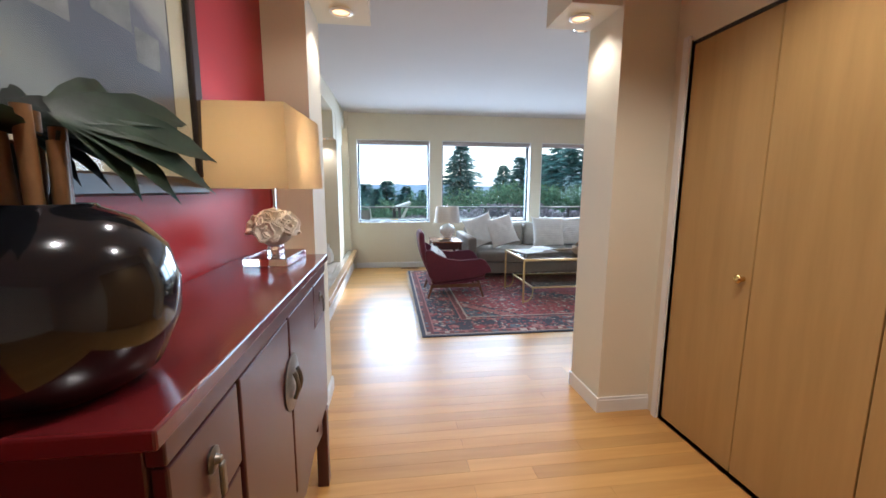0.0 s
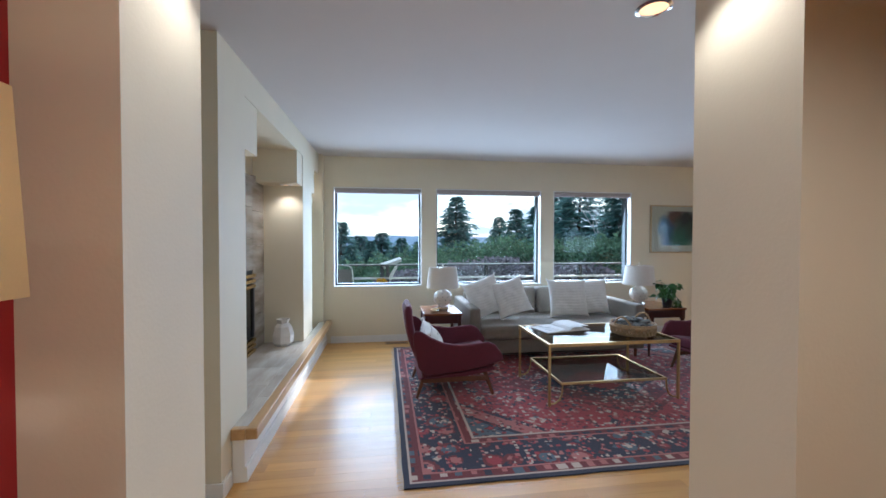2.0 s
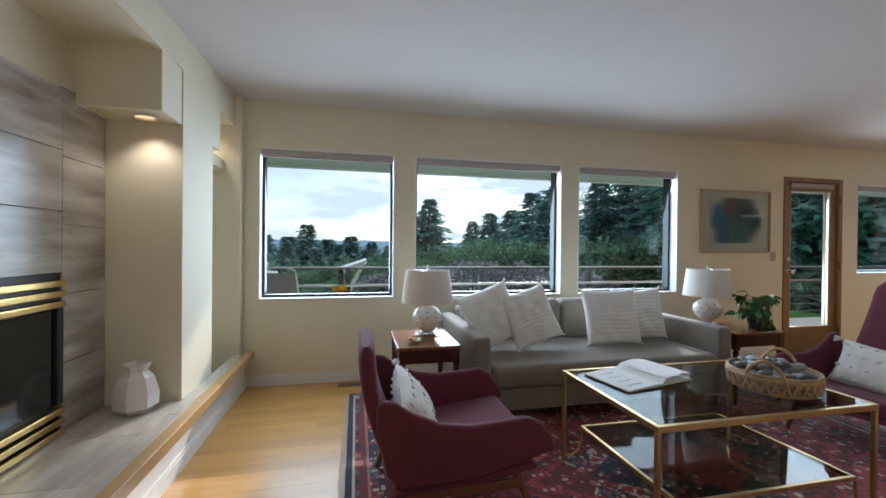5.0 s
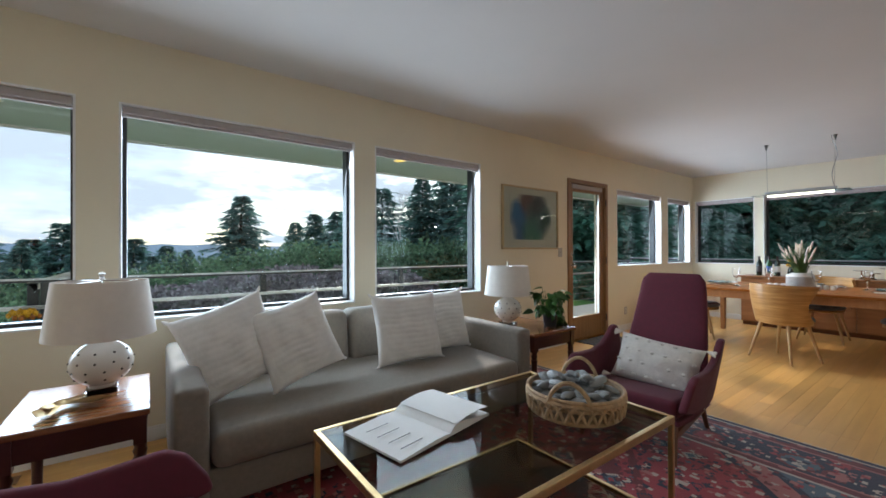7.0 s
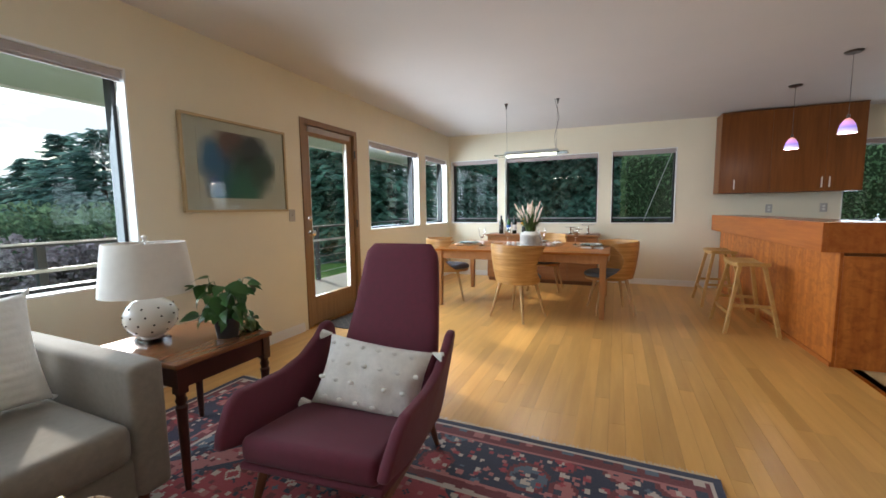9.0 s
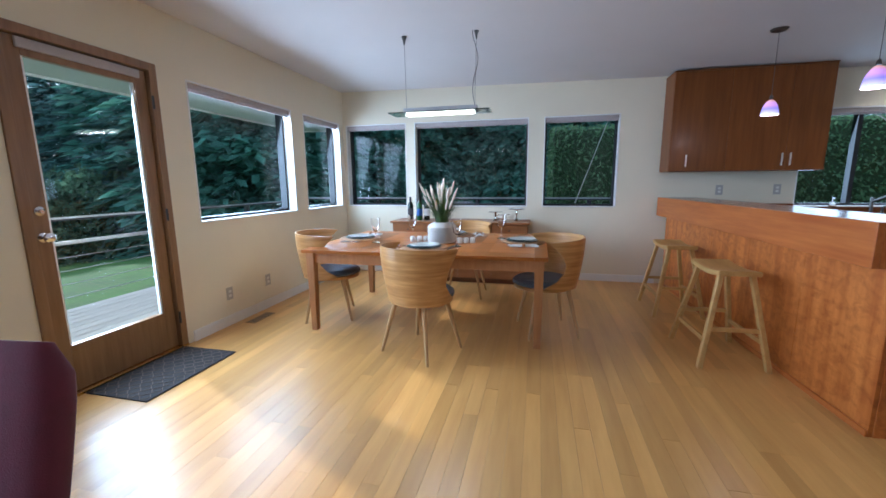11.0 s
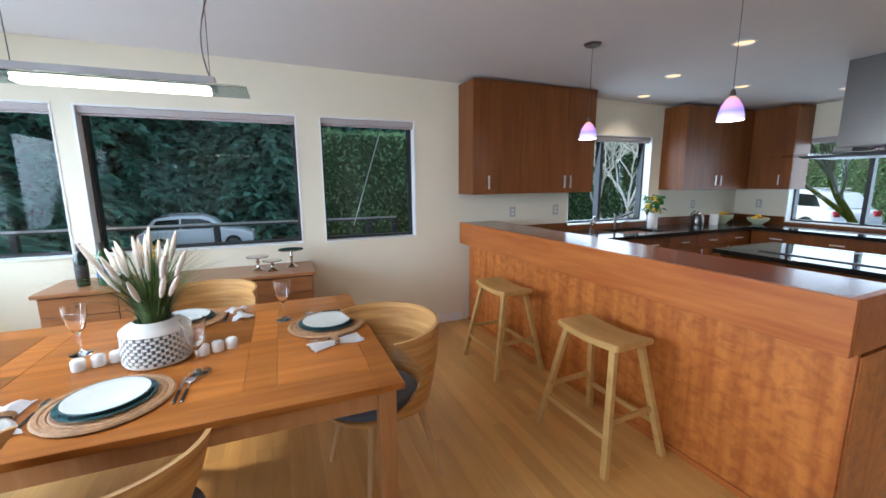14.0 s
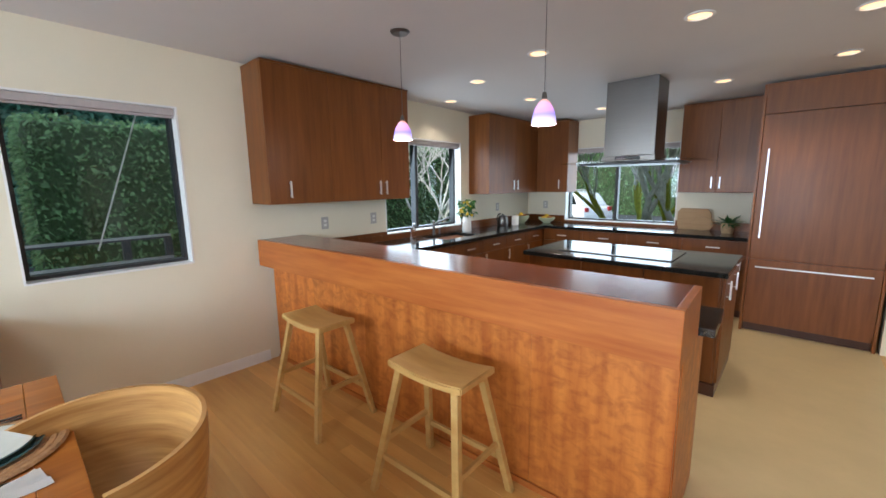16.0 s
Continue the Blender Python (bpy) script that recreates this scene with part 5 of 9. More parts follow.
def dining_chair():
    o = thing("dining_chair", pose(0, 0, 0), "curved oak barrel-back dining chair with a slate blue seat pad", "chair", "chairs round the dining table")
    # shell: an arc of bent wood open to the front (+x)
    bm = bmesh.new()
    n = 40
    grid2 = []
    for k in range(n + 1):
        u = -1 + 2 * k / n
        top = 0.825 - 0.02 * u * u
        bot = 0.405 + 0.02 * u * u
        col = []
        for j in range(7):
            g = j / 6
            z = bot + (top - bot) * g
            # the free edges sweep back in a curve between the arm and the seat
            a = u * radians(114 - 34 * math.sin(math.pi * g ** 0.85) - 6 * g)
            r = 0.235 + 0.055 * math.sin(0.5 * math.pi * (z - 0.40) / 0.42)
            for th in (0.0, 0.014):
                rr = r - 0.014 + th
                col.append(bm.verts.new((-rr * math.cos(a) * 0.98, rr * math.sin(a) * 1.05, z)))
        grid2.append(col)
    for a, b in zip(grid2, grid2[1:]):
        for j in range(6):
            bm.faces.new((a[2 * j], b[2 * j], b[2 * j + 2], a[2 * j + 2]))
            bm.faces.new((a[2 * j + 1], a[2 * j + 3], b[2 * j + 3], b[2 * j + 1]))
        bm.faces.new((a[0], a[1], b[1], b[0]))
        bm.faces.new((a[12], b[12], b[13], a[13]))
    for c in (grid2[0], grid2[-1]):
        for j in range(6):
            bm.faces.new((c[2 * j], c[2 * j + 2], c[2 * j + 3], c[2 * j + 1]))
    part("backrest", bm, M["bent_oak"], o, "bent oak barrel back", True)
    # wooden seat board and pad
    def seat_disc(r, z0, z1, rim):
        bm = bmesh.new()
        rings = []
        for rr, z in ((0, z0), (r - rim, z0), (r, z0 + rim * 0.6), (r, z1 - rim), (r - rim, z1), (0, z1)):
            if rr == 0:
                rings.append([bm.verts.new((0.02, 0, z))])
            else:
                rings.append([bm.verts.new((0.02 + rr * math.cos(t) * (1.28 if math.cos(t) > 0 else 0.95), rr * math.sin(t) * 1.03, z)) for t in [2 * math.pi * i / 36 for i in range(36)]])
        for a, b in zip(rings, rings[1:]):
            for i in range(36):
                j = (i + 1) % 36
                if len(a) == 1:
                    bm.faces.new((a[0], b[j], b[i]))
                elif len(b) == 1:
                    bm.faces.new((a[i], a[j], b[0]))
                else:
                    bm.faces.new((a[i], a[j], b[j], b[i]))
        return bm
    part("seat_board", seat_disc(0.205, 0.385, 0.415, 0.006), M["bent_oak"], o, "", True)
    part("seat_pad", seat_disc(0.215, 0.416, 0.475, 0.022), M["slate_cloth"], o, "slate blue wool seat pad", True)
    for sx, sy in ((1, 1), (1, -1), (-1, 1), (-1, -1)):
        leg(o, (sx * 0.13, sy * 0.14, 0.39), (sx * 0.205, sy * 0.225, 0.0), 0.020, 0.011, M["oak_leg"])
    return o


chair0 = dining_chair()
chair0.matrix_basis = pose(6.38, 4.70, 0, 0, 0, -24)
copy_thing(chair0, pose(6.98, 5.80, 0, 0, 0, -66))
copy_thing(chair0, pose(7.00, 3.76, 0, 0, 0, 105))
copy_thing(chair0, pose(7.98, 4.66, 0, 0, 0, 180))


# place settings
def charger(x, y, rot):
    o = thing("place_setting_charger", pose(x, y, TH + 0.0008) @ Matrix.Diagonal((1.16, 1.16, 1, 1)), "round woven rattan charger on the dining table", "charger", "chargers")
    for k in range(9):
        r = 0.020 + k * 0.0178
        bm = bmesh.new()
        for i in range(40):
            a, b = 2 * math.pi * i / 40, 2 * math.pi * (i + 1) / 40
            tube(bm, (r * math.cos(a), r * math.sin(a), 0.006), (r * math.cos(b), r * math.sin(b), 0.006), 0.0098 if k < 8 else 0.012, None, 6, False)
        for v in bm.verts:
            v.co.z = max(0.0, v.co.z * 0.62 + 0.003)
        part("woven_ring", bm, M["rattan"], o, "", True)
    for nm, lab, r, z, mat in (("dinner_plate", "dark teal stoneware dinner plate on a charger", 0.148, 0.0105, M["plate_teal"]), ("salad_plate", "white glazed plate with a dark rim", 0.130, 0.0225, M["plate_white"])):
        p = thing(nm, pose(x, y, TH + 0.001 + z), lab, "plate", nm + "s")
        part("plate_body", lathe([(0, 0.0), (r * 0.6, 0.0), (r * 0.72, 0.003), (r - 0.004, 0.0095), (r, 0.0115), (r - 0.004, 0.0125), (r * 0.72, 0.0065), (r * 0.6, 0.0045), (0, 0.0045)], 48), mat, p, "", True)
        if nm == "salad_plate":
            part("rim", lathe([(r - 0.004, 0.0128), (r + 0.001, 0.0122), (r + 0.0015, 0.0105), (r - 0.003, 0.0098)], 48), M["plate_teal"], p, "dark teal rim", True)


def napkin(x, y, rot):
    o = thing("napkin", pose(x, y, TH + 0.001, 0, 0, rot) @ Matrix.Diagonal((1.3, 1.3, 1.15, 1)), "white cloth napkin pulled through a wooden ring", "napkin", "napkins")
    bm = bmesh.new()
    n, cols = 14, 6
    rows = []
    for i in range(n + 1):
        u = -1 + 2 * i / n
        w = 0.014 + 0.036 * abs(u) ** 0.8
        row = []
        for j in range(cols + 1):
            v = -1 + 2 * j / cols
            row.append(bm.verts.new((u * 0.095, v * w, 0.004 + 0.014 * (1 - v * v) * (1 - 0.4 * abs(u)) + 0.006 * math.sin(v * 6 + u * 3) * abs(u))))
        rows.append(row)
    for a, b in zip(rows, rows[1:]):
        for j in range(cols):
            bm.faces.new((a[j], b[j], b[j + 1], a[j + 1]))
    bmesh.ops.solidify(bm, geom=bm.faces[:], thickness=0.0035)
    for v in bm.verts:
        v.co.z = max(v.co.z, 0.0)
    part("cloth", bm, M["napkin"], o, "", True)
    bm = bmesh.new()
    for i in range(20):
        a, b = 2 * math.pi * i / 20, 2 * math.pi * (i + 1) / 20
        tube(bm, (0, 0.021 * math.cos(a), 0.014 + 0.0125 * math.sin(a)), (0, 0.021 * math.cos(b), 0.014 + 0.0125 * math.sin(b)), 0.006, None, 6, False)
    for v in bm.verts:
        v.co.z = max(v.co.z, 0.0)
        v.co.x *= 1.8
    part("ring", bm, M["rattan"], o, "woven napkin ring", True)


def goblet(x, y):
    o = thing("wine_glass", pose(x, y, TH + 0.001) @ Matrix.Diagonal((1.28, 1.28, 1.32, 1)), "clear fluted stemmed wine glass on the table", "glass", "wine glasses")
    part("foot", lathe([(0, 0), (0.033, 0), (0.034, 0.002), (0.010, 0.006), (0.0045, 0.014), (0, 0.014)], 28), M["crystal"], o, "", True)
    part("stem", lathe([(0, 0.0142), (0.0045, 0.0142), (0.0038, 0.05), (0.006, 0.075), (0, 0.0755)], 20), M["crystal"], o, "", True)
    part("bowl", lathe([(0, 0.076), (0.010, 0.078), (0.024, 0.095), (0.033, 0.14), (0.036, 0.175), (0.0345, 0.175), (0.0315, 0.14), (0.022, 0.097), (0.008, 0.082), (0, 0.081)], 28), M["crystal"], o, "", True)


def fork(x, y, rot, kind):
    o = thing(kind, pose(x, y, TH + 0.001, 0, 0, rot), "dark handled steel %s beside a plate" % kind, kind, kind + "s")
    part("handle", bbox(-0.10, -0.006, 0.0, 0.0, 0.006, 0.005, 0.002), M["cutlery"], o)
    if kind == "fork":
        part("neck", bbox(0.0, -0.003, 0.001, 0.045, 0.003, 0.004, 0.001), M["chrome"], o)
        part("head", bbox(0.0452, -0.010, 0.001, 0.065, 0.010, 0.004, 0.001), M["chrome"], o)
        for k in range(4):
            yy = -0.0085 + k * 0.0057
            part("tine", bbox(0.0652, yy - 0.0012, 0.001, 0.098, yy + 0.0012, 0.004, 0.0005), M["chrome"], o)
    elif kind == "spoon":
        part("neck", bbox(0.0, -0.003, 0.001, 0.05, 0.003, 0.004, 0.001), M["chrome"], o)
        bm = bmesh.new()
        bmesh.ops.create_uvsphere(bm, u_segments=16, v_segments=8, radius=1)
        for v in bm.verts:
            v.co = Vector((0.073 + v.co.x * 0.026, v.co.y * 0.017, 0.004 + v.co.z * 0.004))
        part("bowl", bm, M["chrome"], o, "", True)
    else:
        part("blade", poly_prism([(0.0, -0.005), (0.10, -0.006), (0.115, 0.002), (0.10, 0.007), (0.0, 0.006)], 0.001, 0.003, "z"), M["chrome"], o)


for cx, cy, rot in ((6.80, 4.79, 0), (7.24, 5.58, -90), (7.30, 3.985, 90), (7.68, 4.72, 180)):
    charger(cx, cy, rot)
    f = pose(cx, cy, 0, 0, 0, rot)
    p = f @ Vector((-0.01, 0.275, 0))
    napkin(p.x, p.y, rot + 15)
    for kind, dy in (("knife", -0.215), ("spoon", -0.24)):
        p = f @ Vector((0.0, dy, 0))
        fork(p.x, p.y, rot, kind)
    p = f @ Vector((0.02, 0.21, 0))
    fork(p.x, p.y, rot, "fork")
for x, y in ((7.04, 5.33), (7.36, 5.07), (6.94, 4.535), (7.49, 4.20)):
    goblet(x, y)

for x, y in ((7.16, 5.005), (7.185, 4.945), (7.205, 4.888), (7.13, 4.545), (7.15, 4.49), (7.17, 4.435)):
    o = thing("votive_pot", pose(x, y, TH + 0.001), "small white ceramic votive with a candle", "candle", "votive candles")
    part("cup", lathe([(0, 0), (0.024, 0), (0.026, 0.004), (0.026, 0.042), (0.022, 0.047), (0.020, 0.047), (0.019, 0.040), (0, 0.040)], 24), M["ceramic"], o, "", True)
    part("candle", lathe([(0, 0.0405), (0.0185, 0.0405), (0.017, 0.049), (0, 0.051)], 20), M["napkin"], o, "", True)
    bm = bmesh.new()
    tube(bm, (0, 0, 0.05), (0.001, 0, 0.062), 0.0012, None, 6)
    part("wick", bm, M["black"], o)

# the woven white pot with tall grass
pot = thing("grass_arrangement", pose(7.16, 4.72, TH + 0.001) @ Matrix.Diagonal((1.12, 1.12, 1.10, 1)), "tall ornamental grass with pale plumes in a woven white ceramic pot", "plant")
part("pot", lathe([(0, 0), (0.105, 0), (0.113, 0.006), (0.114, 0.012), (0.109, 0.0125), (0.109, 0.129), (0.119, 0.13), (0.117, 0.138), (0.095, 0.158), (0.074, 0.168), (0.070, 0.172), (0.064, 0.168), (0.088, 0.150), (0.104, 0.12), (0, 0.11)], 40), M["ceramic"], pot, "", True)
# added band, grey-blue to paint the shade seen through the weave's holes
M["gap_shade"] = material("grey_gap_shade", (0.13, 0.15, 0.18), 0.6)
part("gap_shade_band", lathe([(0.1095, 0.0127), (0.1105, 0.014), (0.1105, 0.127), (0.1095, 0.1285)], 40), M["gap_shade"], pot, "added grey band painting the shade in the weave's gaps", True)
for ring in range(9):
    for k in range(26):
        a = 2 * math.pi * (k + 0.5 * (ring % 2)) / 26
        z = 0.020 + ring * 0.0127
        r = 0.1145
        bm_w = bmesh.new()
        box(bm_w, -0.0045, -0.0085, -0.0046, 0.004, 0.0085, 0.0046)
        ob = None
        if ring == 0 and k == 0:
            weave_mesh = mesh_of("weave", bm_w, M["ceramic"])
        else:
            bm_w.free()
        ob = new("weave", weave_mesh)
        ob.parent = pot
        ob.matrix_basis = pose(r * math.cos(a), r * math.sin(a), z, 0, 0, math.degrees(a))
r0 = random.Random(31)
blades = bmesh.new()
for k in range(420):
    a, lean = r0.random() * 6.28, r0.random() ** 0.8
    ln, w = r0.uniform(0.18, 0.42), r0.uniform(0.002, 0.0042)
    base = Vector((0.05 * r0.random() * math.cos(a), 0.05 * r0.random() * math.sin(a), 0.14))
    side = Vector((-math.sin(a), math.cos(a), 0))
    prev = None
    for i in range(5):
        f = i / 4
        c = base + Vector((math.cos(a), math.sin(a), 0)) * (ln * 0.75 * lean * f * f + 0.02 * f) + Vector((0, 0, ln * (f - 0.45 * lean * f * f)))
        ww = w * (1 - f * 0.85)
        cur = (blades.verts.new(c - side * ww), blades.verts.new(c + side * ww))
        if prev:
            blades.faces.new((prev[0], prev[1], cur[1], cur[0]))
        prev = cur
tagged(part("grass_blades", blades, M["grass_blade"], pot), kind="stuff")
for k in range(22):
    a, lean = r0.random() * 6.28, r0.random()
    ln = r0.uniform(0.26, 0.42)
    d = Vector((math.cos(a) * lean, math.sin(a) * lean, 1)).normalized()
    p0 = Vector((0, 0, 0.13))
    p1 = p0 + d * ln
    bm = bmesh.new()
    tube(bm, p0, p1, 0.0015, 0.0012, 5)
    part("stalk", bm, M["grass_blade"], pot)
    q = d.to_track_quat("Z", "Y").to_matrix().to_4x4()
    bm = lathe([(0, 0), (0.006, 0.01), (0.0105, 0.05), (0.009, 0.09), (0.003, 0.125), (0, 0.13)], 10)
    for v in bm.verts:
        v.co *= 1 + 0.10 * noise.noise(v.co * 300)
    part("plume", bm, M["plume"], pot, "pale feathery plume", True, Matrix.Translation(p1 - d * 0.08) @ q)

# ---- sideboard ----
sb = thing("sideboard", pose(8.675, 4.835, 0.0), "low cherry sideboard with small drawers and doors beneath the windows", "sideboard")
M["side_wood"] = material("sideboard_wood", (0.25, 0.10, 0.036), 0.35, vary=0, second=(0.35, 0.155, 0.058), scale=3, stretch=(7, 0.7, 7), per_object=0.06, coat=0.15)
part("top", bbox(-0.245, -0.885, 0.755, 0.235, 0.885, 0.782, 0.004), M["side_wood"], sb)
part("body", bbox(-0.195, -0.865, 0.06, 0.225, 0.865, 0.7545, 0.003), M["side_wood"], sb)
part("plinth", bbox(-0.17, -0.85, 0.0, 0.21, 0.85, 0.0595, 0.002), M["walnut"], sb)
for i in range(4):
    y0 = -0.86 + i * 0.431
    d = part("drawer_front", bbox(-0.216, y0 + 0.003, 0.615, -0.1955, y0 + 0.427, 0.745, 0.002), M["side_wood"], sb)
    part("knob", lathe([(0, 0), (0.005, 0), (0.005, 0.012), (0.010, 0.018), (0.008, 0.024), (0, 0.025)], 14), M["black"], d, "", True, pose(-0.216, y0 + 0.215, 0.68, 0, -90))
    d = part("cabinet_door", bbox(-0.216, y0 + 0.003, 0.07, -0.1955, y0 + 0.427, 0.609, 0.002), M["side_wood"], sb)
    part("knob", lathe([(0, 0), (0.005, 0), (0.005, 0.012), (0.010, 0.018), (0.008, 0.024), (0, 0.025)], 14), M["black"], d, "", True, pose(-0.216, y0 + (0.40 if i % 2 == 0 else 0.03), 0.54, 0, -90))


def bottle(x, y, mat, lab, label):
    o = thing("wine_bottle", pose(x, y, 0.783), label, "bottle", "wine bottles")
    part("glass", lathe([(0, 0), (0.036, 0), (0.038, 0.005), (0.038, 0.19), (0.030, 0.215), (0.015, 0.24), (0.0135, 0.29), (0, 0.29)], 28), mat, o, "", True)
    part("capsule", lathe([(0.0140, 0.245), (0.0148, 0.25), (0.0145, 0.302), (0, 0.303)], 20), M["label_dark"], o, "", True)
    part("label", lathe([(0.0384, 0.06), (0.0388, 0.061), (0.0388, 0.149), (0.0384, 0.15)], 28), lab, o, "", True)


bottle(8.62, 5.50, M["bottle_dark"], M["label_dark"], "dark wine bottle on the sideboard")
bottle(8.60, 5.37, M["bottle_green"], M["label_blue"], "green wine bottle with a blue label on the sideboard")
bottle(8.64, 5.28, M["bottle_dark"], M["paper"], "dark wine bottle with a pale label on the sideboard")
flowers = thing("flower_vase", pose(8.68, 5.12, 0.783), "small vase of yellow flowers on the sideboard", "flowers")
part("vase_body", lathe([(0, 0), (0.04, 0), (0.05, 0.04), (0.045, 0.10), (0.03, 0.14), (0.027, 0.14), (0.04, 0.1), (0, 0.08)], 24), M["bottle_dark"], flowers, "", True)
for k in range(9):
    a = k * 2.4
    p = Vector((0.05 * math.cos(a) * (0.4 + k / 12), 0.05 * math.sin(a) * (0.4 + k / 12), 0.20 + 0.04 * math.sin(k * 1.7)))
    bm = bmesh.new()
    tube(bm, (0, 0, 0.1), p, 0.002, None, 5)
    part("stem", bm, M["grass_blade"], flowers)
    bm = bmesh.new()
    bmesh.ops.create_icosphere(bm, subdivisions=2, radius=0.022)
    for v in bm.verts:
        v.co = v.co * (1 + 0.25 * noise.noise(v.co * 90)) + p
    part("bloom", bm, M["yellow"], flowers, "", True)


def cake_stand(x, y, r, h):
    o = thing("cake_stand", pose(x, y, 0.783), "small mirrored plate on a turned silver pedestal", "cake stand", "cake stands")
    part("pedestal", lathe([(0, 0), (0.042, 0), (0.044, 0.004), (0.030, 0.012), (0.012, 0.03), (0.009, h * 0.5), (0.016, h * 0.62), (0.009, h * 0.7), (0.014, h - 0.012), (0.03, h - 0.005), (0, h - 0.005)], 28), M["silver"], o, "", True)
    part("plate", lathe([(0, h - 0.0045), (r, h - 0.0045), (r + 0.003, h), (r, h + 0.004), (0, h + 0.002)], 40), M["silver"], o, "", True)


cake_stand(8.66, 4.38, 0.085, 0.115)
cake_stand(8.60, 4.27, 0.072, 0.085)
cake_stand(8.70, 4.12, 0.10, 0.15)

# ---- hanging lamp over the table ----
lamp = thing("pendant_light", pose(7.05, 4.70, 1.855), "linear glass pendant with a lit tube hung on two wires", "pendant light")
part("glass_plate", bbox(-0.11, -0.435, 0.0, 0.11, 0.435, 0.008, 0.002), glass_material("green_edge_glass", (0.85, 0.95, 0.90)), lamp, "clear glass plate")
part("housing", poly_prism([(-0.05, 0.012), (-0.035, 0.05), (0.035, 0.05), (0.05, 0.012)], -0.32, 0.32, "y", 0.004), M["rail_top"], lamp, "satin metal housing")
part("tube", bbox(-0.032, -0.30, -0.014, 0.032, 0.30, -0.001, 0.006), GLOW["tube"], lamp, "lit white diffuser")
for s in (-1, 1):
    bm = bmesh.new()
    tube(bm, (0, s * 0.30, 0.045), (0, s * 0.31, 0.625), 0.0016, None, 6)
    part("wire", bm, M["steel"], lamp)
    part("ceiling_hook", lathe([(0, 0.57), (0.006, 0.57), (0.010, 0.60), (0.022, 0.632), (0.022, 0.638), (0, 0.638)], 16, (0, s * 0.31, 0)), M["steel"], lamp, "", True)
bm = bmesh.new()
pts = [Vector((0.004 + 0.018 * math.sin(k * 0.8), -0.30 + 0.022 * math.sin(k * 0.55), 0.05 + 0.585 * k / 14)) for k in range(15)]
for a, b in zip(pts, pts[1:]):
    tube(bm, a, b, 0.003, None, 6, False)
part("power_cord", bm, M["steel"], lamp, "", True)
area_light("pendant_tube_light", (7.05, 4.70, 1.83), (7.05, 4.70, 0), 0.08, 0.6, 6, (1.0, 0.95, 0.84))


# ---- bar stools ----
def stool():
    o = thing("bar_stool", pose(0, 0, 0), "pale wooden saddle-seat bar stool beside the breakfast bar", "stool", "bar stools")
    bm = bmesh.new()
    n = 14
    rows = []
    for i in range(n + 1):
        u = -1 + 2 * i / n
        dip = 0.020 * (1 - u * u)
        rows.append([bm.verts.new((u * 0.225, s * 0.13, z - dip)) for s, z in ((-1, 0.675), (1, 0.675), (1, 0.640), (-1, 0.640))])
    for a, b in zip(rows, rows[1:]):
        for j in range(4):
            bm.faces.new((a[j], a[(j + 1) % 4], b[(j + 1) % 4], b[j]))
    bm.faces.new(rows[0])
    bm.faces.new(rows[-1][::-1])
    bmesh.ops.recalc_face_normals(bm, faces=bm.faces[:])
    bmesh.ops.bevel(bm, geom=[e for e in bm.edges if e.calc_face_angle(0) > 0.8], offset=0.006, segments=2, affect="EDGES")
    part("seat", bm, M["stool_wood"], o, "", True)
    feet = {}
    for sx in (-1, 1):
        for sy in (-1, 1):
            bm = bmesh.new()
            a, b = Vector((sx * 0.17, sy * 0.095, 0.640)), Vector((sx * 0.265, sy * 0.21, 0.0))
            feet[(sx, sy)] = (a, b)
            vs = box(bm, -0.019, -0.016, 0, 0.019, 0.016, 1)
            for v in vs:
                c = b.lerp(a, v.co.z)
                v.co = Vector((c.x + v.co.x, c.y + v.co.y, c.z))
            bmesh.ops.bevel(bm, geom=bm.edges[:], offset=0.003, segments=1, affect="EDGES")
            part("leg", bm, M["stool_wood"], o)
    def rung(p, q, z):
        a, b = feet[p][1].lerp(feet[p][0], z / 0.64), feet[q][1].lerp(feet[q][0], z / 0.64)
        bm = bmesh.new()
        d = (b - a).normalized()
        m4 = Matrix.Translation(a) @ d.to_track_quat("X", "Z").to_matrix().to_4x4()
        box(bm, 0.012, -0.008, -0.014, (b - a).length - 0.012, 0.008, 0.014, m4)
        part("rung", bm, M["stool_wood"], o)
    rung((-1, 1), (1, 1), 0.19)
    rung((-1, -1), (1, -1), 0.19)
    rung((-1, -1), (-1, 1), 0.27)
    rung((1, -1), (1, 1), 0.27)
    return o


stool0 = stool()
stool0.matrix_basis = pose(6.76, 2.555, 0, 0, 0, 2)
copy_thing(stool0, pose(7.83, 2.56, 0, 0, 0, 1))

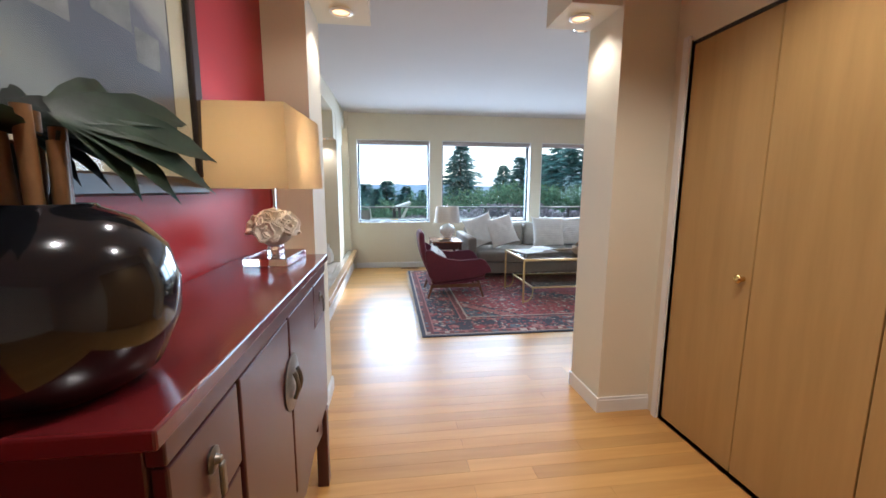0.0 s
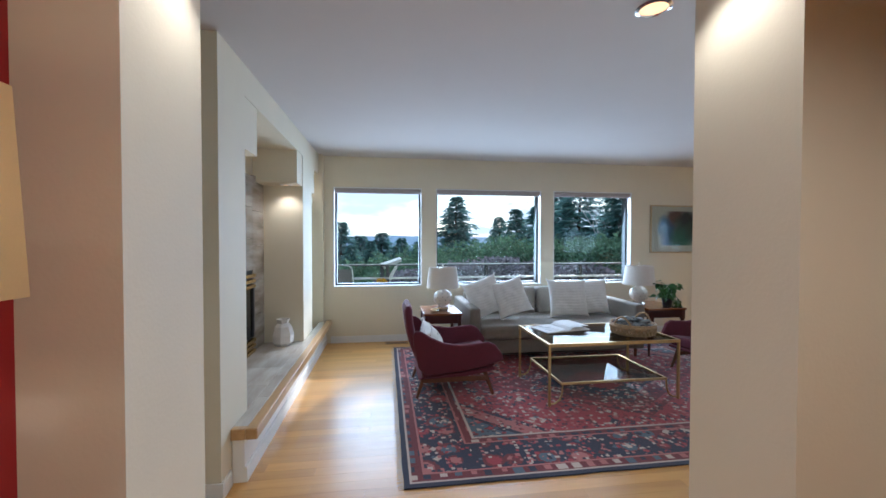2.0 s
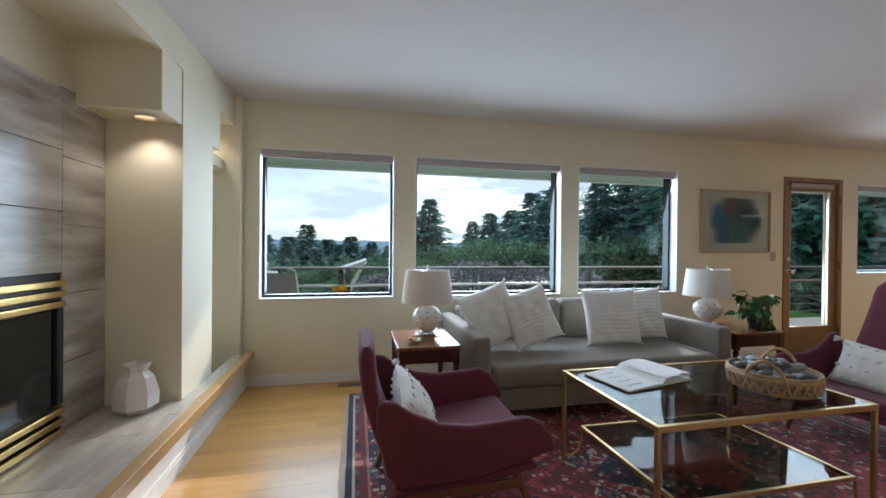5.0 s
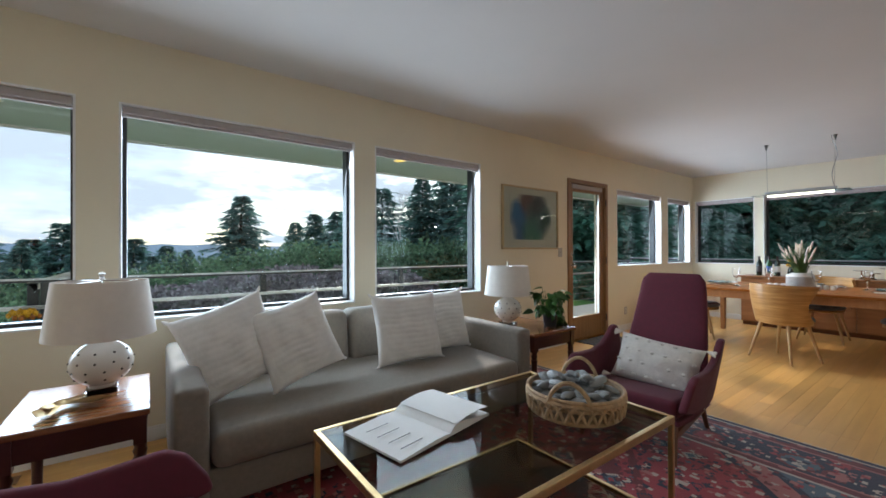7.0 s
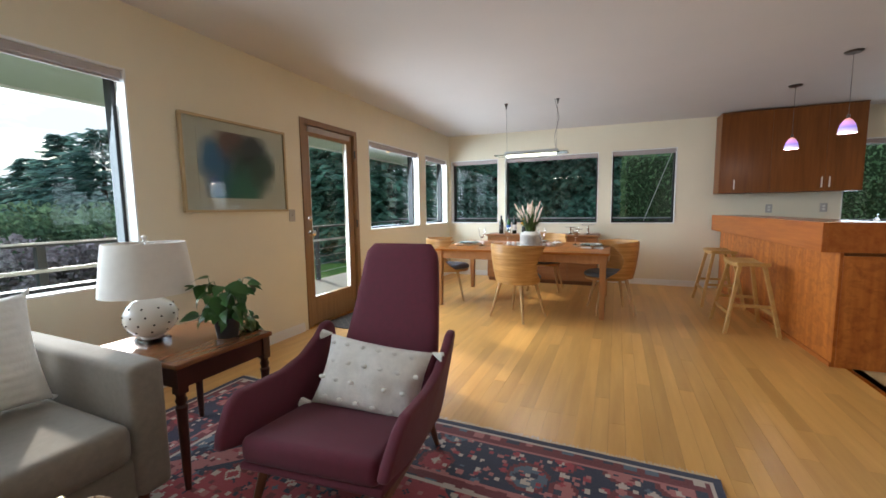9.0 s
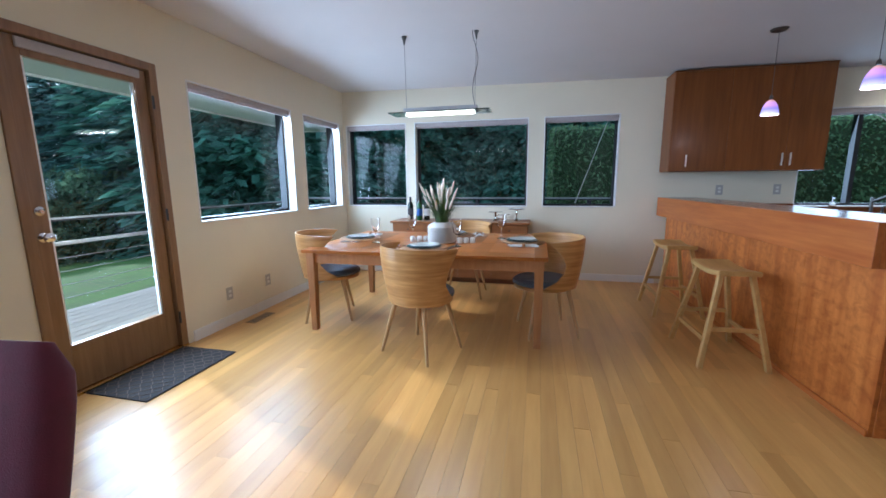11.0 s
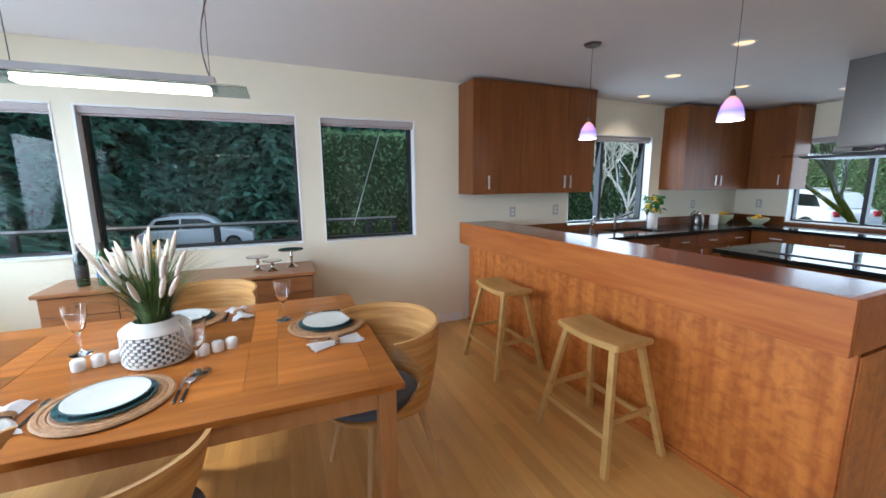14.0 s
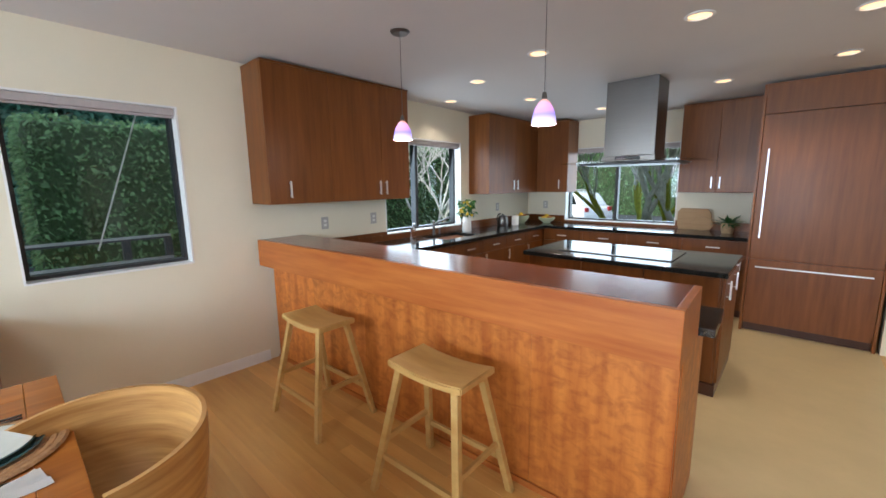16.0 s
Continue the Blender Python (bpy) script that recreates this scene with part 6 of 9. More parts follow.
# ---- kitchen ----
def bar_handle(parent, at, length, along="z", out=(-1, 0)):
    """A flat steel pull on two posts."""
    x, y, z = at
    ox, oy = out
    bm = bmesh.new()
    if along == "z":
        for s in (-1, 1):
            tube(bm, (x, y, z + s * length * 0.36), (x + ox * 0.022, y + oy * 0.022, z + s * length * 0.36), 0.004, None, 8)
        box(bm, x + ox * 0.022 - 0.006, y + oy * 0.022 - 0.006, z - length / 2, x + ox * 0.022 + 0.006, y + oy * 0.022 + 0.006, z + length / 2)
    else:
        dx, dy = (1, 0) if along == "x" else (0, 1)
        for s in (-1, 1):
            tube(bm, (x + dx * s * length * 0.36, y + dy * s * length * 0.36, z), (x + ox * 0.022 + dx * s * length * 0.36, y + oy * 0.022 + dy * s * length * 0.36, z), 0.004, None, 8)
        hx, hy = (length / 2, 0.006) if along == "x" else (0.006, length / 2)
        box(bm, x + ox * 0.022 - hx, y + oy * 0.022 - hy, z - 0.006, x + ox * 0.022 + hx, y + oy * 0.022 + hy, z + 0.006)
    return part("handle", bm, M["handle"], parent, "brushed steel handle")


def upper(label, x0, x1, y0, y1, z0, z1, face, splits, handles):
    """A wall cabinet; face: 'x' doors look to -x, 'y' doors look to +y; splits: door edges; handles: places."""
    o = thing("wall_cabinet", pose(0, 0, 0), label, "cabinet", "kitchen wall cabinets")
    o.location = ((x0 + x1) / 2, (y0 + y1) / 2, z0)
    inv = Matrix.Translation(-o.location)

    def put(nm, bm, lab=""):
        bmesh.ops.transform(bm, matrix=inv, verts=bm.verts[:])
        return part(nm, bm, M["cherry"], o, lab)
    d = 0.021
    if face == "x":
        put("carcass", bbox(x0 + d, y0, z0, x1, y1, z1, 0.002))
        put("crown_strip", bbox(x0 - 0.006, y0 - 0.004, z1 + 0.0005, x1, y1 + 0.004, z1 + 0.012, 0.002))
    else:
        put("carcass", bbox(x0, y0, z0, x1, y1 - d, z1, 0.002))
        put("crown_strip", bbox(x0 - 0.004, y0, z1 + 0.0005, x1 + 0.004, y1 + 0.006, z1 + 0.012, 0.002))
    for p, q in zip(splits, splits[1:]):
        dr = put("door", bbox(x0, p + 0.0015, z0 + 0.002, x0 + d - 0.001, q - 0.0015, z1 - 0.002, 0.0015) if face == "x" else bbox(p + 0.0015, y1 - d + 0.001, z0 + 0.002, q - 0.0015, y1, z1 - 0.002, 0.0015))
        for h in handles:
            if p < h < q:
                loc = Vector((x0, h, z0 + 0.115)) if face == "x" else Vector((h, y1, z0 + 0.115))
                bar_handle(dr, tuple(loc - o.location), 0.13, "z", (-1, 0) if face == "x" else (0, 1))
    return o


upper("wide cherry wall cabinet with flat doors over the bar", 8.59, EX, 0.99, 2.455, 1.365, 2.418, "x", (0.99, 1.348, 1.90, 2.455), (1.31, 1.385, 2.29))
upper("cherry corner wall cabinet with flat doors on the window wall", 8.59, EX, SY, -0.42, 1.365, 2.370, "x", (-1.67, -1.05, -0.42), (-1.10, -1.00))
upper("cherry corner wall cabinet with one flat door", 8.10, 8.589, SY, -1.67, 1.365, 2.370, "y", (8.10, 8.589), (8.22,))
upper("cherry wall cabinet with two flat doors beside the refrigerator", 5.935, 6.69, SY, -1.67, 1.365, 2.370, "y", (5.935, 6.31, 6.69), (6.27, 6.35))

# built-in refrigerator behind cherry panels
fr = thing("refrigerator", pose(5.435, -1.52, 0.0), "built-in refrigerator with cherry panels and long steel handles", "refrigerator")
part("body", bbox(-0.455, -0.479, 0.085, 0.455, 0.455, 2.10, 0.002), M["cherry"], fr)
part("side_panel", bbox(0.456, -0.479, 0.0, 0.478, 0.48, 2.378, 0.002), M["cherry"], fr)
part("side_panel", bbox(-0.478, -0.479, 0.0, -0.456, 0.48, 2.378, 0.002), M["cherry"], fr)
part("top_panel", bbox(-0.455, -0.479, 2.108, 0.455, 0.476, 2.378, 0.002), M["cherry"], fr)
part("kick_plate", bbox(-0.455, -0.479, 0.0, 0.455, 0.42, 0.08, 0.002), M["mahogany_dark"], fr)
d = part("upper_door", bbox(-0.452, 0.456, 0.742, 0.452, 0.479, 2.102, 0.002), M["cherry"], fr)
bar_handle(d, (0.395, 0.48, 1.37), 0.84, "z", (0, 1))
d = part("freezer_drawer", bbox(-0.452, 0.456, 0.088, 0.452, 0.479, 0.735, 0.002), M["cherry"], fr)
bar_handle(d, (0.0, 0.48, 0.665), 0.80, "x", (0, 1))


def base_cabinet(label, x0, x1, y0, y1, z1, face, splits, drawer=True, flip=1):
    o = thing("base_cabinet", pose((x0 + x1) / 2, (y0 + y1) / 2, 0), label, "cabinet", "kitchen base cabinets")
    inv = Matrix.Translation(-o.location)

    def put(nm, b, mat=None, bev=0.002):
        bm = bbox(*b, bev)
        bmesh.ops.transform(bm, matrix=inv, verts=bm.verts[:])
        return part(nm, bm, mat or M["cherry"], o)
    put("carcass", (x0 + (0.022 if face == "x" else 0), y0, 0.09, x1, y1 - (0.022 if face == "y" else 0), z1))
    put("toe_kick", (x0 + (0.07 if face == "x" else 0), y0, 0.0, x1, y1 - (0.07 if face == "y" else 0), 0.0895), M["mahogany_dark"])
    for p, q in zip(splits, splits[1:]):
        if face == "x":
            dr = put("drawer_front", (x0, p + 0.0015, z1 - 0.165, x0 + 0.021, q - 0.0015, z1 - 0.012))
            bar_handle(dr, tuple(Vector((x0, (p + q) / 2, z1 - 0.09)) - o.location), 0.13, "y", (-1, 0))
            dr = put("door", (x0, p + 0.0015, 0.10, x0 + 0.021, q - 0.0015, z1 - 0.169))
            bar_handle(dr, tuple(Vector((x0, q - 0.045, z1 - 0.25)) - o.location), 0.13, "z", (-1, 0))
        else:
            dr = put("drawer_front", (p + 0.0015, y1 - 0.021, z1 - 0.165, q - 0.0015, y1, z1 - 0.012))
            bar_handle(dr, tuple(Vector(((p + q) / 2, y1, z1 - 0.09)) - o.location), 0.13, "x", (0, 1))
            dr = put("door", (p + 0.0015, y1 - 0.021, 0.10, q - 0.0015, y1, z1 - 0.169))
            bar_handle(dr, tuple(Vector((p + 0.045, y1, z1 - 0.25)) - o.location), 0.13, "z", (0, 1))
    return o


base_cabinet("cherry base cabinet under the window counter", 8.30, EX, 0.60, 1.60, 0.862, "x", (0.60, 1.10, 1.60))
base_cabinet("cherry sink cabinet under the window counter", 8.30, EX, -0.40, 0.599, 0.862, "x", (-0.40, 0.10, 0.599))
base_cabinet("cherry corner base cabinet", 8.30, EX, SY, -0.401, 0.862, "x", (-1.36, -0.88, -0.401))
base_cabinet("cherry base cabinet under the south window", 7.15, 8.299, SY, -1.38, 0.862, "y", (7.15, 7.72, 8.299))
base_cabinet("cherry base cabinet beside the refrigerator", 5.935, 7.149, SY, -1.38, 0.862, "y", (5.935, 6.54, 7.149))

ctop = thing("countertop", pose(8.27, -1.36, 0.863), "polished black granite countertop in an L with an undermount sink", "countertop")
SINK = (8.42, 8.80, 0.02, 0.62)
inv = Matrix.Translation((-8.27, 1.36, -0.863))
bm = bmesh.new()
box(bm, 8.265, SINK[3], 0.863, EX, 1.62, 0.90)
box(bm, 8.265, SINK[2], 0.863, SINK[0], SINK[3], 0.90)
box(bm, SINK[1], SINK[2], 0.863, EX, SINK[3], 0.90)
box(bm, 8.265, SY, 0.863, EX, SINK[2], 0.90)
box(bm, 5.935, SY, 0.863, 8.265, -1.345, 0.90)
bmesh.ops.transform(bm, matrix=inv, verts=bm.verts[:])
part("slab", bm, M["granite"], ctop)
for b in ((EX - 0.02, -1.98, 0.9003, EX, 2.0, 0.965), (EX - 0.02, 1.051, 0.9653, EX, 2.0, 1.0), (EX - 0.02, -1.98, 0.9653, EX, -0.251, 1.0), (8.271, SY, 0.9003, 8.899, SY + 0.02, 1.0), (5.935, SY, 0.9003, 8.27, SY + 0.02, 0.93), (5.935, SY, 0.9303, 6.749, SY + 0.02, 1.0)):
    bm = bbox(*b, 0.002)
    bmesh.ops.transform(bm, matrix=inv, verts=bm.verts[:])
    part("backsplash", bm, M["cherry"], ctop, "cherry backsplash strip")
sink = thing("sink", pose(8.61, 0.32, 0.72), "stainless steel undermount sink", "sink")
bm = bmesh.new()
box(bm, -0.19, -0.30, 0.0, 0.19, 0.30, 0.004)
for b in ((-0.19, -0.30, 0.0045, -0.186, 0.30, 0.142), (0.186, -0.30, 0.0045, 0.19, 0.30, 0.142), (-0.1855, -0.30, 0.0045, 0.1855, -0.296, 0.142), (-0.1855, 0.296, 0.0045, 0.1855, 0.30, 0.142)):
    box(bm, *b)
part("basin", bm, M["steel"], sink)
part("drain", lathe([(0, 0.005), (0.035, 0.005), (0.038, 0.008), (0, 0.008)], 20), M["chrome"], sink)
faucet = thing("faucet", pose(8.85, 0.36, 0.90), "brushed steel pull-out faucet with a side lever", "faucet")
bm = bmesh.new()
tube(bm, (0, 0, 0.0), (0, 0, 0.17), 0.016, 0.015, 16)
part("body", bm, M["steel"], faucet, "", True)
bm = bmesh.new()
tube(bm, (0, 0, 0.125), (-0.21, -0.05, 0.215), 0.013, 0.015, 14)
part("spout", bm, M["steel"], faucet, "", True)
bm = bmesh.new()
tube(bm, (0, -0.10, 0.0), (0, -0.10, 0.07), 0.012, None, 12)
tube(bm, (0, -0.10, 0.07), (-0.09, -0.12, 0.10), 0.006, None, 8)
part("lever", bm, M["steel"], faucet, "", True)
soap = thing("soap_bottle", pose(8.84, 0.72, 0.901), "clear soap bottle with a pump beside the sink", "bottle")
part("bottle_body", lathe([(0, 0), (0.03, 0), (0.032, 0.01), (0.032, 0.10), (0.012, 0.13), (0, 0.13)], 20), M["crystal"], soap, "", True)
bm = bmesh.new()
tube(bm, (0, 0, 0.131), (0, 0, 0.165), 0.006, None, 8)
tube(bm, (0.004, 0, 0.165), (-0.04, 0, 0.162), 0.005, None, 8)
part("pump", bm, M["chrome"], soap)

# island with a glass cooktop
isl = thing("kitchen_island", pose(6.635, 0.285, 0.0), "cherry kitchen island with a black granite top", "kitchen island")
part("body", bbox(-0.73, -0.38, 0.09, 0.73, 0.38, 0.862, 0.003), M["cherry"], isl)
part("plinth", bbox(-0.745, -0.39, 0.0, 0.70, 0.395, 0.0895, 0.003), M["mahogany_dark"], isl)
part("island_top", bbox(-0.765, -0.435, 0.863, 0.765, 0.435, 0.90, 0.004), M["granite"], isl, "black granite top")
for y0, y1 in ((-0.37, -0.002), (0.002, 0.37)):
    d = part("end_door", bbox(-0.752, y0, 0.10, -0.7315, y1, 0.855, 0.002), M["cherry"], isl)
    bar_handle(d, (-0.752, y1 - 0.05 if y0 < 0 else y0 + 0.3, 0.76), 0.13, "z", (-1, 0))
for i in range(3):
    part("drawer_front", bbox(-0.72 + i * 0.48, -0.401, 0.65, -0.245 + i * 0.48, -0.3805, 0.85, 0.002), M["cherry"], isl)
    part("panel", bbox(-0.72 + i * 0.48, 0.3805, 0.10, -0.245 + i * 0.48, 0.396, 0.855, 0.002), M["cherry"], isl)
cook = thing("cooktop", pose(6.70, 0.25, 0.9005), "black glass induction cooktop set on the island", "cooktop")
part("glass_plate", bbox(-0.455, -0.25, 0.0, 0.455, 0.25, 0.006, 0.002), M["granite"], cook)
for s in (-1, 1):
    part("edge_strip", bbox(-0.455, s * 0.258 - 0.007, 0.0, 0.455, s * 0.258 + 0.007, 0.008, 0.002), M["steel"], cook, "brushed steel edge strip")

hood = thing("range_hood", pose(6.797, -0.27, 1.66), "stainless island range hood with a glass canopy", "range hood")
part("chimney", bbox(-0.222, -0.17, 0.085, 0.222, 0.17, ceil_z(-0.44) - 1.66, 0.003), M["steel"], hood)
part("control_box", bbox(-0.235, -0.19, 0.03, 0.235, 0.19, 0.0845, 0.006), M["steel"], hood)
part("button_panel", bbox(-0.11, 0.1905, 0.042, 0.11, 0.194, 0.075, 0.001), M["granite"], hood)
part("filter_tray", poly_prism([(-0.44, 0.022), (-0.40, 0.0), (0.40, 0.0), (0.44, 0.022)], -0.26, 0.26, "y", 0.004), M["black"], hood)
bm = bmesh.new()
rows = []
for i in range(17):
    u = -1 + 2 * i / 16
    rows.append([bm.verts.new((u * 0.61, s * 0.33, 0.0245 + 0.022 * (1 - u * u))) for s in (-1, 1)])
for a, b in zip(rows, rows[1:]):
    bm.faces.new((a[0], b[0], b[1], a[1]))
bmesh.ops.solidify(bm, geom=bm.faces[:], thickness=0.006)
part("glass_canopy", bm, M["smoke"], hood, "curved grey glass canopy", True)

# ---- breakfast bar ----
bar = thing("breakfast_bar", pose(8.895, 2.345, 0.0, 0, 0, 2.1), "raised cherry breakfast bar with a thick mitred top and figured panels", "breakfast bar")
LB = -3.07
part("core", bbox(LB + 0.03, -0.42, 0.0, 0.0, -0.021, 0.853, 0), M["cherry"], bar)
part("raised_wall", bbox(LB + 0.03, -0.25, 0.8535, 0.0, -0.021, 1.03, 0), M["cherry"], bar)
edges2 = [LB + 0.012, -2.45, -1.84, -1.22, -0.61, -0.012]
for p, q in zip(edges2, edges2[1:]):
    part("front_panel", bbox(p + 0.0006, -0.02, 0.0, q - 0.0006, 0.0, 0.853, 0.001), M["cherry_bar"], bar)
part("end_panel", bbox(LB + 0.008, -0.60, 0.0, LB + 0.029, -0.021, 0.83, 0.002), M["cherry_bar"], bar)
part("base_trim", bbox(LB + 0.01, 0.0005, 0.0, -0.012, 0.014, 0.035, 0.004), M["cherry_long"], bar)
part("fascia", bbox(LB, 0.085, 0.855, -0.01, 0.115, 1.072, 0.003), M["cherry_long"], bar, "long cherry fascia")
part("end_fascia", bbox(LB, -0.30, 0.855, LB + 0.03, 0.0845, 1.072, 0.003), M["cherry_long"], bar)
part("soffit", bbox(LB + 0.0305, 0.0005, 0.855, -0.01, 0.0845, 0.875, 0), M["cherry_long"], bar)
part("bar_top", bbox(LB + 0.0305, -0.30, 1.031, -0.01, 0.0845, 1.071, 0.002), M["bartop"], bar, "dark glossy bar top")
part("back_rail", bbox(LB + 0.0305, -0.30, 0.90, -0.04, -0.27, 1.0305, 0.002), M["cherry"], bar)
part("work_top", bbox(LB - 0.06, -0.66, 0.8545, -0.03, -0.301, 0.892, 0.003), M["granite"], bar, "black granite worktop")
base_cabinet("cherry base cabinet on the kitchen side of the bar", 5.95, 8.15, 1.72, 1.80, 0.80, "x", (1.72, 1.80))

for y, z in ((1.80, 1.155), (1.22, 1.16)):
    wall_plate(pose(EX, y, z, 0, 0, 90) @ pose(0, 0, 0, 0, 0, 180), 0.075, 0.115, "power_socket", M["plate_grey"])
wall_plate(pose(EX, -1.10, 1.16, 0, 0, -90), 0.075, 0.115, "power_socket", M["plate_grey"])
wall_plate(pose(8.60, SY, 1.16, 0, 0, 180), 0.075, 0.115, "power_socket", M["plate_grey"])


# ---- small pendants over the bar ----
def dichroic():
    m = bpy.data.materials.new("dichroic_glass")
    m.use_nodes = True
    n, l = m.node_tree.nodes, m.node_tree.links
    b = n["Principled BSDF"]
    b.inputs["Roughness"].default_value = 0.12
    co, sep, r = n.new("ShaderNodeTexCoord"), n.new("ShaderNodeSeparateXYZ"), n.new("ShaderNodeValToRGB")
    l.new(co.outputs["Object"], sep.inputs["Vector"])
    mr = n.new("ShaderNodeMapRange")
    mr.inputs["From Min"].default_value, mr.inputs["From Max"].default_value = -0.06, 0.07
    l.new(sep.outputs["Z"], mr.inputs["Value"])
    l.new(mr.outputs["Result"], r.inputs["Fac"])
    e = r.color_ramp.elements
    e[0].position, e[0].color = 0.0, (0.95, 0.85, 1.0, 1)
    e[1].position, e[1].color = 1.0, (1.0, 0.45, 0.30, 1)
    q = e.new(0.35)
    q.color = (0.40, 0.30, 1.0, 1)
    q = e.new(0.65)
    q.color = (0.85, 0.40, 0.9, 1)
    l.new(r.outputs["Color"], b.inputs["Base Color"])
    l.new(r.outputs["Color"], b.inputs["Emission Color"])
    b.inputs["Emission Strength"].default_value = 0.45
    return m


M["dichroic"] = dichroic()
for x, y in ((7.54, 2.03), (6.565, 1.97)):
    o = thing("mini_pendant", pose(x, y, 1.85), "small bell pendant of iridescent glass hung on a thin cord, lit", "pendant light", "bar pendants")
    part("shade", lathe([(0.072, -0.062), (0.068, -0.03), (0.056, 0.015), (0.034, 0.052), (0.014, 0.068), (0.012, 0.065), (0.031, 0.048), (0.052, 0.013), (0.064, -0.03), (0.069, -0.062), (0.072, -0.062)], 36), M["dichroic"], o, "iridescent violet glass bell", True, Matrix.Diagonal((0.86, 0.86, 0.92, 1)))
    bm = bmesh.new()
    bmesh.ops.create_uvsphere(bm, u_segments=14, v_segments=10, radius=0.022, matrix=Matrix.Translation((0, 0, -0.02)))
    part("bulb", bm, GLOW["warm"], o, "", True)
    part("cap", lathe([(0, 0.0685), (0.014, 0.0685), (0.010, 0.095), (0.004, 0.10), (0, 0.10)], 16), M["steel"], o, "", True)
    bm = bmesh.new()
    tube(bm, (0, 0, 0.098), (0, 0, ceil_z(y) - 1.85 - 0.012), 0.0018, None, 6)
    part("cord", bm, M["steel"], o)
    part("canopy", lathe([(0, ceil_z(y) - 1.863), (0.05, ceil_z(y) - 1.865), (0.062, ceil_z(y) - 1.853), (0.062, ceil_z(y) - 1.85), (0, ceil_z(y) - 1.85)], 28), M["steel"], o, "", True)
    d = bpy.data.lights.new("mini_pendant_light", "POINT")
    d.energy, d.color, d.shadow_soft_size = 3.0, (1.0, 0.8, 0.65), 0.03
    new("mini_pendant_light", d).location = (x, y, 1.775)

# ---- things on the counters ----
M["green_bowl"] = material("pale_green_bowl", (0.52, 0.55, 0.36), 0.3, vary=0.06, scale=8, coat=0.2)
M["lemon"] = material("lemon_skin", (0.72, 0.45, 0.02), 0.45, vary=0.1, scale=30)
M["apple"] = material("apple_skin", (0.42, 0.14, 0.02), 0.35, vary=0.5, scale=12)
M["board_wood"] = material("cutting_board_wood", (0.36, 0.22, 0.11), 0.5, vary=0, second=(0.46, 0.30, 0.16), scale=4, stretch=(0.7, 5, 5))
kettle = thing("kettle", pose(8.72, -0.95, 0.901), "brushed steel electric kettle on the counter", "kettle")
part("body", lathe([(0, 0), (0.075, 0), (0.08, 0.02), (0.075, 0.10), (0.055, 0.145), (0.02, 0.155), (0, 0.155)], 28), M["steel"], kettle, "", True)
part("lid_knob", lathe([(0, 0.1555), (0.008, 0.156), (0.014, 0.17), (0, 0.175)], 14), M["black"], kettle, "", True)
bm = bmesh.new()
pts = [Vector((0.07 * math.cos(a) * 1.05, 0, 0.10 + 0.075 * math.sin(a))) for a in [radians(-40 + 30 * k) for k in range(5)]]
for a, b in zip(pts, pts[1:]):
    tube(bm, a + Vector((0.03, 0, 0)), b + Vector((0.03, 0, 0)), 0.008, None, 8)
part("handle", bm, M["black"], kettle, "", True)
cup = solo("canister", lathe([(0, 0), (0.05, 0), (0.052, 0.005), (0.052, 0.13), (0.045, 0.14), (0, 0.142)], 28), M["ceramic"], pose(8.62, -1.12, 0.901), "white lidded canister on the counter", "canister", "", True)
for x, y, r, h, lab in ((8.70, -1.42, 0.12, 0.12, "tall pale green bowl heaped with fruit"), (8.42, -1.70, 0.125, 0.085, "wide pale green bowl of apples")):
    o = thing("fruit_bowl", pose(x, y, 0.901), lab, "bowl", "fruit bowls")
    part("bowl", lathe([(0, 0), (0.05, 0), (0.055, 0.008), (r * 0.9, h * 0.6), (r, h), (r - 0.006, h), (r * 0.84, h * 0.6), (0.04, 0.014), (0, 0.014)], 36), M["green_bowl"], o, "", True)
    for k in range(7):
        a = k * 2.39
        rr = 0.055 if k else 0.0
        bm = bmesh.new()
        bmesh.ops.create_uvsphere(bm, u_segments=16, v_segments=12, radius=0.034)
        for v in bm.verts:
            v.co.z *= 0.92
        bmesh.ops.translate(bm, verts=bm.verts[:], vec=(rr * math.cos(a), rr * math.sin(a), h * 0.85 + (0.03 if k == 0 else 0.0)))
        fruit = solo("fruit", bm, M["apple"] if k % 3 else M["lemon"], pose(x, y, 0.901), "ripe red and yellow fruit in a green bowl", "fruit", "fruit in the bowls", True)
lv = thing("lemon_branch_vase", pose(8.72, -0.12, 0.901), "tall white vase with leafy lemon branches by the sink", "vase")
part("vase_body", lathe([(0, 0), (0.055, 0), (0.06, 0.01), (0.055, 0.16), (0.05, 0.19), (0.046, 0.19), (0.05, 0.15), (0, 0.12)], 28), M["ceramic"], lv, "", True)
r0 = random.Random(41)
br = bmesh.new()
for k in range(90):
    a, u = r0.random() * 6.28, r0.random()
    at = Vector((0.10 * math.sqrt(u) * math.cos(a), 0.10 * math.sqrt(u) * math.sin(a), 0.20 + 0.20 * r0.random()))
    ob = new("leaf", leaf_data[1])
    ob.parent = lv
    ob.matrix_basis = pose(*at, r0.uniform(-40, 40), r0.uniform(-50, 30), math.degrees(a) + r0.uniform(-60, 60)) @ Matrix.Scale(r0.uniform(0.7, 1.1), 4)
    if k % 6 == 0:
        tube(br, (0, 0, 0.15), at, 0.002, None, 5)
        bm = bmesh.new()
        bmesh.ops.create_icosphere(bm, subdivisions=2, radius=0.02, matrix=Matrix.Translation(at * 0.98))
        part("lemon", bm, M["lemon"], lv, "", True)
part("branches", br, M["leaf"], lv)


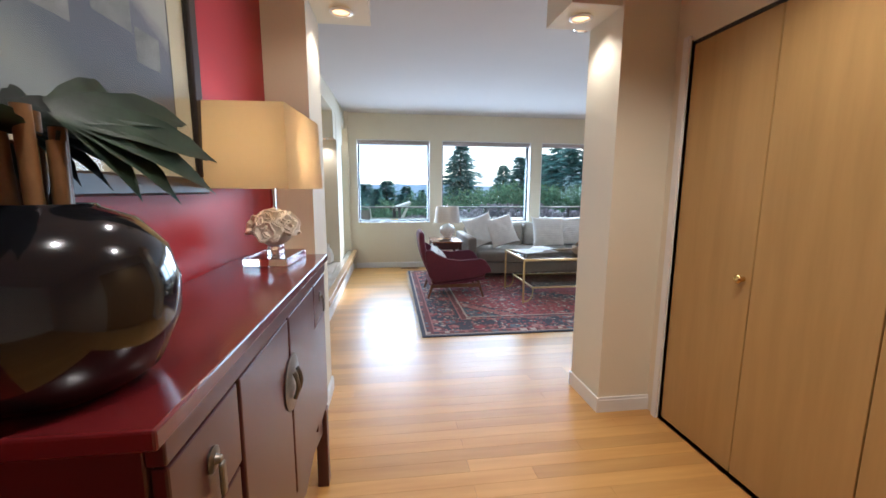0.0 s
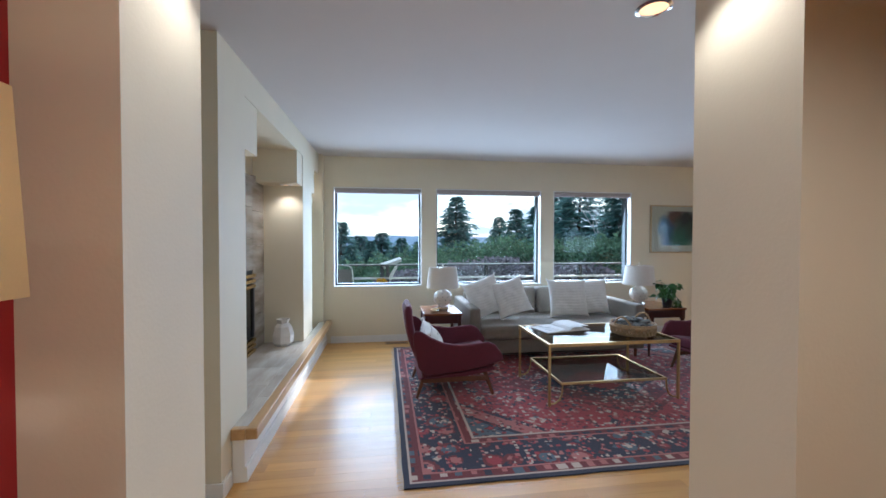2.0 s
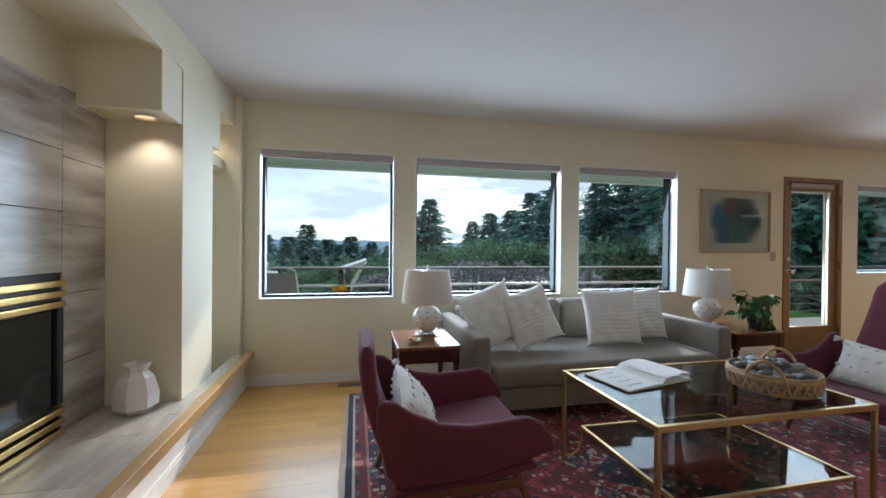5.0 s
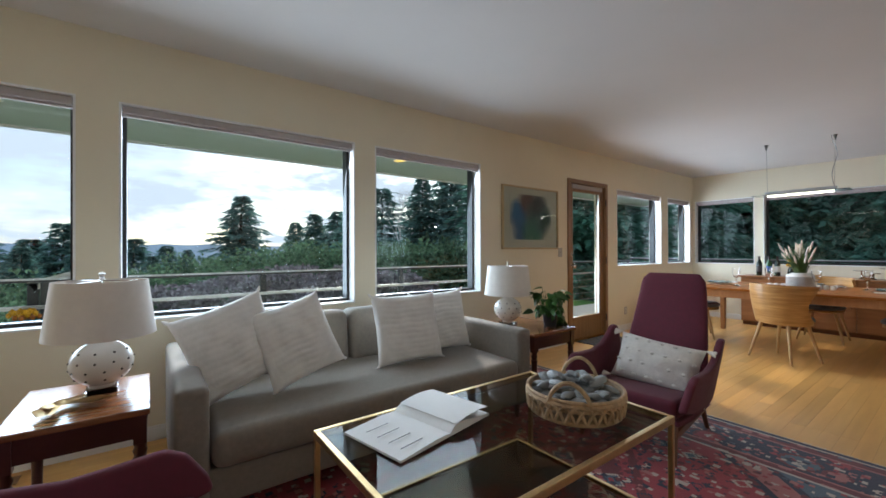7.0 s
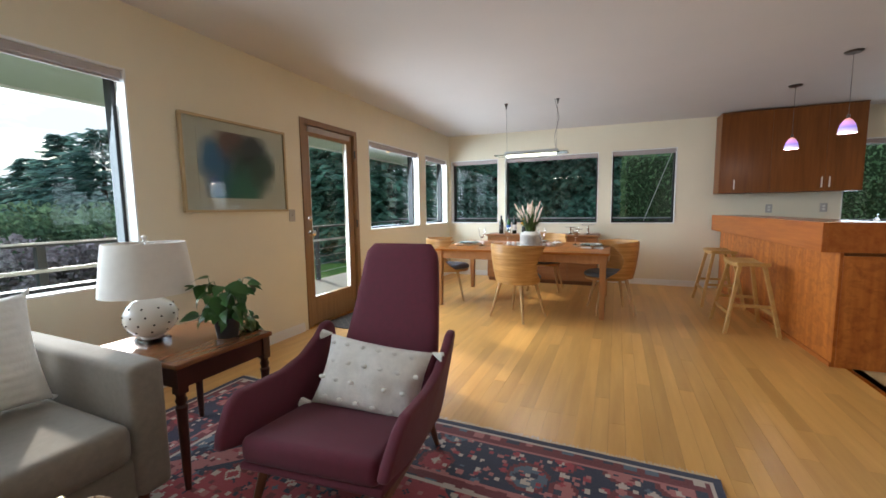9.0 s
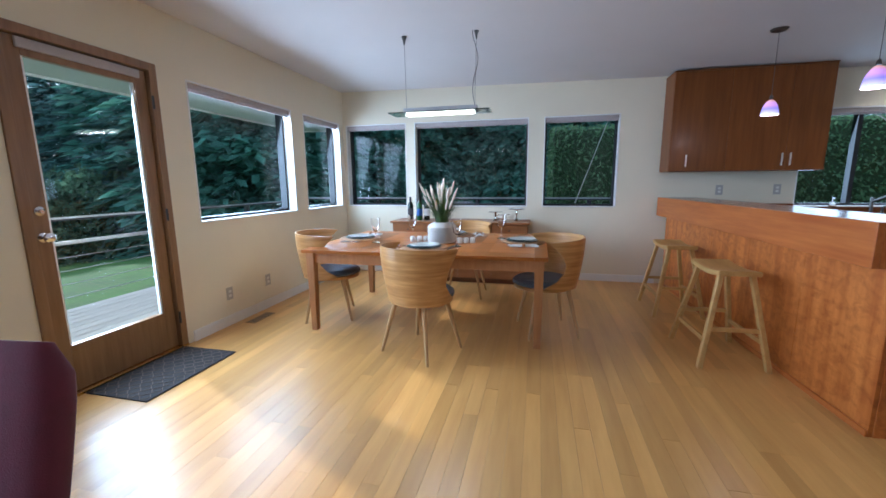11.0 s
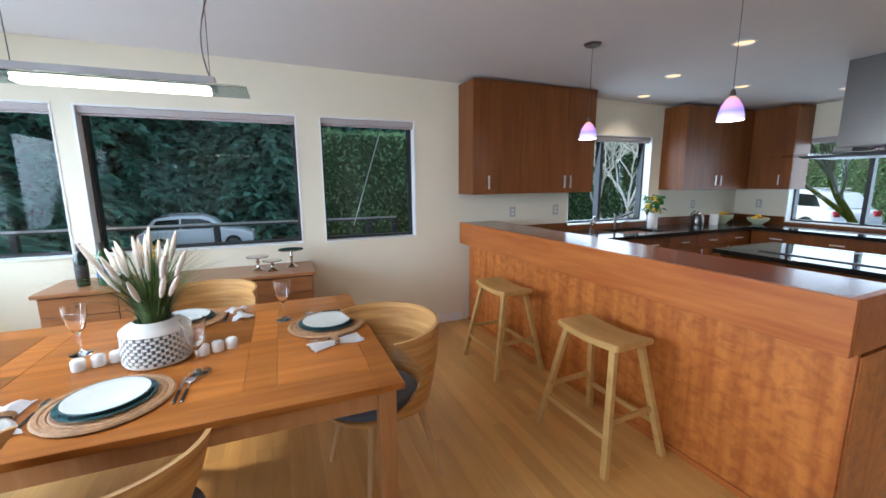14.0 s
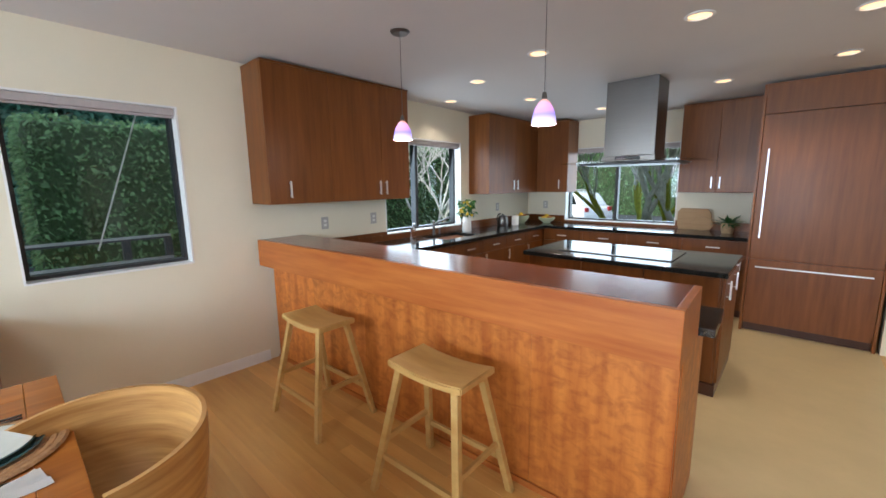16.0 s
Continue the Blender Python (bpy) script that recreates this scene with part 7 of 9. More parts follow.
def cutting_board(m, w, h, pts, label):
    o = solo("cutting_board", poly_prism(pts, -0.009, 0.009, "y", 0.004), M["board_wood"], m, label, "cutting board", "cutting boards")
    return o


rr = [(0.17 * math.cos(t) * (1 if abs(math.cos(t)) < 0.7 else 0.95), 0.14 + 0.14 * math.sin(t)) for t in [2 * math.pi * k / 28 for k in range(28)]]
sq = [(-0.17, 0.0), (0.17, 0.0), (0.185, 0.06), (0.18, 0.22), (0.14, 0.27), (-0.14, 0.27), (-0.18, 0.22), (-0.185, 0.06)]
cutting_board(pose(6.53, SY + 0.06, 0.901, 12, 0, 180), 0.36, 0.28, sq, "rounded brown wooden cutting board leaning on the backsplash")
cutting_board(pose(6.43, SY + 0.13, 0.901, 14, 0, 180), 0.3, 0.2, [(a * 0.72, b * 0.62) for a, b in rr], "small oval wooden cutting board leaning on another board")
fern = thing("potted_fern", pose(6.16, -1.72, 0.901), "green fern in a woven tan pot on the counter", "plant")
part("pot", lathe([(0, 0), (0.055, 0), (0.065, 0.05), (0.07, 0.12), (0.062, 0.12), (0.055, 0.1), (0, 0.1)], 24), M["wicker"], fern, "", True)
for k in range(70):
    a, el = r0.random() * 6.28, r0.uniform(-10, 60)
    ob = new("frond", leaf_data[k % 2])
    ob.parent = fern
    ob.matrix_basis = pose(0.025 * math.cos(a), 0.025 * math.sin(a), 0.11, 0, -el, math.degrees(a)) @ Matrix.Diagonal((r0.uniform(1.4, 2.4), 0.45, 1.0, 1))

# ---- entry ----
M["lacquer"] = material("red_lacquer", (0.085, 0.008, 0.010), 0.22, vary=0, second=(0.13, 0.012, 0.013), scale=3, stretch=(1, 0.6, 1), coat=0.5)
M["lacquer_front"] = material("red_lacquer_front", (0.060, 0.012, 0.012), 0.32, vary=0, second=(0.09, 0.018, 0.017), scale=4, coat=0.25)
M["antique"] = material("antique_brass", (0.22, 0.20, 0.17), 0.38, 1.0, vary=0.25, scale=30)
M["black_glaze"] = material("black_glazed_pot", (0.006, 0.006, 0.008), 0.05, vary=0.2, coat=0.6)
con = thing("console_cabinet", pose(-0.592, 1.00, 0.0), "long red lacquered console with drawers and a round brass lock", "console")
D, L, HC = 0.16, 0.63, 1.03
part("top", bbox(-D - 0.003, -L, HC - 0.028, D + 0.012, L, HC, 0.004), M["lacquer"], con)
part("body", bbox(-D, -L + 0.03, 0.36, D - 0.022, L - 0.03, HC - 0.0285, 0.003), M["lacquer_front"], con)
segs = ((-L + 0.03, -0.36, "d"), (-0.36, 0.355, "c"), (0.355, L - 0.03, "d"))
for y0, y1, kind in segs:
    if kind == "d":
        dr = part("drawer_front", bbox(D - 0.0215, y0 + 0.006, 0.80, D, y1 - 0.006, 0.955, 0.004), M["lacquer_front"], con)
        bm = lathe([(0, 0), (0.020, 0), (0.021, 0.003), (0.008, 0.006), (0.006, 0.014), (0, 0.015)], 18)
        part("pull_plate", bm, M["antique"], dr, "", True, pose(D, (y0 + y1) / 2, 0.885, 0, 90))
        part("pull_drop", bbox(D + 0.010, (y0 + y1) / 2 - 0.008, 0.825, D + 0.018, (y0 + y1) / 2 + 0.008, 0.88, 0.004), M["antique"], dr)
        part("lower_panel", bbox(D - 0.0215, y0 + 0.006, 0.38, D - 0.004, y1 - 0.006, 0.79, 0.004), M["lacquer_front"], con)
    else:
        for a, b in ((y0, (y0 + y1) / 2 - 0.002), ((y0 + y1) / 2 + 0.002, y1)):
            part("cabinet_door", bbox(D - 0.0215, a + 0.006, 0.42, D, b - 0.003, 0.955, 0.004), M["lacquer_front"], con)
part("top_rail", bbox(D - 0.0215, -L + 0.03, 0.962, D + 0.003, L - 0.03, HC - 0.029, 0.003), M["lacquer_front"], con)
lock = part("lock_plate", lathe([(0, 0), (0.075, 0), (0.078, 0.003), (0.07, 0.005), (0, 0.005)], 36), M["antique"], con, "round antique brass lock plate", True, pose(D + 0.0005, 0.0, 0.77, 0, 90))
for s in (-1, 1):
    bm = bmesh.new()
    pts = [(0.012 + 0.010 * math.sin(math.pi * k / 8), s * 0.018, 0.035 - 0.075 * k / 8) for k in range(9)]
    for a, b in zip(pts, pts[1:]):
        tube(bm, a, b, 0.006, None, 8)
    part("lock_handle", bm, M["antique"], lock, "", True, Matrix.Rotation(radians(-90), 4, "Y"))
for sy in (-1, 1):
    for x in (-D + 0.03, D - 0.03):
        y = sy * (L - 0.055)
        part("leg", poly_prism([(y - 0.026, 0.36), (y - 0.020, 0.18), (y - 0.026, 0.05), (y - 0.03, 0.0), (y + 0.03, 0.0), (y + 0.024, 0.05), (y + 0.018, 0.18), (y + 0.026, 0.36)], x - 0.024, x + 0.024, "x", 0.005), M["lacquer_front"], con)
ap = [(-L + 0.09, 0.36), (-L + 0.09, 0.26), (-0.35, 0.30), (-0.20, 0.26), (0.0, 0.31), (0.20, 0.26), (0.35, 0.30), (L - 0.09, 0.26), (L - 0.09, 0.36)]
part("apron", poly_prism(ap, D - 0.04, D - 0.022, "x"), M["lacquer_front"], con, "carved apron")

# coral lamp
def shade_glow():
    m = bpy.data.materials.new("lit_linen_shade")
    m.use_nodes = True
    n, l = m.node_tree.nodes, m.node_tree.links
    b = n["Principled BSDF"]
    b.inputs["Roughness"].default_value = 0.9
    tex = n.new("ShaderNodeTexNoise")
    tex.inputs["Scale"].default_value = 220
    mr = n.new("ShaderNodeMixRGB")
    mr.inputs["Color1"].default_value, mr.inputs["Color2"].default_value = (0.62, 0.50, 0.30, 1), (0.70, 0.58, 0.36, 1)
    l.new(tex.outputs["Fac"], mr.inputs["Fac"])
    l.new(mr.outputs["Color"], b.inputs["Base Color"])
    tl = n.new("ShaderNodeBsdfTranslucent")
    l.new(mr.outputs["Color"], tl.inputs["Color"])
    mx = n.new("ShaderNodeMixShader")
    mx.inputs["Fac"].default_value = 0.5
    l.new(b.outputs["BSDF"], mx.inputs[1])
    l.new(tl.outputs["BSDF"], mx.inputs[2])
    l.new(mx.outputs["Shader"], n["Material Output"].inputs["Surface"])
    return m


M["lit_shade"] = shade_glow()
M["coral"] = material("white_coral", (0.74, 0.68, 0.58), 0.7, vary=0.06, scale=30, bump=0.4, bump_scale=120)
lamp2 = thing("coral_lamp", pose(-0.585, 1.475, HC + 0.001, 0, 0, -4), "white coral table lamp with a rectangular linen shade, lit", "table lamp")
part("crystal_base", bbox(-0.078, -0.115, 0.0, 0.078, 0.115, 0.028, 0.003), M["crystal"], lamp2, "clear crystal slab")
part("crystal_foot", bbox(-0.022, -0.03, 0.0285, 0.022, 0.03, 0.06, 0.003), M["crystal"], lamp2)
bm = bmesh.new()
r0 = random.Random(51)
for k in range(40):
    a, el = r0.random() * 6.28, r0.uniform(-0.2, 1.5)
    c = Vector((0.068 * math.cos(a) * math.cos(el), 0.105 * math.sin(a) * math.cos(el), 0.112 + 0.060 * math.sin(el)))
    rad = r0.uniform(0.026, 0.040)
    # a ruffled cup of coral
    seg, rings = 12, []
    q = (c - Vector((0, 0, 0.10))).to_track_quat("Z", "Y").to_matrix()
    for rr, zz in ((0.25, -0.6), (0.8, -0.15), (1.0, 0.35), (0.86, 0.40), (0.55, 0.05), (0.0, -0.1)):
        if rr == 0:
            rings.append([bm.verts.new(c + q @ Vector((0, 0, zz * rad)))])
        else:
            rings.append([bm.verts.new(c + q @ Vector((rad * rr * math.cos(t) * (1 + 0.15 * math.sin(4 * t + k)), rad * rr * math.sin(t) * (1 + 0.15 * math.sin(4 * t + k)), rad * (zz + 0.15 * rr * math.sin(5 * t + k))))) for t in [2 * math.pi * i / seg for i in range(seg)]])
    for a1, b1 in zip(rings, rings[1:]):
        for i in range(seg):
            j = (i + 1) % seg
            if len(b1) == 1:
                bm.faces.new((a1[i], a1[j], b1[0]))
            else:
                bm.faces.new((a1[i], a1[j], b1[j], b1[i]))
bmesh.ops.create_icosphere(bm, subdivisions=2, radius=0.052, matrix=Matrix.Translation((0, 0, 0.11)) @ Matrix.Diagonal((1.2, 1.75, 1.0, 1)))
part("coral", bm, M["coral"], lamp2, "ruffled white coral", True)
bm = bmesh.new()
tube(bm, (0, 0, 0.15), (0, 0, 0.31), 0.010, None, 12)
part("stem", bm, M["chrome"], lamp2, "", True)
sx, sy, z0, z1, tp = 0.130, 0.226, 0.272, 0.540, 0.95
pts0 = [(-sx, -sy), (sx, -sy), (sx, sy), (-sx, sy)]
for k in range(4):
    bm = bmesh.new()
    a, b = Vector(pts0[k]), Vector(pts0[(k + 1) % 4])
    vs = [bm.verts.new(p) for p in ((a.x, a.y, z0), (b.x, b.y, z0), (b.x * tp, b.y * tp, z1), (a.x * tp, a.y * tp, z1))]
    bm.faces.new(vs)
    bmesh.ops.solidify(bm, geom=bm.faces[:], thickness=0.0025)
    part("shade_panel", bm, M["lit_shade"], lamp2, "cream linen shade panel")
part("finial", lathe([(0, z1), (0.012, z1 + 0.002), (0.016, z1 + 0.012), (0, z1 + 0.02)], 14), M["chrome"], lamp2, "", True)
bm = bmesh.new()
bmesh.ops.create_uvsphere(bm, u_segments=14, v_segments=10, radius=0.028, matrix=Matrix.Translation((0, 0, 0.35)))
part("bulb", bm, GLOW["warm"], lamp2, "", True)
d = bpy.data.lights.new("coral_lamp_light", "POINT")
d.energy, d.color, d.shadow_soft_size = 1.9, (1.0, 0.74, 0.46), 0.04
new("coral_lamp_light", d).location = (-0.585, 1.475, HC + 0.41)

# black pot with bare bamboo and dark leaves
M["big_leaf"] = material("dark_glossy_leaf", (0.035, 0.060, 0.032), 0.4, vary=0.5, scale=14)
M["bamboo"] = material("brown_bamboo", (0.22, 0.11, 0.04), 0.45, vary=0.25, scale=20)
bp = thing("black_vase", pose(-0.605, 0.50, HC + 0.001), "large glossy black ceramic vase holding dark leaves on the console", "vase")
part("vase_body", lathe([(0, 0), (0.085, 0), (0.115, 0.02), (0.145, 0.09), (0.147, 0.14), (0.135, 0.19), (0.10, 0.23), (0.062, 0.245), (0.058, 0.25), (0.052, 0.245), (0.09, 0.22), (0.12, 0.15), (0, 0.10)], 56), M["black_glaze"], bp, "", True)
for k in range(6):
    a = k * 1.05
    bm = bmesh.new()
    tube(bm, (0.025 * math.cos(a), 0.025 * math.sin(a), 0.12), (0.030 * math.cos(a), 0.03 * math.sin(a), 0.33 + 0.02 * (k % 3)), 0.010, None, 12)
    part("bamboo_cane", bm, M["bamboo"], bp, "", True)


def finger_leaf(lobes, seed):
    """A broad hand-shaped leaf: long fingers joined in one palm, each creased along its rib and drooping."""
    rng = random.Random(seed)
    bm = bmesh.new()
    for ang, length, width, drop in lobes:
        c, s = math.cos(radians(ang)), math.sin(radians(ang))
        rows = []
        for i in range(13):
            f = i / 12
            w = width * (0.55 + 0.45 * math.sin(math.pi * min(1, f * 1.15))) * (1 if f < 0.75 else (1 - f) / 0.25 * 0.95 + 0.02) * (1 + 0.10 * rng.uniform(-1, 1))
            z = 0.05 * length * math.sin(2.6 * f) - drop * length * f * f
            row = []
            for u in (-1, 0, 1):
                x, y = length * f, u * w
                row.append(bm.verts.new((x * c - y * s, x * s + y * c, z + 0.30 * abs(u) * w)))
            rows.append(row)
        for a, b in zip(rows, rows[1:]):
            bm.faces.new((a[0], b[0], b[1], a[1]))
            bm.faces.new((a[1], b[1], b[2], a[2]))
    bmesh.ops.solidify(bm, geom=bm.faces[:], thickness=0.0015)
    return bm


HAND = ((-70, 0.14, 0.028, 0.10), (-48, 0.19, 0.032, 0.08), (-28, 0.27, 0.036, 0.04), (-9, 0.33, 0.036, 0.02), (9, 0.36, 0.032, 0.06), (26, 0.26, 0.028, 0.20))
SMALL = tuple((a, l * 0.8, w * 0.85, d + 0.05) for a, l, w, d in HAND)
# the leaf colour at about a third of its value, for the rear leaf
M["darker_leaf"] = material("darker_vase_leaf", (0.012, 0.020, 0.012), 0.5, vary=0.4, scale=14)
part("leaf", finger_leaf(HAND, 1), M["big_leaf"], bp, "broad grey-green fingered leaf", True, pose(0.03, 0.0, 0.365, 0, 0, 84) @ pose(0, 0, 0, 55, 0, 0))
part("leaf", finger_leaf(SMALL, 2), M["darker_leaf"], bp, "dark fingered leaf", True, pose(-0.03, 0.0, 0.36, 0, 0, 92) @ pose(0, 0, 0, 50, 0, 0))
part("leaf", finger_leaf(SMALL, 3), M["big_leaf"], bp, "broad grey-green fingered leaf", True, pose(0.0, -0.02, 0.335, 0, 0, -95) @ pose(0, 0, 0, 8, -6, 0))
for k, a in enumerate((78, 84, -95)):
    bm = bmesh.new()
    tube(bm, (0.01 * k - 0.01, 0.0, 0.12), (0.02 - 0.02 * k, 0.02 - 0.012 * k, 0.345 - 0.01 * k), 0.005, 0.003, 8)
    part("leaf_stalk", bm, M["big_leaf"], bp, "", True)

# framed print on the red wall
def print_material():
    m = bpy.data.materials.new("misty_hill_print")
    m.use_nodes = True
    n, l = m.node_tree.nodes, m.node_tree.links
    b = n["Principled BSDF"]
    b.inputs["Roughness"].default_value = 0.5
    co, sep = n.new("ShaderNodeTexCoord"), n.new("ShaderNodeSeparateXYZ")
    l.new(co.outputs["Object"], sep.inputs["Vector"])
    nz = n.new("ShaderNodeTexNoise")
    nz.inputs["Scale"].default_value, nz.inputs["Detail"].default_value = 5, 8
    l.new(co.outputs["Object"], nz.inputs["Vector"])
    def op(kind, a, c):
        k = n.new("ShaderNodeMath")
        k.operation = kind
        for i, v in enumerate((a, c)):
            if isinstance(v, (int, float)):
                k.inputs[i].default_value = v
            else:
                l.new(v, k.inputs[i])
        return k.outputs[0]
    h = op("ADD", sep.outputs["Z"], op("MULTIPLY", sep.outputs["Y"], 0.45))
    h = op("ADD", h, op("MULTIPLY", nz.outputs["Fac"], 0.16))
    r = n.new("ShaderNodeValToRGB")
    e = r.color_ramp.elements
    stops = ((0.0, (0.20, 0.19, 0.18)), (0.20, (0.30, 0.29, 0.27)), (0.36, (0.13, 0.13, 0.15)), (0.50, (0.11, 0.105, 0.14)), (0.68, (0.16, 0.145, 0.18)), (0.73, (0.40, 0.36, 0.33)), (1.0, (0.50, 0.45, 0.38)))
    while len(e) < len(stops):
        e.new(0.5)
    for q, (p, c) in zip(e, stops):
        q.position, q.color = p, (*c, 1)
    mr = n.new("ShaderNodeMapRange")
    mr.inputs["From Min"].default_value, mr.inputs["From Max"].default_value = -0.35, 0.5
    l.new(h, mr.inputs["Value"])
    l.new(mr.outputs["Result"], r.inputs["Fac"])
    l.new(r.outputs["Color"], b.inputs["Base Color"])
    return m


M["dark_frame"] = material("dark_picture_frame", (0.025, 0.014, 0.010), 0.35, vary=0.2, scale=10)
M["cream_mat"] = material("cream_mat_board", (0.62, 0.52, 0.36), 0.8, vary=0.02)
M["house_ink"] = material("print_house", (0.24, 0.225, 0.21), 0.6, vary=0.35, scale=20)
pr = thing("framed_print", pose(-0.758, 0.76, 1.70), "dark framed print of houses below a misty hill", "picture")
PW, PH = 0.54, 0.415
for b in ((0, -PW, -PH, 0.03, PW, -PH + 0.05), (0, -PW, PH - 0.05, 0.03, PW, PH), (0, -PW, -PH + 0.0505, 0.03, -PW + 0.05, PH - 0.0505), (0, PW - 0.05, -PH + 0.0505, 0.03, PW, PH - 0.0505)):
    part("frame", bbox(*b, 0.006), M["dark_frame"], pr)
part("mat_board", bbox(0.0, -PW + 0.05, -PH + 0.05, 0.012, PW - 0.05, PH - 0.05, 0), M["cream_mat"], pr)
part("print_border", bbox(0.0122, -PW + 0.14, -PH + 0.13, 0.0135, PW - 0.14, PH - 0.10, 0), M["dark_frame"], pr)
part("print_image", bbox(0.0137, -PW + 0.15, -PH + 0.14, 0.015, PW - 0.15, PH - 0.11, 0), print_material(), pr)
for y0, z0, w, h in ((0.10, -0.04, 0.13, 0.13), (0.24, -0.10, 0.10, 0.08), (-0.08, -0.09, 0.12, 0.10), (-0.26, -0.12, 0.10, 0.10)):
    part("printed_house", bbox(0.0152, y0, z0, 0.0156, y0 + w, z0 + h, 0), M["house_ink"], pr)
part("glazing", bbox(0.020, -PW + 0.05, -PH + 0.05, 0.022, PW - 0.05, PH - 0.05, 0), M["pane"], pr).visible_shadow = False
# ---- outside: ground, deck, eave ----
M["grass"] = material("lawn", (0.075, 0.17, 0.022), 0.9, vary=0.35, scale=1.2, bump=0.3)
bm = bmesh.new()


def ground_z(x, y):
    z = -0.45 if y < 12 else -0.45 - (y - 12) * 0.10 if y < 60 else -5.25 - (y - 60) * 0.13
    z -= 2.6 * min(1, max(0, (4 - x) / 9)) * min(1, max(0, (y - 9.5) / 6))
    z = max(z, -62.0)
    z -= min(1, max(0, (x - 12) / 9)) * 1.0 * min(1, max(0, (y + 9) / 5))
    return z + 0.25 * noise.noise((x * 0.07, y * 0.07, 0)) * min(1, max(0, (y - 10) / 20))


xs = [-3000, -1200, -500, -200, -100, -60, -40, -30, -20, -10, -5, -2, 1, 4, 7, 10, 12, 15, 18, 21, 25, 30, 40, 60, 100, 200, 500, 1200, 3000]
ys = [-300, -60, -30, -15, -9, -6.5, -4, 0, 5, 9, 10.5, 12, 13.5, 15, 18, 22, 26, 30, 36, 42, 50, 60, 80, 110, 160, 240, 360, 520, 800]
grid = [[bm.verts.new((x, y, ground_z(x, y))) for x in xs] for y in ys]
for j in range(len(ys) - 1):
    for i in range(len(xs) - 1):
        bm.faces.new((grid[j][i], grid[j][i + 1], grid[j + 1][i + 1], grid[j + 1][i]))
structure("ground", bm, M["grass"], "green lawn falling away towards the water", "ground", True)
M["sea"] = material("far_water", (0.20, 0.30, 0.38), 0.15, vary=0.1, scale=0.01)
bm = bmesh.new()
vs = [bm.verts.new(p) for p in ((-3000, 520, -61.5), (3000, 520, -61.5), (3000, 4600, -61.5), (-3000, 4600, -61.5))]
bm.faces.new(vs)
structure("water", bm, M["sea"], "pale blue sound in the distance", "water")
# the hills' blue base colour has the haze of distance painted in
M["hill"] = material("haze_tinted_hills", (0.30, 0.40, 0.50), 0.9, vary=0.15, scale=0.004)
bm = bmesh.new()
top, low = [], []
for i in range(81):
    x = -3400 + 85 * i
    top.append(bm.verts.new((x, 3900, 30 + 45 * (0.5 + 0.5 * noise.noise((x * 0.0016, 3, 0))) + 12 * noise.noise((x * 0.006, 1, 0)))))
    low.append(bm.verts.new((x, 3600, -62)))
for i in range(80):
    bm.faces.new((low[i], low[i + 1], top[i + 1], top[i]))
structure("backdrop_hills", bm, M["hill"], "low hills beyond the water, distance haze painted in as blue", "backdrop", True)
M["asphalt"] = material("asphalt_drive", (0.07, 0.075, 0.085), 0.85, vary=0.15, scale=4, bump=0.3, bump_scale=200)
bm = bmesh.new()
box(bm, 21.2, -3.5, -1.7, 28.4, 12.0, -1.43)
box(bm, -5.0, -26.0, -0.6, 30.0, -9.5, -0.42)
structure("road_drive", bm, M["asphalt"], "grey asphalt driveway beside the house", "road")

# eave and its soffit lights
bm = bmesh.new()
box(bm, -6.0, 6.78, 2.335, 11.15, 8.62, 2.45)
box(bm, 9.13, -6.0, 2.336, 11.15, 6.78, 2.45)
structure("eave_soffit", bm, M["soffit"], "pale green painted eave soffit", "eave")
bm = bmesh.new()
box(bm, -6.0, 8.62, 2.315, 11.19, 8.66, 2.60)
box(bm, 11.15, -6.0, 2.315, 11.19, 8.62, 2.60)
structure("trim_eave_fascia", bm, M["white"], "white eave fascia board", "trim")
bm = bmesh.new()
box(bm, -6.0, -6.0, 2.74, 11.3, 8.8, 2.9)
structure("roof", bm, M["black"], "dark flat roof over the house", "roof")
for x in (-0.11, 3.40, 6.0, 8.86):
    o = thing("soffit_light", pose(x, 7.80, 2.335), "round warm soffit light under the eave, lit", "ceiling light", "soffit lights")
    part("ring", lathe([(0.085, -0.001), (0.09, -0.006), (0.075, -0.010), (0.07, -0.002)], 28), M["white"], o, "", True)
    part("bulb", lathe([(0, -0.005), (0.05, -0.006), (0.07, -0.002)], 24), glow("soffit_bulb", (1.0, 0.62, 0.12), 1.3) if x == -0.11 else bpy.data.materials["soffit_bulb"], o, "", True)

# deck boards (north and east), rails
deck = new("deck")
tagged(deck, "weathered pale wooden deck round the house", "deck", kind="structure")
mesh_n = mesh_of("deck_board", bbox(-6.0, 0, -0.03, 11.0, 0.137, 0.0, 0.004, 1), M["deck"])
for i in range(15):
    ob = new("deck_board", mesh_n)
    ob.parent, ob.location = deck, (0, 6.79 + i * 0.142, -0.09)
mesh_e = mesh_of("deck_board", bbox(0, -3.0, -0.03, 0.137, 6.785, 0.0, 0.004, 1), M["deck"])
for i in range(13):
    ob = new("deck_board", mesh_e)
    ob.parent, ob.location = deck, (9.135 + i * 0.142, 0, -0.09)
part("joist_skirt", bbox(-6.0, 8.90, -0.44, 11.0, 8.925, -0.125, 0), M["deck"], deck)
part("joist_skirt", bbox(10.985, -3.0, -0.44, 11.01, 8.899, -0.125, 0), M["deck"], deck)
rail = thing("deck_railing", pose(0, 0, -0.09) @ Matrix.Diagonal((1, 1, 1.05, 1)), "dark metal deck railing with pale caps and horizontal rails", "railing")
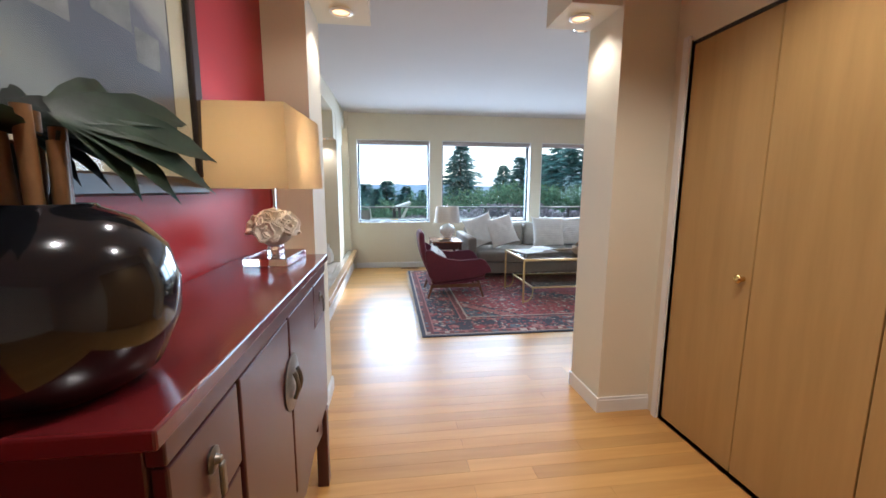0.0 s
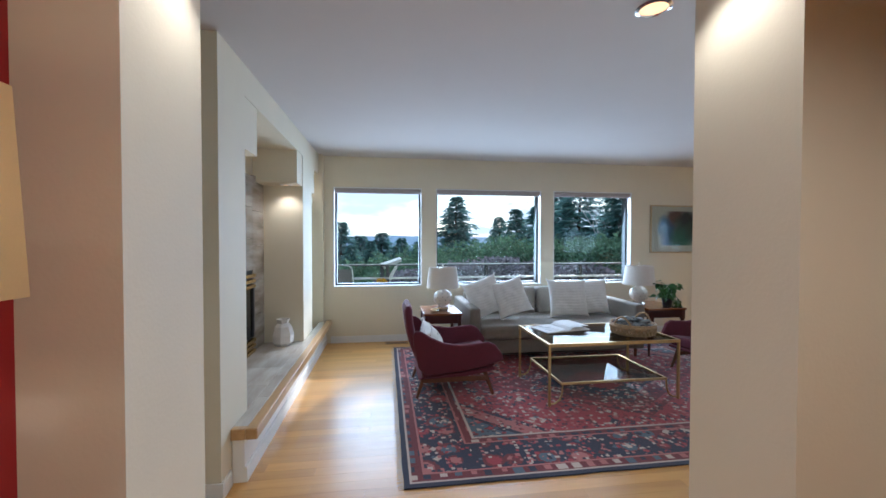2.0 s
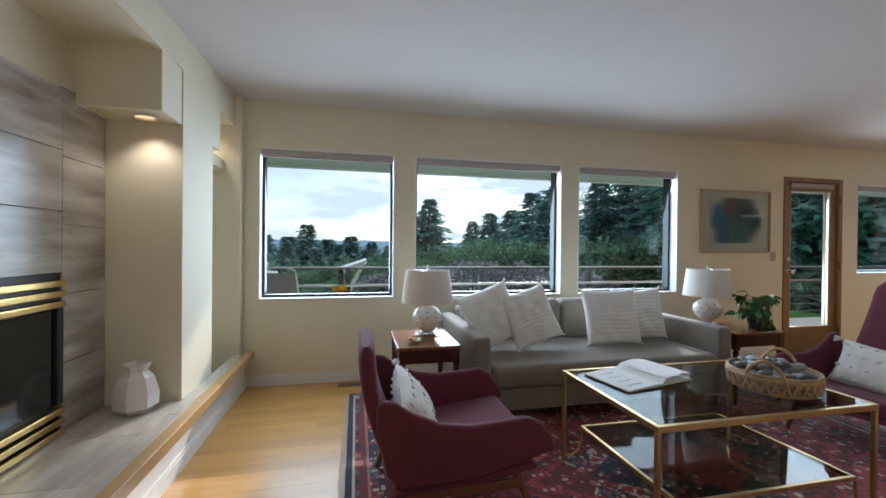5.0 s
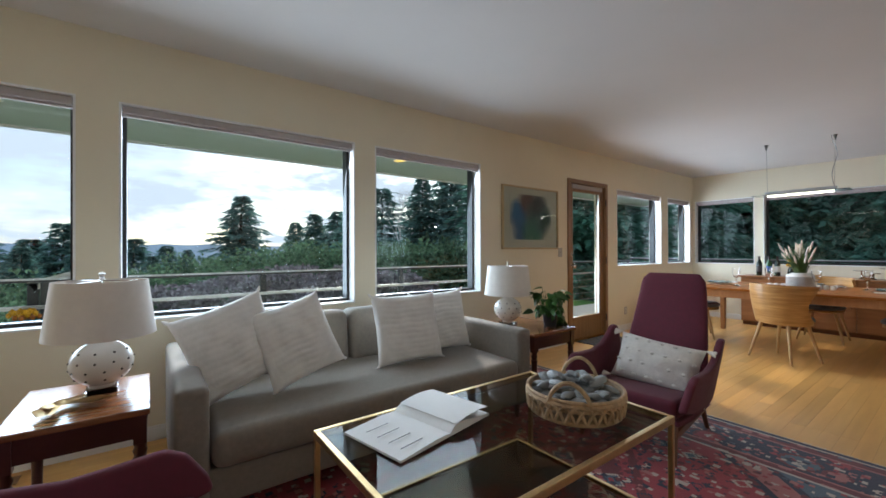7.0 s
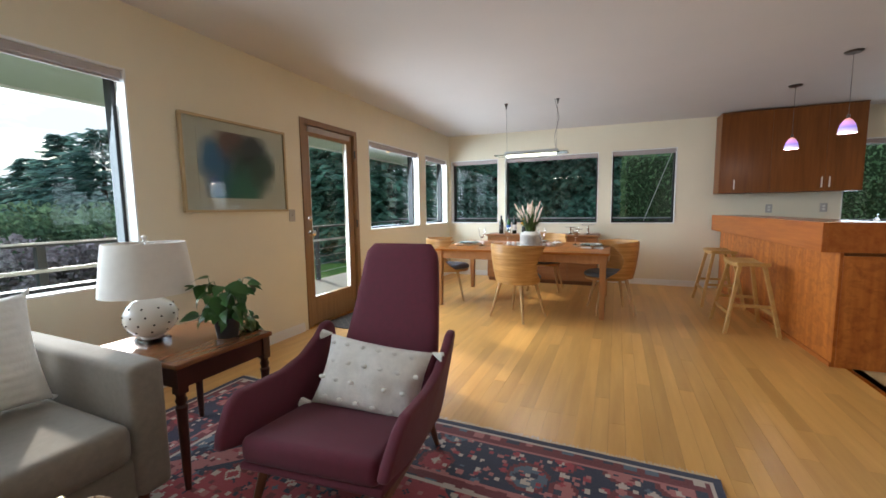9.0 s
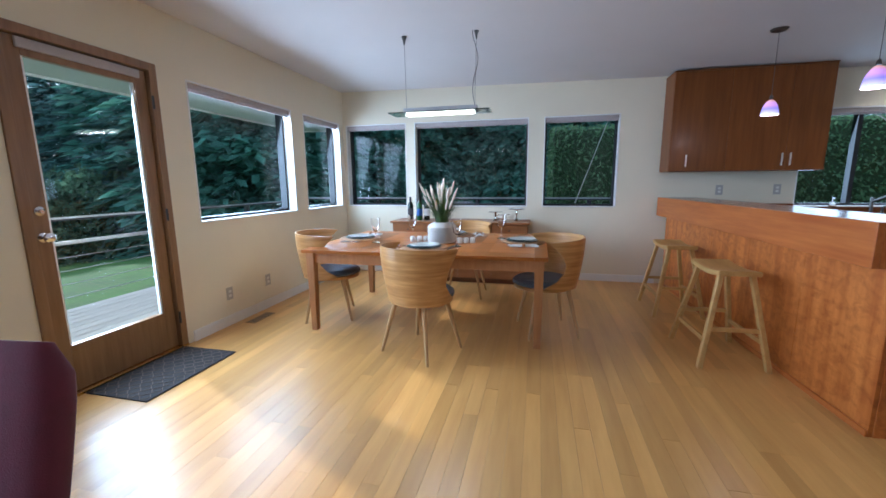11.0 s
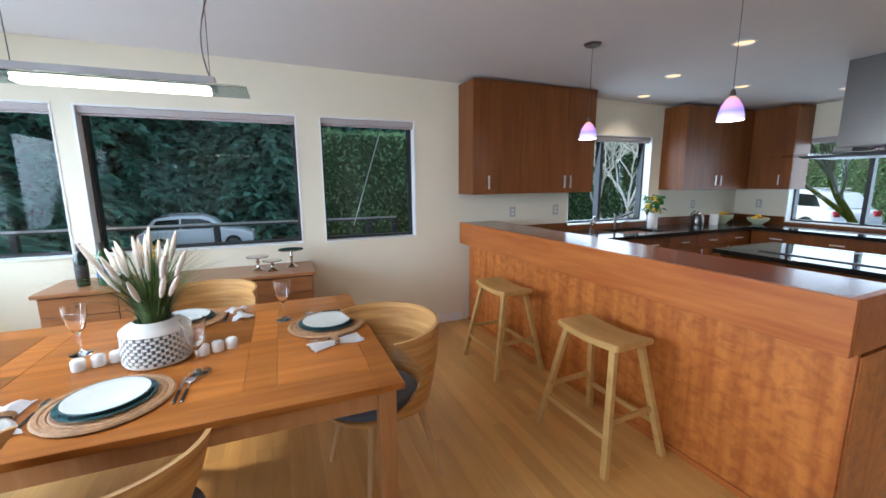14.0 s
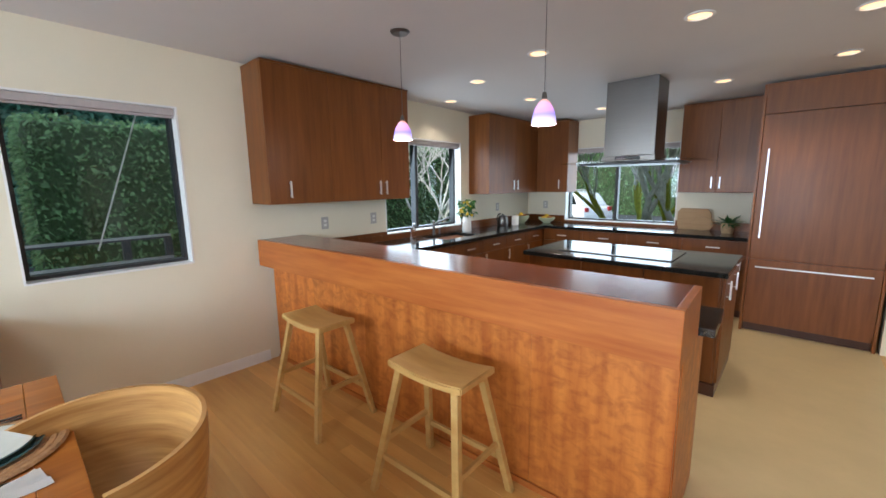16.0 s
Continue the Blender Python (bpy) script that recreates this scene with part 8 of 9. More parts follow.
for x in (-5.9, -3.9, -2.4, -0.92, 0.05, 2.01, 4.02, 6.0, 7.9, 9.6, 10.88):
    part("post", bbox(x - 0.035, 8.81, 0.0, x + 0.035, 8.88, 0.94, 0.004), M["rail"], rail)
for y in (6.9, 4.95, 3.0, 2.62):
    part("post", bbox(10.85, y - 0.035, 0.0, 10.92, y + 0.035, 0.99, 0.004), M["rail"], rail)
part("cap_rail", bbox(-5.95, 8.79, 0.941, 10.93, 8.90, 0.975, 0.005), M["rail"], rail)
part("cap_face", bbox(-5.95, 8.775, 0.962, 10.93, 8.7895, 0.982, 0.003), M["rail_top"], rail, "pale rail edge")
part("cap_rail", bbox(10.83, 2.6, 0.991, 10.94, 8.77, 1.03, 0.005), M["rail"], rail)
part("cap_face", bbox(10.815, 2.6, 1.012, 10.8295, 8.77, 1.036, 0.003), M["rail_top"], rail, "pale rail edge")
part("middle_rail", bbox(-5.95, 8.77, 0.70, 10.84, 8.809, 0.735, 0.003), M["rail_top"], rail)
part("middle_rail", bbox(10.80, 2.6, 0.76, 10.849, 8.76, 0.80, 0.003), M["rail_top"], rail)
for z in (0.14, 0.28, 0.42, 0.56):
    bm = bmesh.new()
    tube(bm, (-5.95, 8.845, z), (10.84, 8.845, z), 0.004, None, 6)
    part("cable", bm, M["rail_top"], rail)
    bm = bmesh.new()
    tube(bm, (10.885, 2.6, z), (10.885, 8.77, z), 0.004, None, 6)
    part("cable", bm, M["rail_top"], rail)
bm = bmesh.new()
tube(bm, (10.7, 3.25, 0.9), (10.9, 2.72, 2.40), 0.008, None, 8)
solo("guy_wire", bm, M["white"], pose(0, 0, 0), "thin white guy wire from the eave to the deck railing", "wire")

# deck furniture
M["grey_sling"] = material("grey_sling_fabric", (0.16, 0.15, 0.15), 0.8, vary=0.1, scale=60)
M["teal_glaze"] = material("teal_glazed_pot", (0.02, 0.22, 0.30), 0.25, vary=0.1)
fc = thing("patio_chair", pose(-0.62, 8.2, -0.09, 0, 0, 155) @ Matrix.Diagonal((1.05, 1.05, 1.17, 1)), "folding metal patio chair with a grey sling on the deck", "chair")
part("sling_back", bbox(-0.20, 0.16, 0.45, 0.20, 0.175, 0.88, 0.006, 2, pose(0, 0, 0, -8)), M["grey_sling"], fc)
part("sling_seat", bbox(-0.20, -0.22, 0.435, 0.20, 0.19, 0.45, 0.006), M["grey_sling"], fc)
for s in (-1, 1):
    for a, b in (((s * 0.215, 0.20, 0.0), (s * 0.215, -0.22, 0.44)), ((s * 0.215, -0.22, 0.0), (s * 0.215, 0.21, 0.46)), ((s * 0.215, 0.19, 0.44), (s * 0.205, 0.27, 0.86))):
        leg(fc, a, b, 0.011, 0.011, M["rail_top"], "frame_tube")
bm = bmesh.new()
pts = [Vector((0.205 * math.cos(radians(a)), 0.27, 0.86 + 0.05 * math.sin(radians(a)))) for a in range(0, 181, 20)]
for a, b in zip(pts, pts[1:]):
    tube(bm, a, b, 0.011, None, 8)
part("top_tube", bm, M["rail_top"], fc, "", True)
ft = thing("patio_table", pose(-1.12, 8.2, -0.09) @ Matrix.Diagonal((1, 1, 1.38, 1)), "small round folding patio table on the deck", "table")
part("tabletop", lathe([(0, 0.70), (0.30, 0.70), (0.305, 0.71), (0.30, 0.72), (0, 0.72)], 32), M["rail_top"], ft)
for a in (0, 120, 240):
    c, s = math.cos(radians(a)), math.sin(radians(a))
    leg(ft, (0.05 * c, 0.05 * s, 0.70), (0.26 * c, 0.26 * s, 0.0), 0.011, 0.011, M["rail_top"])
pp = thing("potted_herb", pose(-0.98, 8.2, 0.905), "small green plant in a white pot on the patio table", "plant")
part("pot", lathe([(0, 0), (0.05, 0), (0.062, 0.12), (0.055, 0.12), (0, 0.10)], 20), M["ceramic"], pp)
for k in range(40):
    a = k * 2.4
    ob = new("leaf", leaf_data[k % 2])
    ob.parent = pp
    ob.matrix_basis = pose(0.02 * math.cos(a), 0.02 * math.sin(a), 0.11 + 0.003 * k, 0, -50 + k, math.degrees(a))
fp = thing("flower_pot", pose(-0.05, 8.6, -0.089) @ Matrix.Diagonal((1, 1, 1.3, 1)), "teal pot of red and yellow flowers on the deck", "flowers")
part("pot", lathe([(0, 0), (0.10, 0), (0.12, 0.50), (0.105, 0.50), (0.1, 0.45), (0, 0.45)], 24), M["teal_glaze"], fp, "", True)
for k in range(26):
    a, r = k * 2.4, 0.10 * math.sqrt(k / 26)
    bm = bmesh.new()
    bmesh.ops.create_icosphere(bm, subdivisions=1, radius=0.022, matrix=Matrix.Translation((r * math.cos(a), r * math.sin(a), 0.53 + 0.02 * (k % 3))))
    part("bloom", bm, M["yellow"] if k % 3 else M["apple"], fp)
st = thing("deck_stair_rail", pose(-0.10, 8.95, -0.09), "sloping white stair rail boards behind the deck", "railing")
part("slope_board", poly_prism([(0.0, 0.98), (0.42, 1.12), (0.42, 1.06), (0.05, 0.90)], 0.0, 0.9, "y"), M["white"], st)
part("slope_board", poly_prism([(0.0, 0.45), (0.30, 0.98), (0.36, 0.98), (0.10, 0.45)], 0.02, 0.06, "y"), M["white"], st)
part("post", bbox(0.0, 0.0, 0.0, 0.08, 0.08, 0.98, 0.005), M["rail"], st)


# ---- plants of the garden ----
def foliage(name, colour, rough, vary=0.3, scale=2, per_island=0.5):
    """Leaves that let part of the light through."""
    m = material(name, colour, rough, vary=vary, scale=scale, per_island=per_island)
    n, l = m.node_tree.nodes, m.node_tree.links
    b = n["Principled BSDF"]
    tl, mx = n.new("ShaderNodeBsdfTranslucent"), n.new("ShaderNodeMixShader")
    mx.inputs["Fac"].default_value = 0.5
    feed = b.inputs["Base Color"].links
    if feed:
        l.new(feed[0].from_socket, tl.inputs["Color"])
    else:
        tl.inputs["Color"].default_value = (*colour, 1)
    l.new(b.outputs["BSDF"], mx.inputs[1])
    l.new(tl.outputs["BSDF"], mx.inputs[2])
    l.new(mx.outputs["Shader"], n["Material Output"].inputs["Surface"])
    return m


M["conifer"] = foliage("conifer_needles", (0.14, 0.26, 0.23), 0.7, vary=0.3, scale=2, per_island=0.5)
M["cedar"] = foliage("cedar_sprays", (0.13, 0.30, 0.22), 0.65, vary=0.3, scale=2, per_island=0.5)
M["bark"] = material("grey_brown_bark", (0.10, 0.075, 0.055), 0.9, vary=0.3, scale=8, bump=0.6, bump_scale=30)
M["pale_bark"] = material("pale_lichen_bark", (0.60, 0.58, 0.54), 0.85, vary=0.35, scale=9, bump=0.5, bump_scale=30)
M["moss"] = material("yellow_moss", (0.32, 0.33, 0.03), 0.95, vary=0.3, scale=14, bump=0.6)
M["hedge"] = foliage("clipped_hedge", (0.19, 0.32, 0.15), 0.8, vary=0.3, scale=3, per_island=0.45)
# dark colour for the box inside the hedges, painting the shade between leaves
M["hedge_shade_core"] = material("hedge_inner_shade", (0.05, 0.085, 0.035), 0.95, vary=0.4, scale=30, bump=0.6, bump_scale=80)
M["shrub"] = foliage("garden_shrub", (0.13, 0.22, 0.13), 0.8, vary=0.3, scale=3, per_island=0.5)
M["heather"] = material("bare_purple_shrub", (0.32, 0.28, 0.30), 0.9, vary=0.3, scale=3, per_island=0.4)


def from_arrays(name, verts, faces, mat):
    me = bpy.data.meshes.new(name)
    me.from_pydata(verts, [], faces)
    me.materials.append(mat)
    return me


def spray(vs, fs, c, d, up, ln, w, rng):
    """One drooping spray of needles: a bent leaf of two quads with a ragged tip."""
    side = d.cross(up)
    if side.length < 1e-4:
        side = Vector((1, 0, 0))
    side.normalize()
    a = rng.uniform(-1.35, 1.35)
    side = side * math.cos(a) + side.cross(d).normalized() * math.sin(a)
    b = len(vs)
    mid, tip = c + d * ln * 0.55 - up * ln * 0.05, c + d * ln - up * ln * 0.28
    vs.extend([tuple(c), tuple(mid - side * w), tuple(mid + side * w), tuple(tip)])
    fs.extend([(b, b + 1, b + 3), (b, b + 3, b + 2)])


def conifer_mesh(h, r, seed, skirt=0.06, dense=1.0, droop=0.35, big=1.0):
    rng = random.Random(seed)
    vs, fs = [], []
    levels = int(h * 4.0 * dense)
    up = Vector((0, 0, 1))
    for k in range(levels):
        f = (k + rng.random()) / levels
        z = h * (skirt + (1 - skirt) * f)
        reach = r * (1 - f) ** 0.8 * (0.75 + 0.25 * min(1, f * 5)) * rng.uniform(0.80, 1.10) + 0.10
        for b in range(int(10 + 7 * (1 - f))):
            a = rng.random() * 6.283
            d = Vector((math.cos(a), math.sin(a), 0))
            z = h * (skirt + (1 - skirt) * min(0.995, max(0.0, f + rng.uniform(-1.2, 1.2) / levels)))
            ln = reach * rng.uniform(0.45, 1.15)
            n = max(3, int(ln * 5.0 * dense))
            for i in range(n):
                g = (i + 0.6) / n
                c = Vector((0, 0, z)) + d * ln * g + up * (ln * (0.22 * g - droop * g * g))
                for s in range(2):
                    aa = a + rng.uniform(-1.1, 1.1)
                    dd = Vector((math.cos(aa), math.sin(aa), rng.uniform(-0.45, 0.25))).normalized()
                    spray(vs, fs, c, dd, up, rng.uniform(0.28, 0.52) * big * (0.7 + 0.02 * h), rng.uniform(0.055, 0.115) * big * (0.7 + 0.02 * h), rng)
    return vs, fs


def trunk_bm(h, r0):
    bm = bmesh.new()
    n = 6
    for i in range(n):
        a, b = i / n, (i + 1) / n
        tube(bm, (0.05 * math.sin(i), 0.05 * math.cos(i), h * a), (0.05 * math.sin(i + 1), 0.05 * math.cos(i + 1), h * b), r0 * (1 - a * 0.95), r0 * (1 - b * 0.95), 8)
    return bm


TREES = {}
for key, h, r, seed, skirt, dense, droop, mat, big in (("fir", 10.0, 2.4, 1, 0.05, 1.3, 0.30, "conifer", 1.0), ("spruce", 12.0, 2.7, 2, 0.03, 1.3, 0.42, "conifer", 1.0), ("cedar", 11.0, 3.2, 3, 0.0, 1.25, 0.55, "cedar", 1.15), ("pine", 8.0, 2.6, 4, 0.18, 0.9, 0.18, "conifer", 1.0)):
    vs, fs = conifer_mesh(h, r, seed, skirt, dense, droop, big)
    TREES[key] = (h, mesh_of("trunk", trunk_bm(h * 0.98, 0.02 * h), M["bark"], True), from_arrays("crown", vs, fs, M[mat]))


def tree(kind, x, y, h, label, group, turn=0, widen=1.0):
    hh, tr, cr = TREES[kind]
    o = thing("conifer_tree", pose(x, y, ground_z(x, y) - 0.1, 0, 0, turn) @ Matrix.Diagonal((widen * h / hh, widen * h / hh, h / hh, 1)), label, "tree", group)
    for nm, me in (("trunk", tr), ("crown", cr)):
        ob = new(nm, me)
        ob.parent = o
    return o


def at_bearing(az, dist, ox=1.0, oy=3.5):
    return ox + dist * math.cos(radians(az)), oy + dist * math.sin(radians(az))


# north view: single conifers by bearing, distance and height of the top above the eye
rng_t = random.Random(77)
for kind, az, dist, el, wd in (("fir", 80.6, 42, 7.0, 1.05), ("fir", 71.5, 48, 5.0, 1.0), ("spruce", 74.0, 52, 3.8, 1.0), ("spruce", 68.5, 46, 5.4, 1.2), ("fir", 65.5, 38, 7.9, 1.1), ("pine", 62.5, 34, 8.6, 1.2),
                           ("spruce", 56.6, 26, 10.2, 1.1), ("fir", 52.5, 27, 12.5, 1.1), ("spruce", 49.0, 24, 14.0, 1.2), ("fir", 97.5, 60, 2.9, 0.9), ("spruce", 102.7, 55, 1.4, 1.1), ("fir", 91.6, 58, 1.4, 1.2), ("spruce", 106.5, 50, 2.4, 1.2),
                           ("fir", 110, 44, 3.2, 1.1), ("fir", 94.5, 66, 0.9, 1.2), ("spruce", 88.5, 70, 0.6, 1.2), ("fir", 99.8, 64, 1.2, 1.2), ("pine", 104.8, 60, 1.3, 1.2), ("fir", 114, 40, 4.0, 1.1), ("spruce", 118, 38, 4.4, 1.1),
                           ("cedar", 45.5, 22, 17.0, 1.1), ("spruce", 42.0, 20, 20.0, 1.1), ("cedar", 38.5, 19, 22.0, 1.0), ("cedar", 35.0, 18, 24.0, 1.0), ("cedar", 31.0, 18.5, 24.0, 1.0), ("spruce", 47, 30, 14.0, 1.2), ("spruce", 40, 27, 18.0, 1.2), ("fir", 33, 26, 19.0, 1.2), ("fir", 90, 40, -0.6, 0.9), ("spruce", 93.5, 44, 0.2, 0.9), ("fir", 96.5, 38, -0.4, 0.9), ("spruce", 100.5, 41, 0.4, 0.9), ("fir", 104, 36, 0.6, 0.9), ("spruce", 108.5, 40, 1.6, 0.9), ("fir", 86.5, 48, 0.1, 0.9)):
    x, y = at_bearing(az, dist)
    base = ground_z(x, y) - 0.1
    tree(kind, x, y, max(3.0, 1.25 + dist * math.tan(radians(el)) - base), "tall dark green conifer at the edge of the lawn" if az > 60 else "dense dark conifer beside the deck", "conifers north of the house", rng_t.uniform(0, 360), wd * (1.9 if az > 86 else 1.7 if az > 60 else 1.4))
# east: a wall of cedars beyond the drive
for i, (x, y, h) in enumerate(((30.0, -1.5, 13), (30.5, 1.8, 14), (30.0, 5.0, 14), (30.4, 8.2, 13.5), (29.0, 11.4, 14), (25.0, 14.0, 13.5), (20.0, 15.5, 12), (34.0, 0.2, 15), (34.2, 3.8, 15), (34.0, 7.2, 15), (33.0, 11.0, 15), (29.0, 16.0, 15), (16.5, 14.0, 10), (29.5, -5, 13), (29, -9, 13), (22.6, 11.8, 10))):
    tree("cedar", x, y, h, "dense drooping cedar beyond the driveway", "cedars east of the house", i * 47, 1.05)
for i, (x, y, h) in enumerate(((-9, -36, 13), (-3, -38, 13), (3, -36, 13), (9, -37, 14), (15, -35, 13), (21, -33, 13), (27, -30, 13), (30, -22, 13), (29, -15, 13))):
    tree("cedar", x, y, h, "dense drooping cedar beyond the driveway", "cedars south of the house", i * 61, 1.3)


def leafy_box(name, x0, y0, x1, y1, z0, z1, count, mat, core, label, category, seed, size=0.07, lump=0.06):
    """A clipped hedge: a core coloured dark as inner shade, under a skin of small leaves."""
    rng = random.Random(seed)
    o = thing(name, pose((x0 + x1) / 2, (y0 + y1) / 2, z0), label, category)
    part("hedge_shade_core", bbox(x0 - (x0 + x1) / 2 + 0.06, y0 - (y0 + y1) / 2 + 0.06, 0, (x1 - x0) / 2 - 0.06, (y1 - y0) / 2 - 0.06, z1 - z0 - 0.06, 0.05), core, o)
    lx, ly, lz = x1 - x0, y1 - y0, z1 - z0
    areas = [ly * lz, ly * lz, lx * lz, lx * lz, lx * ly]
    vs, fs = [], []
    for k in range(count):
        f = rng.choices(range(5), areas)[0]
        u, v = rng.random() - 0.5, rng.random()
        if f < 2:
            s = -1 if f == 0 else 1
            c, nrm = Vector((s * lx / 2, u * ly, v * lz)), Vector((s, 0, 0))
        elif f < 4:
            s = -1 if f == 2 else 1
            c, nrm = Vector((u * lx, s * ly / 2, v * lz)), Vector((0, s, 0))
        else:
            c, nrm = Vector((u * lx, (v - 0.5) * ly, lz)), Vector((0, 0, 1))
        c += nrm * (lump * noise.noise(c * 1.3 + Vector((x0, y0, 0))) - 0.02)
        d = (nrm * rng.uniform(0.3, 1.0) + Vector((rng.uniform(-1, 1), rng.uniform(-1, 1), rng.uniform(-1, 0.6)))).normalized()
        spray(vs, fs, c, d, Vector((0, 0, 1)), size * rng.uniform(0.7, 1.5), size * rng.uniform(0.25, 0.45), rng)
    ob = new("hedge_leaves", from_arrays("hedge_leaves", vs, fs, mat))
    ob.parent = o
    tagged(ob, kind="stuff")
    return o


leafy_box("hedge", 14.2, -7.0, 15.8, 3.55, -1.0, 2.60, 26000, M["hedge"], M["hedge_shade_core"], "tall clipped green hedge beside the driveway", "hedge", 5, 0.09)
leafy_box("hedge", -2.0, -22.0, 24.0, -20.5, -0.45, 4.2, 22000, M["hedge"], M["hedge_shade_core"], "long clipped green hedge across the driveway", "hedge", 6, 0.14)


def shrub_mass(name, spots, mat, count, label, category, seed, size=0.16):
    rng = random.Random(seed)
    for (x, y, rx, ry, h) in spots:
        o = thing(name, pose(x, y, ground_z(x, y) - 0.1), label, category, name + " group")
        vs, fs = [], []
        for k in range(count):
            a, e = rng.random() * 6.283, math.asin(rng.random())
            q = 1 + 0.28 * noise.noise((math.cos(a) * 2 + x, math.sin(a) * 2 + y, e * 2)) - 0.25 * rng.random() ** 2
            d = Vector((math.cos(a) * math.cos(e), math.sin(a) * math.cos(e), math.sin(e)))
            c = Vector((d.x * rx * q, d.y * ry * q, d.z * h * q))
            spray(vs, fs, c, (d + Vector((rng.uniform(-0.8, 0.8), rng.uniform(-0.8, 0.8), rng.uniform(-0.3, 0.6)))).normalized(), Vector((0, 0, 1)), size * rng.uniform(0.7, 1.6), size * rng.uniform(0.2, 0.45), rng)
        ob = new("foliage", from_arrays("foliage", vs, fs, mat))
        ob.parent = o
        tagged(ob, kind="stuff")


def to_height(az, d, el):
    """How tall a bush at a bearing and distance must be for its top to stand at an angle over the eye."""
    x, y = at_bearing(az, d)
    return x, y, 1.3 + d * math.tan(radians(el)) - ground_z(x, y)


shrub_mass("shrub", [(x, y, rx, ry, h) for (x, y, h), rx, ry in ((to_height(az, d, el), rx, ry) for az, d, rx, ry, el in (
    (85, 30, 4.5, 3, -1.2), (78, 27, 4.0, 3, -0.2), (72, 25, 3.6, 3, 0.4), (66, 23, 3.4, 3, 0.2), (60, 22, 3.2, 3, 0.6), (92, 27, 4.0, 3, -2.6), (99, 27, 4.2, 3, -3.0), (107, 26, 4.5, 3, -2.4), (55, 20, 3.0, 3, 0.8), (116, 26, 5, 3, -2.0), (50, 19, 3, 2.5, 1.0), (95, 20, 3.2, 2.4, -5.5), (104, 19, 3.2, 2.4, -5.6), (113, 19, 3.4, 2.4, -5.0)))],
    M["shrub"], 5200, "broad rounded evergreen shrub beyond the lawn", "shrub", 8, 0.24)
shrub_mass("heather", [(x, y, rx, ry, h) for (x, y, h), rx, ry in ((to_height(az, d, el), rx, ry) for az, d, rx, ry, el in (
    (82, 19, 2.4, 1.4, -3.4), (75, 18, 2.2, 1.4, -2.6), (68, 17, 2.0, 1.4, -3.0), (89, 19, 2.4, 1.4, -4.4), (61, 16, 1.8, 1.2, -3.2)))],
    M["heather"], 3000, "bare purplish shrub by the lawn", "shrub", 9, 0.20)
shrub_mass("flower_bush", [(7.6, -5.2, 0.9, 0.6, 0.75), (8.9, -4.9, 0.7, 0.6, 0.7), (6.4, -5.0, 0.7, 0.6, 0.7), (11.6, 0.2, 0.5, 0.7, 0.9)], material("bronze_leaves", (0.16, 0.10, 0.06), 0.8, vary=0.5, scale=4, per_island=0.5), 900, "low bronze leaved bush under the window", "shrub", 10, 0.09)


def bare_tree(x, y, seeds, label, h, r0, spread, mossy=False):
    o = thing("bare_tree", pose(x, y, -0.5), label, "tree", "bare trees")
    rng = random.Random(seeds)
    limbs = bmesh.new()
    twigs = bmesh.new()

    def grow(p, d, ln, r, depth):
        bm = limbs if depth < 2 else twigs
        n = 4
        for i in range(n):
            d = (d + Vector((rng.uniform(-0.16, 0.16), rng.uniform(-0.16, 0.16), rng.uniform(-0.02, 0.16)))).normalized()
            q = p + d * ln / n
            ra, rb = r * (1 - 0.35 * i / n), r * (1 - 0.35 * (i + 1) / n)
            tube(bm, p, q, ra, rb, 9 if depth < 2 else 5, False)
            p = q
        if depth < 5:
            for k in range(3 if depth < 4 else 4):
                a = rng.random() * 6.283
                e = rng.uniform(0.35, 0.95) * spread
                side = Vector((math.cos(a), math.sin(a), rng.uniform(-0.2, 0.3)))
                grow(p if k < 2 else p - d * ln * 0.3 * rng.random(), (d + side * e).normalized(), ln * rng.uniform(0.6, 0.85), r * 0.58, depth + 1)
    for k in range(3):
        a = k * 2.1 + rng.random()
        grow(Vector((0.08 * math.cos(a), 0.08 * math.sin(a), 0)), Vector((0.45 * math.cos(a), 0.45 * math.sin(a), 1)).normalized(), h * 0.30, r0, 0)
    part("limbs", limbs, M["moss"] if mossy else M["pale_bark"], o, "mossy limbs" if mossy else "", True)
    tagged(part("twigs", twigs, M["pale_bark"], o, "", True), kind="stuff")


bare_tree(12.7, -3.6, 3, "bare branching tree with pale lichen bark by the hedge", 4.6, 0.06, 1.0)
bare_tree(8.35, -6.0, 5, "mossy multi-stemmed bare tree outside the kitchen window", 5.0, 0.085, 0.7, True)
bare_tree(7.75, -5.4, 9, "pale barked multi-stemmed bare tree outside the kitchen window", 5.6, 0.085, 0.55)
bare_tree(7.05, -5.8, 12, "pale barked multi-stemmed bare tree outside the kitchen window", 5.8, 0.09, 0.5)
bare_tree(*at_bearing(58.5, 29), 21, "bare grey tree by the lawn", 6.5, 0.08, 0.8)


